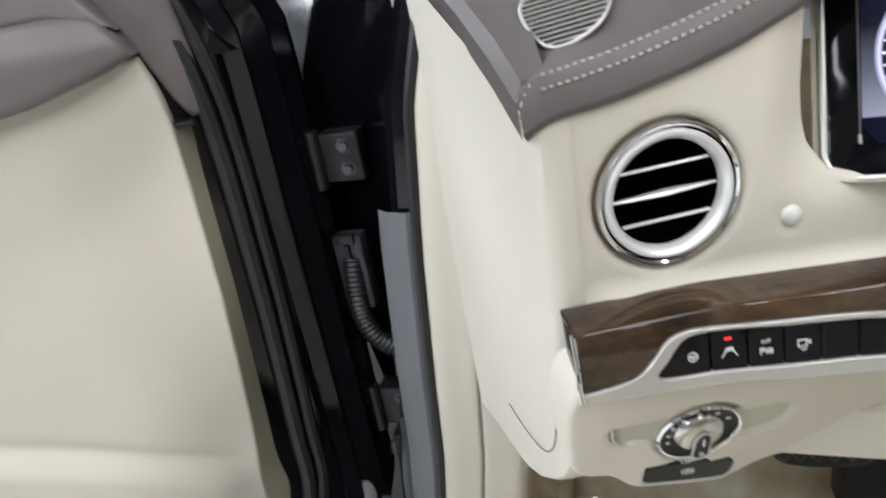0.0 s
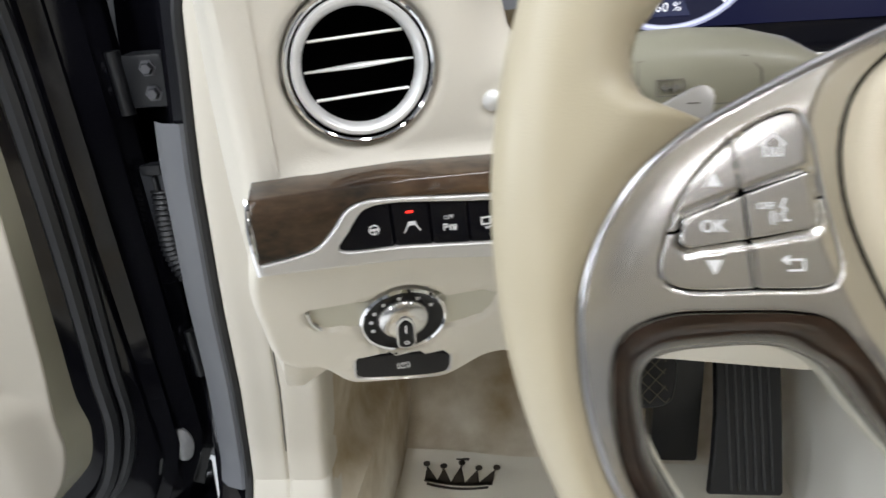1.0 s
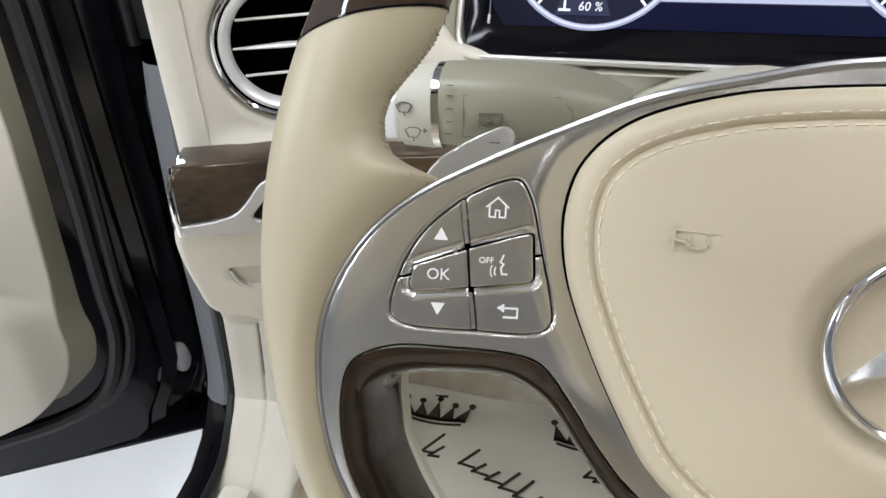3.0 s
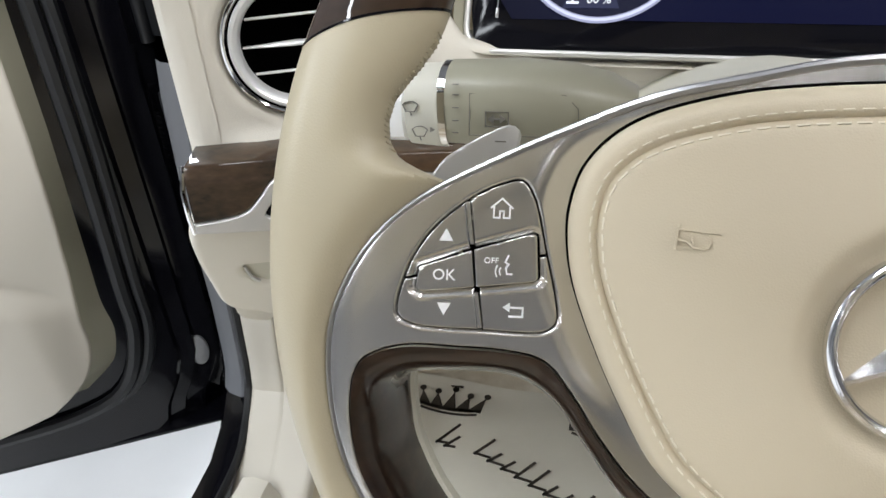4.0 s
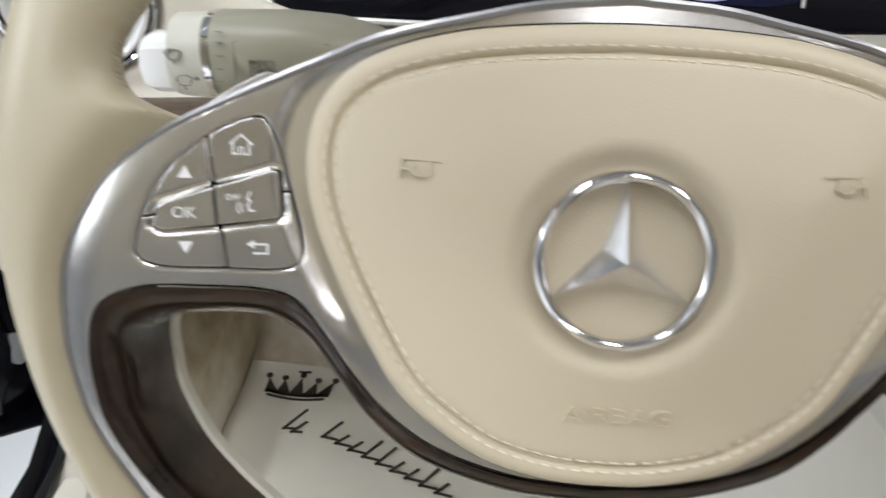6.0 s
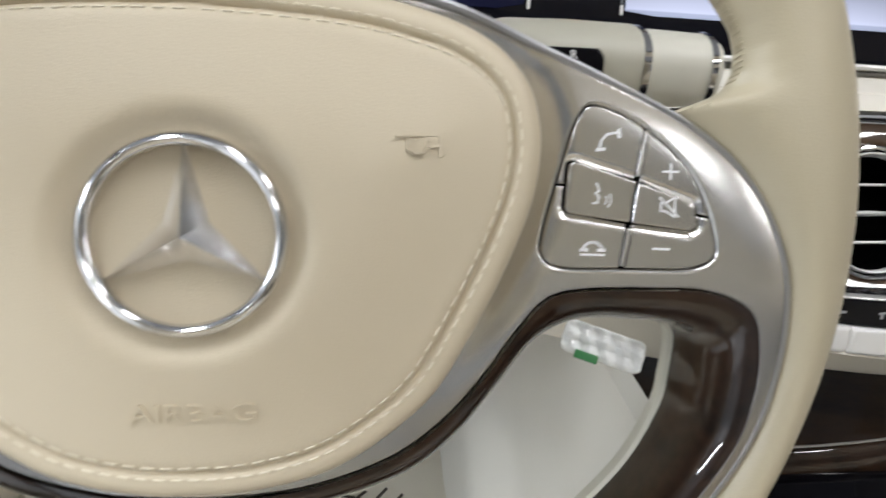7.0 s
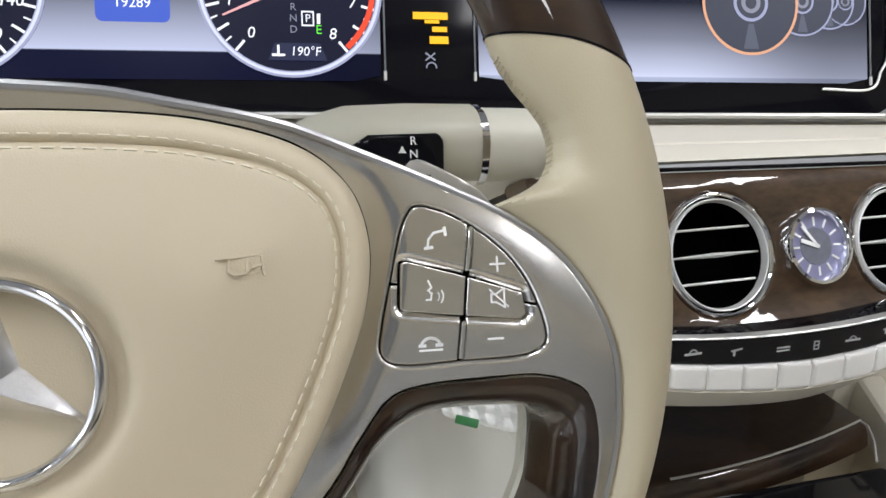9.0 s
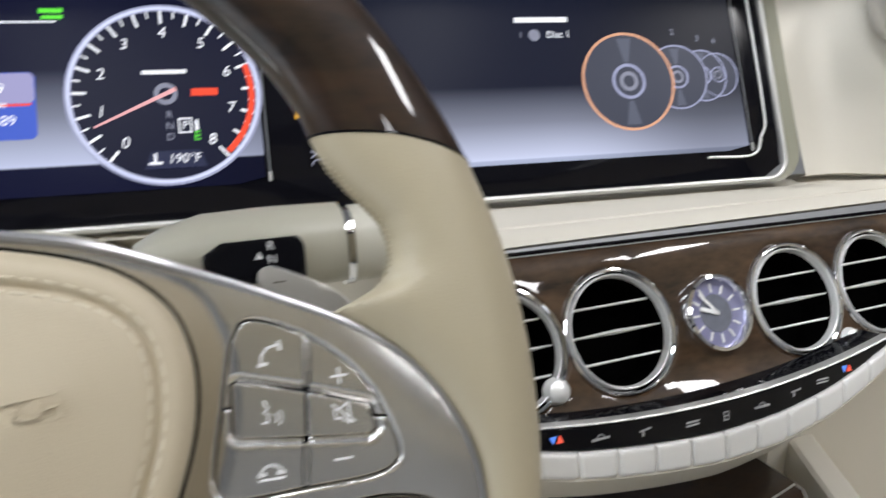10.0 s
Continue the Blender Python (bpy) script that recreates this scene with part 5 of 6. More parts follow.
lit("gear_box", stroke([(-0.003, -0.004), (0.0035, -0.004), (0.0035, 0.004), (-0.003, 0.004)], 0.0008, True), 0.0965, 0.033, LIT, rev, 0.0018)
lit_words("P", 0.0065, 0.0968, 0.033, LIT, rev)
lit("gear_box", stroke([(0.0045, -0.002), (0.0045, 0.002)], 0.002), 0.0985, 0.033, LIT, rev, 0.0018)
lit_words("E", 0.0075, 0.103, 0.0265, GREEN, rev)
for face, u, v, text in ((rev, 0.0875, 0.0135, "190°F"), (speed, -0.106, 0.0088, "60 %")):
    lit("small_field", [[(-0.017, -0.005), (0.017, -0.005), (0.013, 0.005), (-0.013, 0.005)]], u + 0.003, v, FIELD, face, 0.0018)
    lit_words(text, 0.0075, u + 0.0075, v, LIT, face, 0.0022, shear=0.1)
    lit("small_symbol", stroke([(-0.003, -0.002), (0.003, -0.002)], 0.0014) + stroke([(0, -0.002), (0, 0.003)], 0.0014), u - 0.008, v, LIT, face, 0.0022)
box_face = lit("trip_box", [rounded(-0.02, 0.02, -0.019, 0.019, 0.004)], 0.0, 0.048, BLUE, cluster, 0.0014)
lit("trip_box_top", [rounded(-0.0195, 0.0195, 0.0015, 0.0185, 0.003)], 0.0, 0.048, LILAC, box_face, 0.0016)
lit("trip_line", stroke([(-0.017, 0.0005), (0.017, 0.0005)], 0.0012), 0.0, 0.048, RED, box_face, 0.0018)
lit_words("1.9", 0.008, 0.0, 0.0575, LIT, box_face, 0.002)
lit_words("miles", 0.0055, 0.0, 0.0488, LIT, box_face, 0.002)
lit_words("19289", 0.008, 0.0, 0.0395, LIT, box_face, 0.002)
lit("status_line", stroke([(-0.03, 0), (0.032, 0)], 0.0008), 0.0, 0.096, LIT, left_image)
lit("status_light", stroke([(-0.005, 0.002), (0.005, 0.002)], 0.0024) + stroke([(-0.004, -0.0018), (0.005, -0.0018)], 0.002), 0.03, 0.1005, GREEN, left_image)
# airbag lamp between the displays
warn = lit("warning_lamp", stroke([(-0.009, 0.0085), (0.008, 0.0085)], 0.0042) + stroke([(-0.003, 0.005), (0.004, 0.005)], 0.002) + stroke([(0.002, 0.0005), (0.008, 0.0005)], 0.003) + stroke([(0.001, -0.006), (0.008, -0.006)], 0.0044), 0.17, 0.028, AMBER, cluster)
lit("warning_symbol", stroke([(-0.0026, 0.002), (0.0026, -0.002)], 0.0009) + stroke([(-0.0026, -0.002), (0.0026, 0.002)], 0.0009) + stroke(arc(0.0005, -0.0066, 0.003, 0, 180, 8), 0.0008), 0.169, 0.012, LITGREY, cluster)
# discs on the centre display
DISC = glow("disc_body", (0.045, 0.05, 0.075), 1.0)
SHINE = glow("disc_gleam", (0.09, 0.1, 0.14), 1.0)
for x, v, r, w, mat, lift in ((0.381, 0.05, 0.034, 0.0017, ORANGE, 0.0018), (0.4185, 0.052, 0.0228, 0.0011, RIMLIT, 0.0015), (0.4385, 0.0525, 0.0185, 0.001, RIMLIT, 0.0012), (0.4505, 0.0528, 0.0158, 0.0009, RIMLIT, 0.001)):
    d = lit("disc_image", annulus(r - w, r), x, v, mat, cluster, lift + 0.0002)
    lit("disc_face", [ring_of(r - w, 48)], x, v, DISC, d, lift)
    lit("disc_hub", annulus(r * 0.3, r * 0.36, 32), x, v, RIMLIT, d, lift + 0.0002)
    lit("disc_hub", annulus(r * 0.12, r * 0.2, 32), x, v, LITGREY, d, lift + 0.0002)
    for sgn in (1, -1):
        lit("disc_shine", [[(-r * 0.16, sgn * r * 0.88), (r * 0.16, sgn * r * 0.88), (r * 0.05, sgn * r * 0.4), (-r * 0.05, sgn * r * 0.4)]], x, v, SHINE, d, lift + 0.0001)
for text, x, v in (("2", 0.419, 0.084), ("3", 0.438, 0.079), ("4", 0.4505, 0.077)):
    lit_words(text, 0.006, x, v, LITGREY, right_image)
lit("unread_line", stroke([(-0.02, 0), (0.014, 0)], 0.0034), 0.3265, 0.094, LIT, right_image)
lit_words("1", 0.006, 0.308, 0.0835, LITGREY, right_image)
lit("disc_dot", [ring_of(0.004, 20)], 0.3175, 0.0835, LITGREY, right_image)
lit_words("Disc 1", 0.0065, 0.3345, 0.0835, LIT, right_image)

# ---------------------------------------------------------------- centre stack
centre = thing("centre_stack", "burl walnut centre panel with climate controls", "dashboard panel", at=(0.36, 0.13, 0.85))
CF = frame_of((0.367, 0.133, 0.848), (1, 0.03, 0), (0.025, -0.86, 0.5))
CL = frame_of((0.367, 0.104, 0.8555), (1, 0.03, 0), (0.025, -0.98, 0.2))
VENTS = ((-0.131, 0.0), (-0.0625, 0.0005), (0.0615, -0.001), (0.1295, -0.0006))
part("walnut_panel", sheet([(-0.17, -0.05), (-0.1, -0.053), (0.0, -0.056), (0.09, -0.054), (0.13, -0.048), (0.2, -0.035), (0.26, 0.0), (0.26, 0.0405), (-0.17, 0.05)], lambda u, v: -0.004 * smooth(v + 0.022 * (u + 0.17), 0.042, 0.051) + 0.01 * smooth(-v, 0.026, 0.056) * (1 - np.clip((u + 0.03) / 0.16, -1, 1) ** 2), 0.03, 0.002, 0.006,
                           holes=[[(a + x, b + y) for a, b in ring_of(0.0345, 40)] for x, y in VENTS]), WOOD, centre, "glossy burl walnut panel", CF)
for x, y in VENTS:
    air_vent(CF @ Matrix.Translation((x, y, 0)), 0.0345, "round chrome-ringed air vent in the walnut panel", 0, True)
part("panel_edge", tube([(-0.17, 0.0515, -0.005), (0.26, 0.042, -0.005)], 0.0012, 6), BLACKGLOSS, centre, "dark joint over the walnut panel", CF)


def low_edge(u):
    """Upper line of the climate strip, a shallow curve that rises to its ends."""
    return -0.0362 + 0.0075 * ((u + 0.03) / 0.105) ** 2


def strip_depth(u):
    return float(np.interp(u, [-0.16, -0.133, -0.11, -0.03, 0.01, 0.05, 0.08, 0.1], [0.009, 0.0105, 0.0125, 0.0155, 0.015, 0.012, 0.007, 0.003]))


def key_depth(u):
    return float(np.interp(u, [-0.16, -0.133, -0.11, -0.03, 0.01, 0.05, 0.1], [0.0125, 0.0135, 0.014, 0.0158, 0.016, 0.0148, 0.0115]))


def band(u0, u1, top, bottom, n=24):
    """Outline between two lines, each a function of u below the upper line."""
    us = np.linspace(u0, u1, n)
    return [(u, low_edge(u) - bottom(u)) for u in us] + [(u, low_edge(u) - top(u)) for u in us[::-1]]


def bow(u, v):
    return 0.001 + 0.007 * (1 - (np.clip((u + 0.03) / 0.15, -1, 1)) ** 2)


U0, U1 = -0.155, 0.1
part("silver_line", sheet(band(U0, U1, lambda u: -0.0014, lambda u: 0.0), bow, 0.005, 0.0008, 0.006), SILVER, centre, "thin silver line", CL)
climate = part("climate_bar", sheet(band(U0, U1, lambda u: 0.0002, strip_depth), lambda u, v: bow(u, v) - 0.001, 0.02, 0.0006, 0.004), BLACKGLOSS, centre, "black climate control strip", CL)
keys_u = np.linspace(U0, U1, 13)
for a, b in zip(keys_u, keys_u[1:]):
    part("climate_key", sheet(band(a + 0.0003, b - 0.0003, lambda u: strip_depth(u) + 0.0004, lambda u: strip_depth(u) + key_depth(u), 6), lambda u, v: bow(u, v) + 0.001, 0.014, 0.0022, 0.003), WHITEKEY, centre, "pale silver climate key", CL)
MARKSET = (stroke([(-0.002, -0.003), (-0.002, 0.003), (0.002, 0.003), (0.002, -0.003)], 0.0008, True) + stroke([(-0.002, 0), (0.002, 0)], 0.0008),
           stroke(arc(0, -0.001, 0.003, 0, 180, 8), 0.0009) + stroke([(-0.006, -0.001), (0.006, -0.001)], 0.0016),
           stroke([(-0.004, 0.001), (0.004, 0.002)], 0.0012) + stroke([(-0.002, -0.002), (-0.002, 0.001)], 0.0016),
           stroke([(-0.005, 0.0012), (0.005, 0.0012)], 0.0012) + stroke([(-0.005, -0.0012), (0.005, -0.0012)], 0.0012))
for k, u in enumerate((-0.142, -0.1, -0.075, -0.047, -0.026, -0.002, 0.022, 0.042)):
    m = CL @ Matrix.Translation((u, low_edge(u) - strip_depth(u) * 0.5, float(bow(np.array([u]), 0)[0]) - 0.0008)) @ Matrix.Scale(0.72, 4)
    part("climate_mark", flat(MARKSET[k % 4], 0.0002), PALEMARK, climate, "", m, smooth=False)
RED_DIM, BLUE_DIM = glow("lit_red_small", (0.9, 0.1, 0.06), 1.0), glow("lit_blue_small", (0.1, 0.25, 0.9), 1.0)
for u in (-0.124, 0.06):
    m = CL @ Matrix.Translation((u, low_edge(u) - strip_depth(u) * 0.5, float(bow(np.array([u]), 0)[0]) - 0.0007)) @ Matrix.Scale(0.9, 4)
    part("climate_lamp", flat([[(-0.003, 0.002), (0.001, 0.002), (-0.001, -0.0022)]], 0.0002), BLUE_DIM, climate, "", m, smooth=False)
    part("climate_lamp", flat([[(0.001, -0.002), (0.005, -0.002), (0.003, 0.0022)]], 0.0002), RED_DIM, climate, "", m, smooth=False)
lip_rows = []
for u in np.linspace(U0, U1 + 0.02, 40):
    b = float(bow(np.array([u]), 0)[0])
    z0 = low_edge(u) - strip_depth(u) - key_depth(u)
    fade = 1 - 0.7 * float(smooth(np.array(u), -0.04, 0.07))
    lip_rows.append([(u, z0 + 0.002, b - 0.002), (u, z0 - 0.0006, b), (u, z0 - 0.003, b - 0.002), (u, z0 - 0.01 * fade, b - 0.006), (u, z0 - 0.016 * fade, b - 0.016), (u, z0 - 0.018 * fade, b - 0.09)])
part("lip", loft(lip_rows), DASH, centre, "cream lip below the climate keys", CL)
for u, v in ((-0.1074, -0.0234), (0.0938, -0.0306)):
    button = thing("dash_button", "small round silver button in the walnut panel", "button", "silver buttons", at=CF @ Vector((u, v, 0)))
    part("button_dome", lathe([(0.0, 0.0045), (0.003, 0.004), (0.0058, 0.0022), (0.0066, -0.0005), (0.0072, -0.001), (0.0075, -0.003)], 28), BRIGHT, button, "", CF @ Matrix.Translation((u, v, 0.001)))
clock = thing("dash_clock", "small round analogue clock with chrome bezel", "clock", at=(0.363, 0.12, 0.851))
CK = CF @ Matrix.Translation((0, 0, 0.0005))
part("clock_bezel", lathe([(0.0225, -0.002), (0.0225, 0.003), (0.0215, 0.0055), (0.0198, 0.006), (0.0188, 0.004), (0.0185, 0.001)], 56), CHROME, clock, "chrome bezel", CK)
part("clock_face", lathe([(0, 0.0012), (0.019, 0.0012)], 48), material("clock_silver", (0.3, 0.3, 0.48), 0.3, metal=0.4), clock, "silver blue dial", CK)
part("clock_centre", lathe([(0, 0.0016), (0.0105, 0.0016), (0.0108, 0.0012)], 40), material("clock_grey", (0.16, 0.17, 0.21), 0.4, mottle=0.2, mottle_scale=200), clock, "dark dial centre", CK)
for k in range(12):
    a = radians(30 * k)
    part("hour_mark", flat(stroke([(0.0122 * math.cos(a), 0.0122 * math.sin(a)), (0.0162 * math.cos(a), 0.0162 * math.sin(a))], 0.0011), 0.0003), WHITEMARK, clock, "", CK @ Matrix.Translation((0, 0, 0.0016)), smooth=False)
for a, r, w in ((128, 0.0145, 0.0016), (160, 0.0105, 0.0022)):
    part("clock_hand", flat(stroke([(0, 0), (r * math.cos(radians(a)), r * math.sin(radians(a)))], w), 0.0003), WHITEMARK, clock, "", CK @ Matrix.Translation((0, 0, 0.0026)), smooth=False)

rows = []
for x in np.concatenate([np.linspace(0.503, 0.64, 24), np.linspace(0.7, 1.1, 4)]):
    k = float(smooth(np.array(x), 0.52, 0.585))
    rows.append([(x, (1 - k) * (screen_y(0.5, z) - 0.004) + k * (0.185 + 0.25 * (z - 0.9) + 1.5 * max(z - 1.0, 0) ** 1.5 * 4) + d, z) for z, d in ((0.896, 0.012), (0.9, 0), (0.92, 0), (0.95, 0), (0.98, 0), (1.01, 0), (1.035, 0.01), (1.05, 0.06))])
part("passenger_fascia", loft(rows), DASH, dash, "cream dashboard beside the screen")
tweeter = thing("tweeter_pod", "small silver loudspeaker pod on the dashboard", "loudspeaker", at=(0.57, 0.21, 1.03))
part("pod_shell", lathe([(0.0, 0.016), (0.02, 0.0155), (0.031, 0.011), (0.035, 0.003), (0.034, -0.012), (0.03, -0.02)], 36), SILVER, tweeter, "satin silver shell", frame_of((0.575, 0.2, 1.02), (0.9, 0.3, 0), (-0.4, -0.7, 0.5)))

# ---------------------------------------------------------------- centre console
console = thing("centre_console", "centre console with walnut lid and cream sides", "console", at=(0.45, 0.2, 0.2))


def lid_front(x):
    return 0.134 + 0.024 * max((x - 0.3) / 0.18, 0) ** 2


lid_rows = []
for x in np.linspace(0.235, 0.487, 18):
    y = lid_front(x)
    lid_rows.append([(x, 0.4, 0.63), (x, 0.28, 0.66), (x, y + 0.05, 0.677), (x, y + 0.012, 0.6815), (x, y, 0.683), (x, y - 0.004, 0.6815), (x, y - 0.009, 0.675), (x, y - 0.012, 0.667)])
part("walnut_lid", loft(lid_rows), WOOD_DARK, console, "dark walnut storage lid")
part("lid_ridge", tube([(x, lid_front(x) - 0.0005, 0.6832) for x in np.linspace(0.31, 0.484, 14)] + [(0.4855, 0.152, 0.6825), (0.478, 0.138, 0.6815), (0.468, 0.124, 0.677)], 0.0009, 6), SILVER, console, "fine bright edge of the lid")
part("black_tray", box(0.235, 0.48, -0.45, 0.126, 0.62, 0.672, 0.006), BLACKGLOSS, console, "glossy black console top")
for x in (0.28, 0.34, 0.41):
    part("tray_mark", box(x, x + 0.012, 0.092, 0.097, 0.6722, 0.6728), WHITEKEY, console, "")
side = []
for y in np.linspace(-0.4, 0.85, 26):
    top = 0.7 if y < 0.1 else 0.7 - 0.1 * (y - 0.1)
    side.append([(0.232, y, top), (0.222, y, top - 0.01), (0.216, y, top - 0.1), (0.21, y, top - 0.25), (0.2, y, 0.34), (0.19, y, 0.24), (0.17, y, 0.198)])
part("console_side", loft(side), PALE, console, "cream console side in the footwell")
strut_rows = []
for x, y, z in ((0.6, 0.36, 0.7), (0.545, 0.25, 0.688), (0.52, 0.2, 0.686), (0.493, 0.134, 0.685), (0.47, 0.08, 0.683), (0.46, 0.0, 0.68), (0.455, -0.45, 0.675)):
    strut_rows.append([(x, y, z - 0.03), (x, y, z - 0.002), (x + 0.003, y, z), (x + 0.02, y - 0.004, z), (x + 0.023, y - 0.005, z - 0.003), (x + 0.026, y - 0.006, z - 0.12)])
part("console_strut", loft(strut_rows), DASH, console, "cream rail beside the console lid")
part("passenger_side", box(0.5, 0.9, 0.2, 0.3, 0.3, 0.8), DASH, console, "cream panel beyond the console")
tag = thing("plastic_tag", "clear plastic tag with a green insert", "plastic tag", at=(0.17, 0.1, 0.775))
TAGM = material("clear_film", (0.93, 0.95, 0.94), 0.12, coat=1.0, mottle=0.2, mottle_scale=120)
TF = frame_of((0.166, 0.1095, 0.7815), (0.94, -0.3, -0.2), (-0.2, -0.8, 0.55))
part("tag_sleeve", sheet(rounded(-0.02, 0.022, -0.008, 0.009, 0.004), lambda u, v: 0.0012 * np.sin(u * 700 + v * 300) + 0.001 * np.sin(v * 900), 0.004, 0.001, 0.002), TAGM, tag, "crinkled clear sleeve", TF)
part("tag_insert", box(-0.012, 0.0, -0.0095, -0.005, 0.001, 0.003, 0.0006), material("green_plastic", (0.05, 0.22, 0.08), 0.4), tag, "small green insert", TF)

# ---------------------------------------------------------------- open front door
door = thing("front_door", "open black car door with cream and taupe trim", "car door", at=(-0.66, 0.6, 0.2))
# u runs towards the hinge, so points along the door have negative u; v is height, w points into the cabin
DF = frame_of((-0.748, 0.5, 0.0), (0.866, 0.5, 0), (0.5, -0.866, 0))


CREASE = [(0.034, 1.015), (0.025, 0.985), (0.02, 0.94), (0.021, 0.88), (0.026, 0.73), (0.04, 0.55), (0.05, 0.47), (0.052, 0.42), (0.07, 0.375), (0.12, 0.34)]


def ledge_line(s):
    """Height of the moulded line over the door pocket."""
    return 0.496 + 0.62 * np.maximum(s - 0.05, 0) - 0.35 * np.maximum(s - 0.05, 0) ** 2


def trim_height(u, v):
    s = -u
    low = ledge_line(s)
    return 0.016 + 0.014 * smooth(s, 0.03, 0.16) + 0.02 * smooth(low - v, -0.006, 0.03) * smooth(s, 0.045, 0.11) - 0.003 * np.exp(-(((v - low - 0.006) / 0.009) ** 2)) * smooth(s, 0.05, 0.09)


main_trim = [(-a, b) for a, b in spline(CREASE, step=0.01)] + [(-0.2, 0.32), (-0.46, 0.32), (-0.46, 1.02), (-0.1, 1.02)]
part("door_trim", sheet(main_trim, trim_height, 0.04, 0.004, 0.0055, edge_step=0.004), DOORM, door, "cream leather door trim", DF, angle=40)
# cream edge strip; the shade on it is put into its olive colour
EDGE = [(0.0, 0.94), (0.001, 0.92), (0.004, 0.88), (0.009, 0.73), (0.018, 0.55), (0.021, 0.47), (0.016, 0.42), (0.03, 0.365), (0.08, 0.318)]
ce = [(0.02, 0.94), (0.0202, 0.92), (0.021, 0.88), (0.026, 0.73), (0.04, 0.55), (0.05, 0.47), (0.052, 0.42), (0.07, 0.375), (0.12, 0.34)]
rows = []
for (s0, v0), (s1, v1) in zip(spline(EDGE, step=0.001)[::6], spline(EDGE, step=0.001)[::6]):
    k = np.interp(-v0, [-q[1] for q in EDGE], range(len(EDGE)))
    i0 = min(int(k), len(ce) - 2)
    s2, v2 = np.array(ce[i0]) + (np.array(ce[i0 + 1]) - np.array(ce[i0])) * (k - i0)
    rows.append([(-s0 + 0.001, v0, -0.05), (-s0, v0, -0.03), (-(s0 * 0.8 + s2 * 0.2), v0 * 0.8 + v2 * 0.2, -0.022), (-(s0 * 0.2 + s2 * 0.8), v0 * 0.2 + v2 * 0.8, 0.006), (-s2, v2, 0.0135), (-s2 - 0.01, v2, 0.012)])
part("door_trim_edge", loft(rows), OLIVE_AND_SHADE, door, "cream edge strip of the door trim, shade put into its olive colour", DF)
part("edge_cap", box(-0.02, 0.001, 0.936, 0.942, -0.03, 0.01, 0.001), RUBBER, door, "dark gap over the edge strip", DF)
cap = [(0.03, 1.02), (0.06, 1.008), (0.138, 0.99), (0.3, 0.97), (0.8, 0.96), (0.8, 1.06), (0.3, 1.062), (0.1, 1.066), (0.055, 1.064)]
part("door_ledge", sheet([(-a, b) for a, b in cap], lambda u, v: 0.045 + 0.015 * smooth(-u, 0.03, 0.12) - 0.012 * smooth(v, 1.03, 1.066), 0.05, 0.01, 0.01), TAUPE, door, "taupe leather ledge of the door", DF)
part("door_ledge_top", sheet([(-a, b) for a, b in [(0.04, 1.045), (0.1, 1.062), (0.8, 1.055), (0.8, 1.2), (0.2, 1.2), (0.09, 1.12)]], lambda u, v: 0.04 - 0.16 * (v - 1.05), 0.05, 0.008, 0.012), TAUPE, door, "taupe upper door trim", DF)
sail = [(-0.022, 0.945), (0.0, 0.942), (0.012, 0.962), (0.03, 1.01), (0.06, 1.07), (0.12, 1.16), (0.2, 1.22), (0.05, 1.22), (-0.01, 1.1), (-0.02, 1.0)]
part("door_sail", sheet([(-a, b) for a, b in sail], lambda u, v: -0.004 - 0.3 * np.maximum(u, 0), 0.04, 0.005, 0.01), TAUPE, door, "taupe trim at the door's front edge", DF)
for s0, w0, r in ((0.012, -0.014, 0.011), (0.032, -0.02, 0.009)):
    path = spline([(s0 - 0.09, 1.25, w0), (s0 - 0.03, 1.1, w0), (s0, 0.98, w0), (s0 + 0.004, 0.75, w0), (s0 - 0.006, 0.5, w0), (s0 - 0.012, 0.4, w0), (s0 - 0.05, 0.315, w0), (s0 - 0.12, 0.28, w0), (s0 - 0.8, 0.265, w0)], step=0.02)
    part("door_seal", tube([tuple(q) for q in path], r, 8, squash=0.8), RUBBER, door, "black rubber door seal", DF)
rows = []
for v in np.linspace(0.2, 1.25, 24):
    sh = -0.09 * float(smooth(np.array(v), 1.0, 1.25)) - 0.05 * float(smooth(np.array(0.34 - v), 0, 0.14))
    rows.append([(u + sh, v, w) for u, w in ((-0.9, -0.02), (-0.05, -0.02), (0.03, -0.024), (0.045, -0.03), (0.05, -0.036), (0.072, -0.04), (0.075, -0.047), (0.105, -0.055), (0.108, -0.062), (0.128, -0.075), (0.135, -0.1), (0.13, -0.15), (-0.9, -0.16))])
part("door_shell", loft(rows), PAINT, door, "glossy black painted door shell", DF, angle=20)
part("door_bottom", box(-0.9, 0.1, 0.195, 0.205, -0.16, -0.02, 0.003), PAINT, door, "black door underside", DF)
part("door_plug", lathe([(0, 0.004), (0.012, 0.0035), (0.02, 0.0), (0.021, -0.004)], 24), material("grey_plug", (0.3, 0.3, 0.3), 0.5, mottle=0.2, mottle_scale=60), door, "pale grey plug in the door end", DF @ Matrix.Translation((0.075, 0.33, -0.045)) @ Matrix.Diagonal((0.75, 1.4, 1, 1)))
part("door_pillar", loft([[(x, 1.0 + k * 0.3, w) for x, w in ((0.0 - 0.2 * k, -0.02), (0.06 - 0.2 * k, -0.03), (0.12 - 0.25 * k, -0.1))] for k in (0, 0.5, 1.0, 1.5)]), PAINT, door, "black window frame of the door", DF)

# ---------------------------------------------------------------- body round the door opening
body = thing("car_body", "glossy black car body round the door opening", "car body", at=(-0.6, 0.6, 0.2))


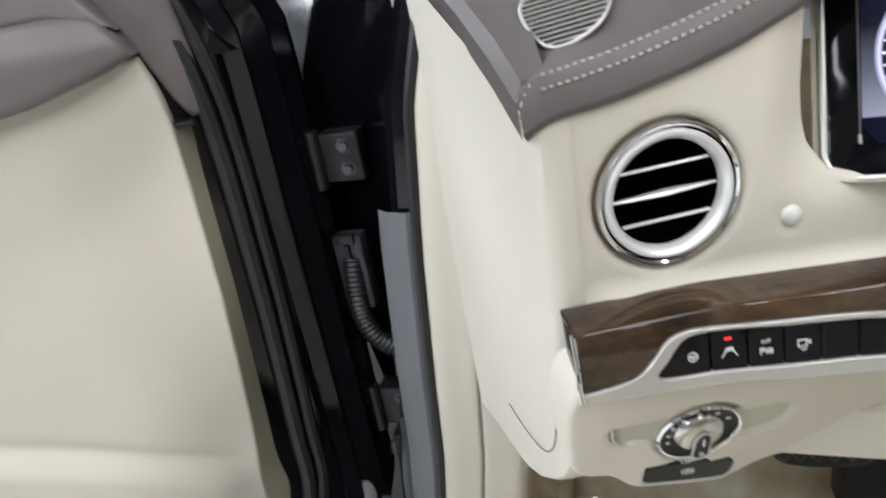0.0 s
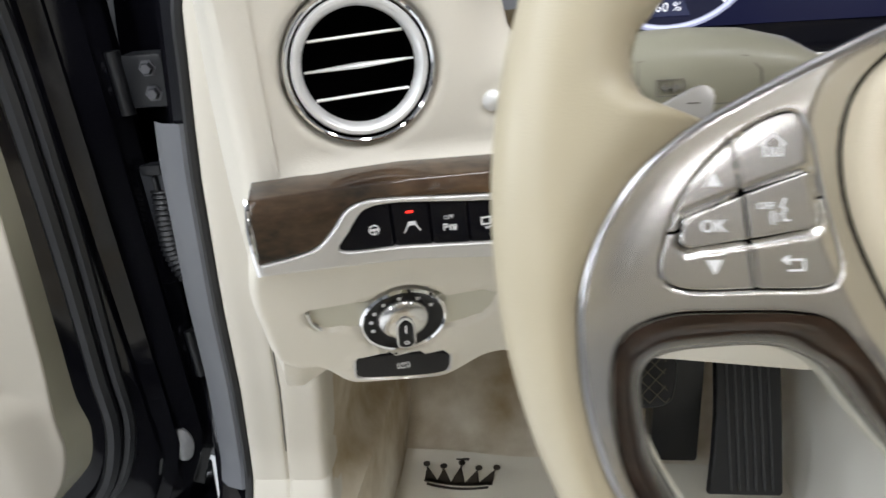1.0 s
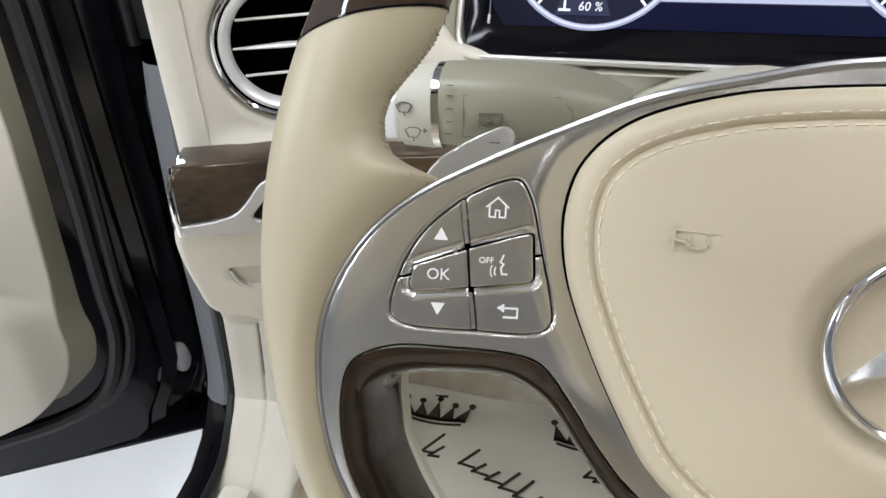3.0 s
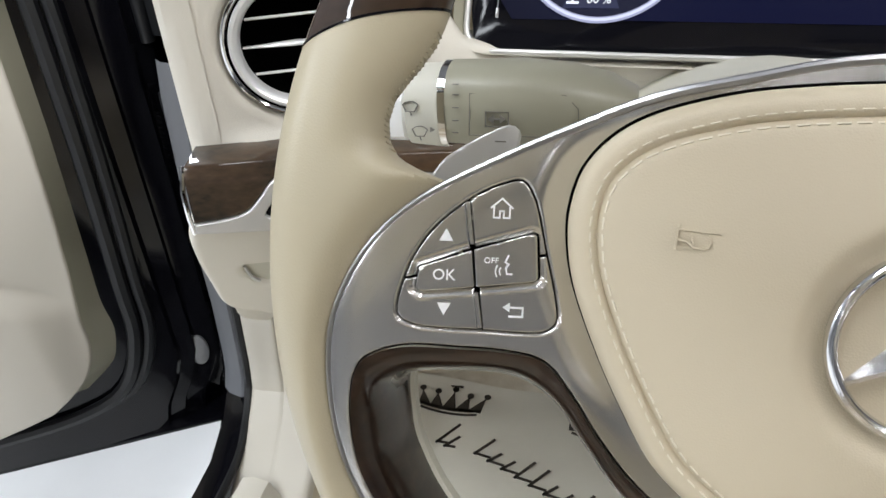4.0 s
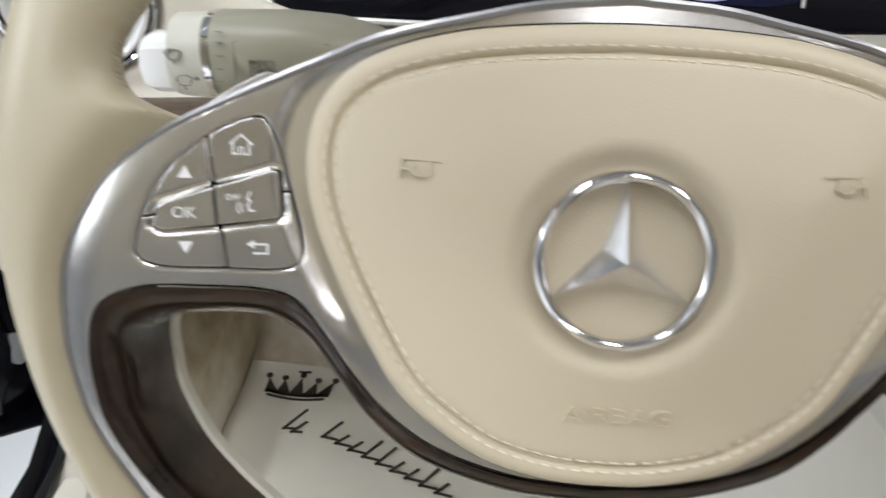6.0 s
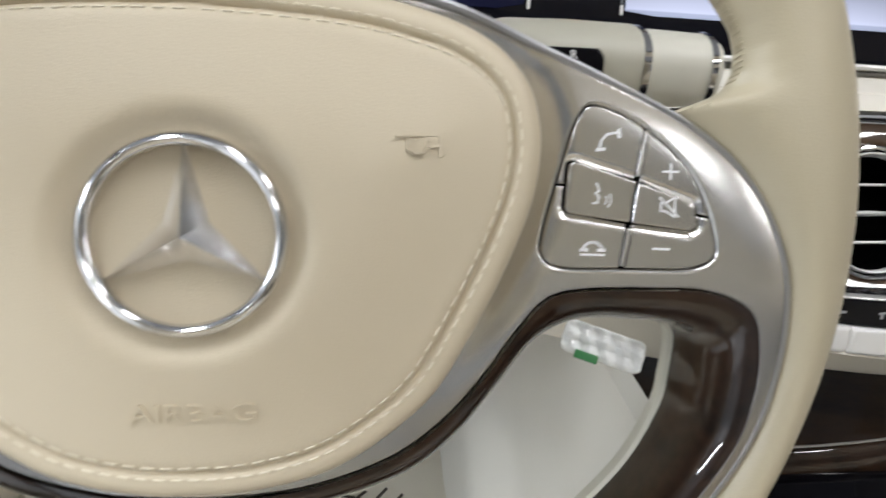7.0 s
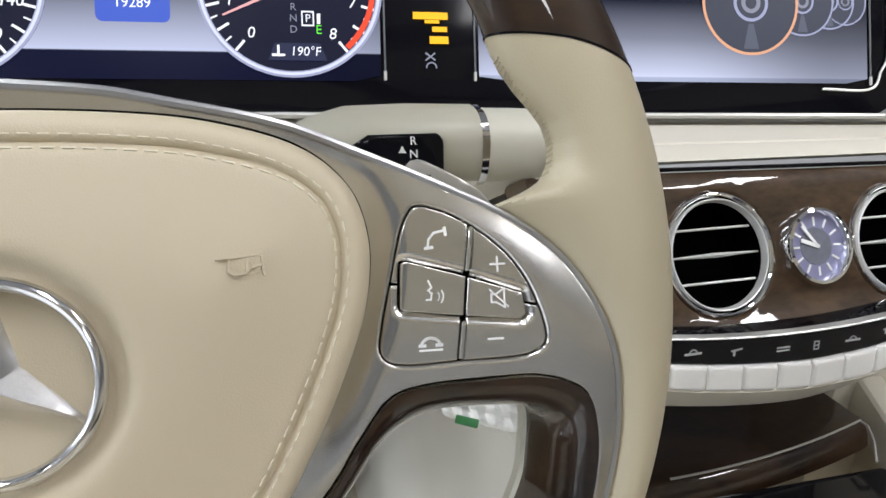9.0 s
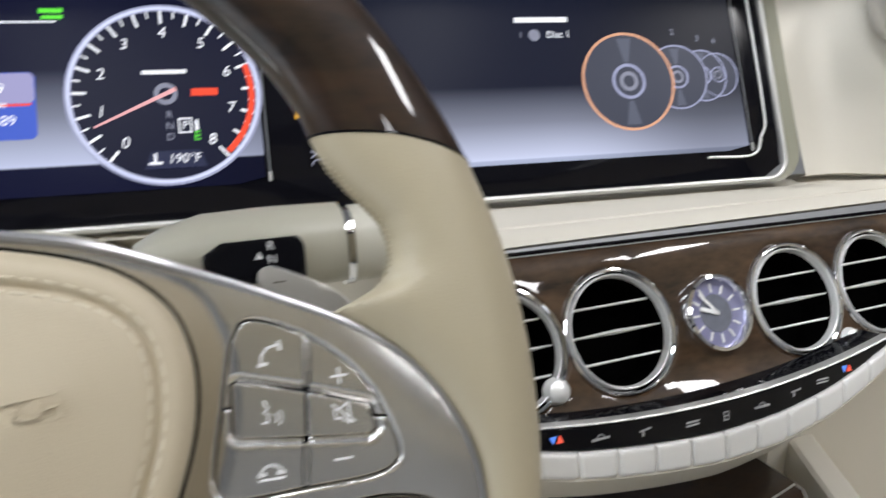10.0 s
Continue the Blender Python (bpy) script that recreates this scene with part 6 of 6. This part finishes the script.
# line of the door opening: height, x, y
LINE = [(1.3, -0.4, 0.509), (1.1, -0.441, 0.468), (0.95, -0.483, 0.438), (0.8, -0.5, 0.43), (0.65, -0.516, 0.438), (0.52, -0.531, 0.456), (0.42, -0.548, 0.472), (0.38, -0.55, 0.468), (0.355, -0.542, 0.435), (0.345, -0.526, 0.377), (0.3, -0.526, 0.3), (0.1, -0.526, 0.25)]


def opening(z):
    zs = [q[0] for q in LINE][::-1]
    return float(np.interp(z, zs, [q[1] for q in LINE][::-1])), float(np.interp(z, zs, [q[2] for q in LINE][::-1]))


def ruled(plan, heights, low=1.0):
    """A wall over a plan line laid along the door opening; low: how far it follows the swing to the rear near the sill."""
    rows = []
    for z in heights:
        ox, oy = opening(z)
        if z < 0.42:
            oy = 0.472 + (oy - 0.472) * low
        rows.append([(x + ox + 0.526, y + oy - 0.471, z) for x, y in plan])
    return loft(rows)


GROOVE = -0.472
H = np.linspace(0.16, 1.3, 30)
part("pillar", ruled([(-0.522, 0.482), (-0.53, 0.4745), (-0.545, 0.478), (-0.556, 0.49), (-0.56, 0.505), (-0.572, 0.56), (-0.59, 0.62), (-0.65, 0.7), (-0.82, 0.76)], H, 0.0), PAINT, body, "glossy black hinge pillar", angle=20)
# grey here paints the white floor's reflection on the black flange
part("pillar_lip", ruled([(-0.531, 0.47), (-0.535, 0.468), (-0.556, 0.474), (-0.568, 0.484)], np.linspace(0.37, 0.84, 24)), GREY, body, "black pillar flange with the floor's reflection put into grey")
seal_path = [(opening(z)[0], opening(z)[1], z) for z in np.concatenate([np.linspace(1.3, 0.42, 18), np.linspace(0.4, 0.345, 8)])]
seal_path += [(-0.515, 0.27, 0.343), (-0.505, 0.1, 0.343), (-0.503, -0.9, 0.343)]
part("door_frame_seal", tube([tuple(q) for q in spline(seal_path, step=0.015)], 0.0055, 8), RUBBER, body, "black rubber seal round the door opening")
part("pillar_trim", ruled(spline([(-0.523, 0.475), (-0.518, 0.467), (-0.508, 0.4645), (-0.49, 0.465), (GROOVE - 0.003, 0.4655), (GROOVE, 0.4685), (GROOVE + 0.003, 0.4658), (GROOVE + 0.025, 0.4656), (GROOVE + 0.044, 0.4672), (GROOVE + 0.05, 0.476), (GROOVE + 0.051, 0.52)], step=0.003), np.concatenate([np.linspace(0.2, 0.6, 30), np.linspace(0.63, 1.3, 14)])), DOORM, body, "cream pillar and kick trim", angle=30)
part("trim_groove", tube([(GROOVE + opening(z)[0] + 0.526, 0.4668 + opening(z)[1] - 0.471, z) for z in np.linspace(0.42, 1.25, 24)], 0.0009, 5), GREYMARK, body, "fine groove along the pillar trim")
part("side_carpet", ruled([(GROOVE + 0.0503, 0.485), (GROOVE + 0.053, 0.56), (GROOVE + 0.057, 0.7), (GROOVE + 0.062, 1.3)], np.linspace(0.19, 0.9, 30)), CARPET, body, "stained beige carpet on the footwell side")
part("trim_joint", tube([(-0.512, 0.51, 0.572), (-0.5, 0.5075, 0.572), (-0.488, 0.508, 0.572)], 0.001, 5), GREY, body, "fine joint in the pillar trim")
sill = []
for y in (0.62, 0.53, 0.52, 0.512, 0.505, 0.492, 0.47, 0.445, 0.41, 0.377, 0.33, 0.28, 0.0, -0.4, -0.9, -1.7):
    k = float(np.interp(y, [0.3, 0.377, 0.445, 0.492, 0.505, 0.512, 0.52, 0.62], [0, 0.002, 0.012, 0.037, 0.077, 0.14, 0.2, 0.32]))
    e = float(np.interp(y, [0.27, 0.377, 0.445, 0.492], [-0.003, -0.012, -0.028, -0.04]))
    sill.append([(-0.6 + e, y, 0.12), (-0.6 + e, y, 0.2), (-0.59 + e, y, 0.24 + k * 0.3), (-0.572 + e, y, 0.3 + k * 0.8), (-0.56 + e, y, 0.322 + k), (-0.54 + e, y, 0.33 + k), (-0.523 + e, y, 0.33 + k), (-0.52 + e, y, 0.335 + k), (-0.512 + e, y, 0.337 + k)])
part("sill", loft(sill), PAINT, body, "glossy black door sill", angle=25)
scuff = [[(-0.5, y, 0.35), (-0.485, y, 0.355), (-0.465, y, 0.35), (-0.45, y, 0.32), (-0.44, y, 0.27), (-0.43, y, 0.19)] for y in (0.34, 0.3, 0.0, -0.4, -0.9, -1.7)]
part("sill_trim", loft(scuff), DASH, body, "cream trim along the sill")


def hinge(z):
    h = part("hinge", tube([(-0.675, 0.625, z - 0.038), (-0.675, 0.625, z + 0.038)], 0.0095, 12), RUBBER, body, "black painted steel hinge with bolts")
    part("hinge_leaf", box(-0.67, -0.615, 0.625, 0.66, z - 0.032, z + 0.032, 0.004), RUBBER, h, "")
    part("hinge_arm", box(-0.73, -0.66, 0.63, 0.65, z - 0.024, z + 0.022, 0.004), PAINT, h, "")
    for dz in (-0.014, 0.016):
        part("bolt", lathe([(0, 0.009), (0.006, 0.009), (0.0075, 0.006), (0.0075, 0.001), (0.0105, 0.001), (0.0105, -0.002)], 6), STEEL, h, "dull steel bolt", frame_of((-0.634, 0.623, z + dz), (1, 0, 0), (0.2, -1, 0)), smooth=False)
    return h


STEEL = material("dull_steel", (0.15, 0.15, 0.16), 0.4, metal=0.8, mottle=0.2, mottle_scale=80)
hinge(0.846)
hinge(0.461)
harness = thing("cable_harness", "ribbed black cable sleeve between pillar and door", "cable harness", at=(-0.66, 0.64, 0.65))
path = spline([(-0.657, 0.622, 0.71), (-0.659, 0.615, 0.66), (-0.657, 0.612, 0.622), (-0.644, 0.612, 0.59), (-0.622, 0.62, 0.568), (-0.59, 0.635, 0.555)], step=0.0022)
part("ribbed_sleeve", tube([tuple(q) for q in path], [0.0138 + 0.0017 * math.sin(i * math.pi / 1.5) for i in range(len(path))], 14), RUBBER, harness, "ribbed rubber sleeve")
part("plug_housing", box(-0.679, -0.637, 0.615, 0.645, 0.632, 0.742, 0.006), material("dark_grey_plastic", (0.035, 0.037, 0.042), 0.4, mottle=0.2), harness, "dark grey plug housing")
part("plug_latch", box(-0.661, -0.654, 0.609, 0.617, 0.648, 0.731, 0.002), RUBBER, harness, "")
part("plug_latch", box(-0.672, -0.645, 0.609, 0.618, 0.733, 0.746, 0.002), RUBBER, harness, "")
check = thing("door_check", "dark steel door check strap", "door check", at=(-0.64, 0.64, 0.4))
part("strap", box(-0.77, -0.62, 0.637, 0.643, 0.36, 0.384, 0.002), STEEL, check, "")
part("strap_box", box(-0.665, -0.625, 0.626, 0.664, 0.34, 0.406, 0.005), RUBBER, check, "")

# ---------------------------------------------------------------- footwell
part("floor_pan", box(-0.46, 1.15, -1.7, 0.78, 0.14, 0.193), CARPET, body, "beige carpet floor")
toe = [[(x, 0.68, 0.19), (x, 0.74, 0.2), (x, 0.8, 0.235), (x, 0.88, 0.33), (x, 0.98, 0.5), (x, 1.02, 0.7), (x, 0.95, 0.86)] for x in np.linspace(-0.47, 0.3, 20)]
part("toe_board", loft(toe), CARPET, body, "stained beige carpet toe board")
film = thing("floor_film", "clear protective film with dark printing over the floor mat", "floor film", at=(-0.1, 0.45, 0.2))
FILM = material("mat_film", (0.76, 0.72, 0.62), 0.14, mottle=0.12, mottle_scale=5, coat=0.6)
part("film_sheet", sheet([(-0.41, -0.2), (0.178, -0.2), (0.178, 0.69), (-0.1, 0.705), (-0.41, 0.715)], lambda u, v: 0.1985 + 0.0016 * np.sin(u * 31 + v * 17) + 0.0012 * np.sin(v * 47 - u * 13) + 0.02 * smooth(v, 0.7, 0.73), 0.001, 0, 0.018), FILM, film, "wrinkled film on the beige mat")


def crown(x, y, s):
    """A five-pointed crown: curved band, spikes that taper to balls, a small cross on the tall one."""
    base = stroke([(0.046 * t, -0.02 + 0.006 * t * t) for t in np.linspace(-1, 1, 11)], 0.006) + stroke([(0.044 * t, -0.029 + 0.006 * t * t) for t in np.linspace(-1, 1, 11)], 0.004)
    for px, tx, h in ((-0.04, -0.054, 0.016), (-0.021, -0.027, 0.013), (0.0, 0.0, 0.022), (0.021, 0.027, 0.013), (0.04, 0.054, 0.016)):
        base.append([(px - 0.011, -0.018), (px + 0.011, -0.018), (tx * 0.92 + 0.002, h * 0.5), (tx, h), (tx * 0.92 - 0.002, h * 0.5)])
        base.append([(tx + a, h + 0.003 + b) for a, b in ring_of(0.0055, 10)])
    base += stroke([(0, 0.024), (0, 0.04)], 0.0045) + stroke([(-0.008, 0.033), (0.008, 0.033)], 0.0045)
    part("print", flat([[(a * s, b * s) for a, b in q] for q in base], 0.0006), INK, film, "dark crown shape", Matrix.Translation((x, y, 0.2015)) @ Matrix.Rotation(radians(-3), 4, "Z"), smooth=False)


def scrawl(x, y, length, turn, height=0.02, n=9):
    """Unreadable slanted script: a row of plain bars."""
    polys = []
    for k in range(n):
        u = length * k / n
        tall = height * (1.5 if k in (0, 3, 4, 7) else 0.8)
        polys += stroke([(u, -0.003), (u + 0.008, tall)], 0.0042)
        polys += stroke([(u, -0.002), (u + length / n * 0.9, 0.004)], 0.004)
    part("print", flat(polys, 0.0006), INK, film, "row of plain dark bars", Matrix.Translation((x, y, 0.2015)) @ Matrix.Rotation(radians(turn), 4, "Z"), smooth=False)


crown(-0.316, 0.665, 1.05)
crown(-0.066, 0.648, 1.05)
scrawl(-0.318, 0.575, 0.03, -25, 0.03, 2)
scrawl(-0.068, 0.57, 0.03, -25, 0.03, 2)
scrawl(-0.255, 0.562, 0.225, -27, 0.024, 9)
scrawl(-0.005, 0.545, 0.225, -27, 0.024, 9)

brake_pedal = thing("brake_pedal", "black rubber brake pedal with diamond grooves", "pedal", at=(-0.075, 0.62, 0.41))
BP = frame_of((-0.072, 0.622, 0.412), (1, 0.03, 0), (0, -0.8, 0.6))
part("pedal_pad", sheet(spline([(-0.058, -0.026), (-0.066, 0.0), (-0.07, 0.028), (-0.06, 0.034), (0.06, 0.034), (0.068, 0.028), (0.062, -0.02), (0.052, -0.032), (-0.045, -0.034)], True, 0.004), lambda u, v: 0.002 * np.cos(u * 60), 0.014, 0.004, 0.008), RUBBER, brake_pedal, "black rubber pad", BP)
lines = []
for k in range(-6, 7):
    for sgn in (1, -1):
        pts = [np.array((k * 0.02 + sgn * t, t)) for t in np.linspace(-0.03, 0.03, 12)]
        pts = [p for p in pts if abs(p[0]) < 0.056]
        if len(pts) > 1:
            lines += stroke([tuple(pts[0]), tuple(pts[-1])], 0.0012)
part("pad_groove", flat(lines, 0.0012), material("worn_rubber", (0.1, 0.085, 0.06), 0.7), brake_pedal, "worn diamond ribs", BP @ Matrix.Translation((0, 0, 0.0012)), smooth=False)
part("pedal_arm", tube([(-0.06, 0.635, 0.42), (-0.055, 0.7, 0.52), (-0.05, 0.74, 0.75)], 0.009, 8), RUBBER, brake_pedal, "black steel arm")
throttle = thing("accelerator_pedal", "tall ribbed black accelerator pedal", "pedal", at=(0.09, 0.63, 0.24))
AP = frame_of((0.092, 0.655, 0.335), (1, 0, 0), (0, -0.88, 0.47))
part("pedal_plate", sheet([(-0.048, -0.115), (0.05, -0.115), (0.054, 0.0), (0.056, 0.13), (-0.03, 0.13), (-0.034, 0.0), (-0.04, -0.06)], 0, 0.016, 0.003, 0.012), RUBBER, throttle, "black rubber plate", AP)
for k in range(6):
    u = -0.02 + 0.011 * k
    part("pedal_rib", box(u, u + 0.003, -0.108, 0.125, 0.0, 0.0035, 0.0008), material("rib_rubber", (0.05, 0.05, 0.052), 0.5) if k == 0 else bpy.data.materials["rib_rubber"], throttle, "", AP)
part("pedal_box", box(-0.025, 0.045, 0.68, 0.74, 0.22, 0.5, 0.006), RUBBER, throttle, "black pedal housing")

# ---------------------------------------------------------------- cabin closing parts: unseen roof lining added to shape the light
roof = thing("unseen_roof", "unseen cabin roof added to block and pass lamp light", "car roof", at=(0.37, -0.4, 1.35))
ROOF = [(-0.42, -1.7), (1.16, -1.7), (1.16, -0.2), (-0.42, -0.2)]
# made-up opening that lets lamp light down into the cabin
ROOF_LIGHT_HOLE = [(0.1, -1.15), (0.75, -1.15), (0.75, -0.5), (0.1, -0.5)]


def crown_of(u, v):
    return 1.37 - 0.09 * ((u - 0.37) / 0.8) ** 4 - 0.05 * smooth(v, -0.5, -0.15)


part("headliner", sheet(ROOF, crown_of, 0.0, 0.0, 0.12, holes=(ROOF_LIGHT_HOLE,)), HEADLINER, roof, "unseen cream cloth headliner")
part("roof_skin", sheet(ROOF, lambda u, v: crown_of(u, v) + 0.04, 0.03, 0.0, 0.12, holes=(ROOF_LIGHT_HOLE,)), PAINT, roof, "unseen black roof skin round an opening added for lamp light")

# unseen plain sides, back and pillars, added to close the cabin behind the seats
part("far_side", box(1.15, 1.2, -1.7, 0.62, 0.14, 0.9, 0.01), DOORM, body, "unseen plain cream far side of the cabin")
part("rear_wall", box(-0.5, 1.2, -1.76, -1.7, 0.14, 0.9, 0.01), DOORM, body, "unseen plain cream rear wall of the cabin")
for foot_at, head_at in (((1.17, 0.55, 0.88), (1.12, -0.22, 1.32)), ((1.175, -0.75, 0.88), (1.13, -0.75, 1.32)), ((1.17, -1.73, 0.88), (1.12, -1.66, 1.32)), ((-0.52, -0.85, 0.33), (-0.4, -0.8, 1.32)), ((-0.48, -1.73, 0.88), (-0.38, -1.66, 1.32)), ((-0.455, 0.6, 1.1), (-0.39, -0.22, 1.32))):
    part("roof_pillar", tube([foot_at, tuple((np.array(foot_at) + np.array(head_at)) / 2), head_at], 0.028, 10), PAINT, body, "unseen black roof pillar")
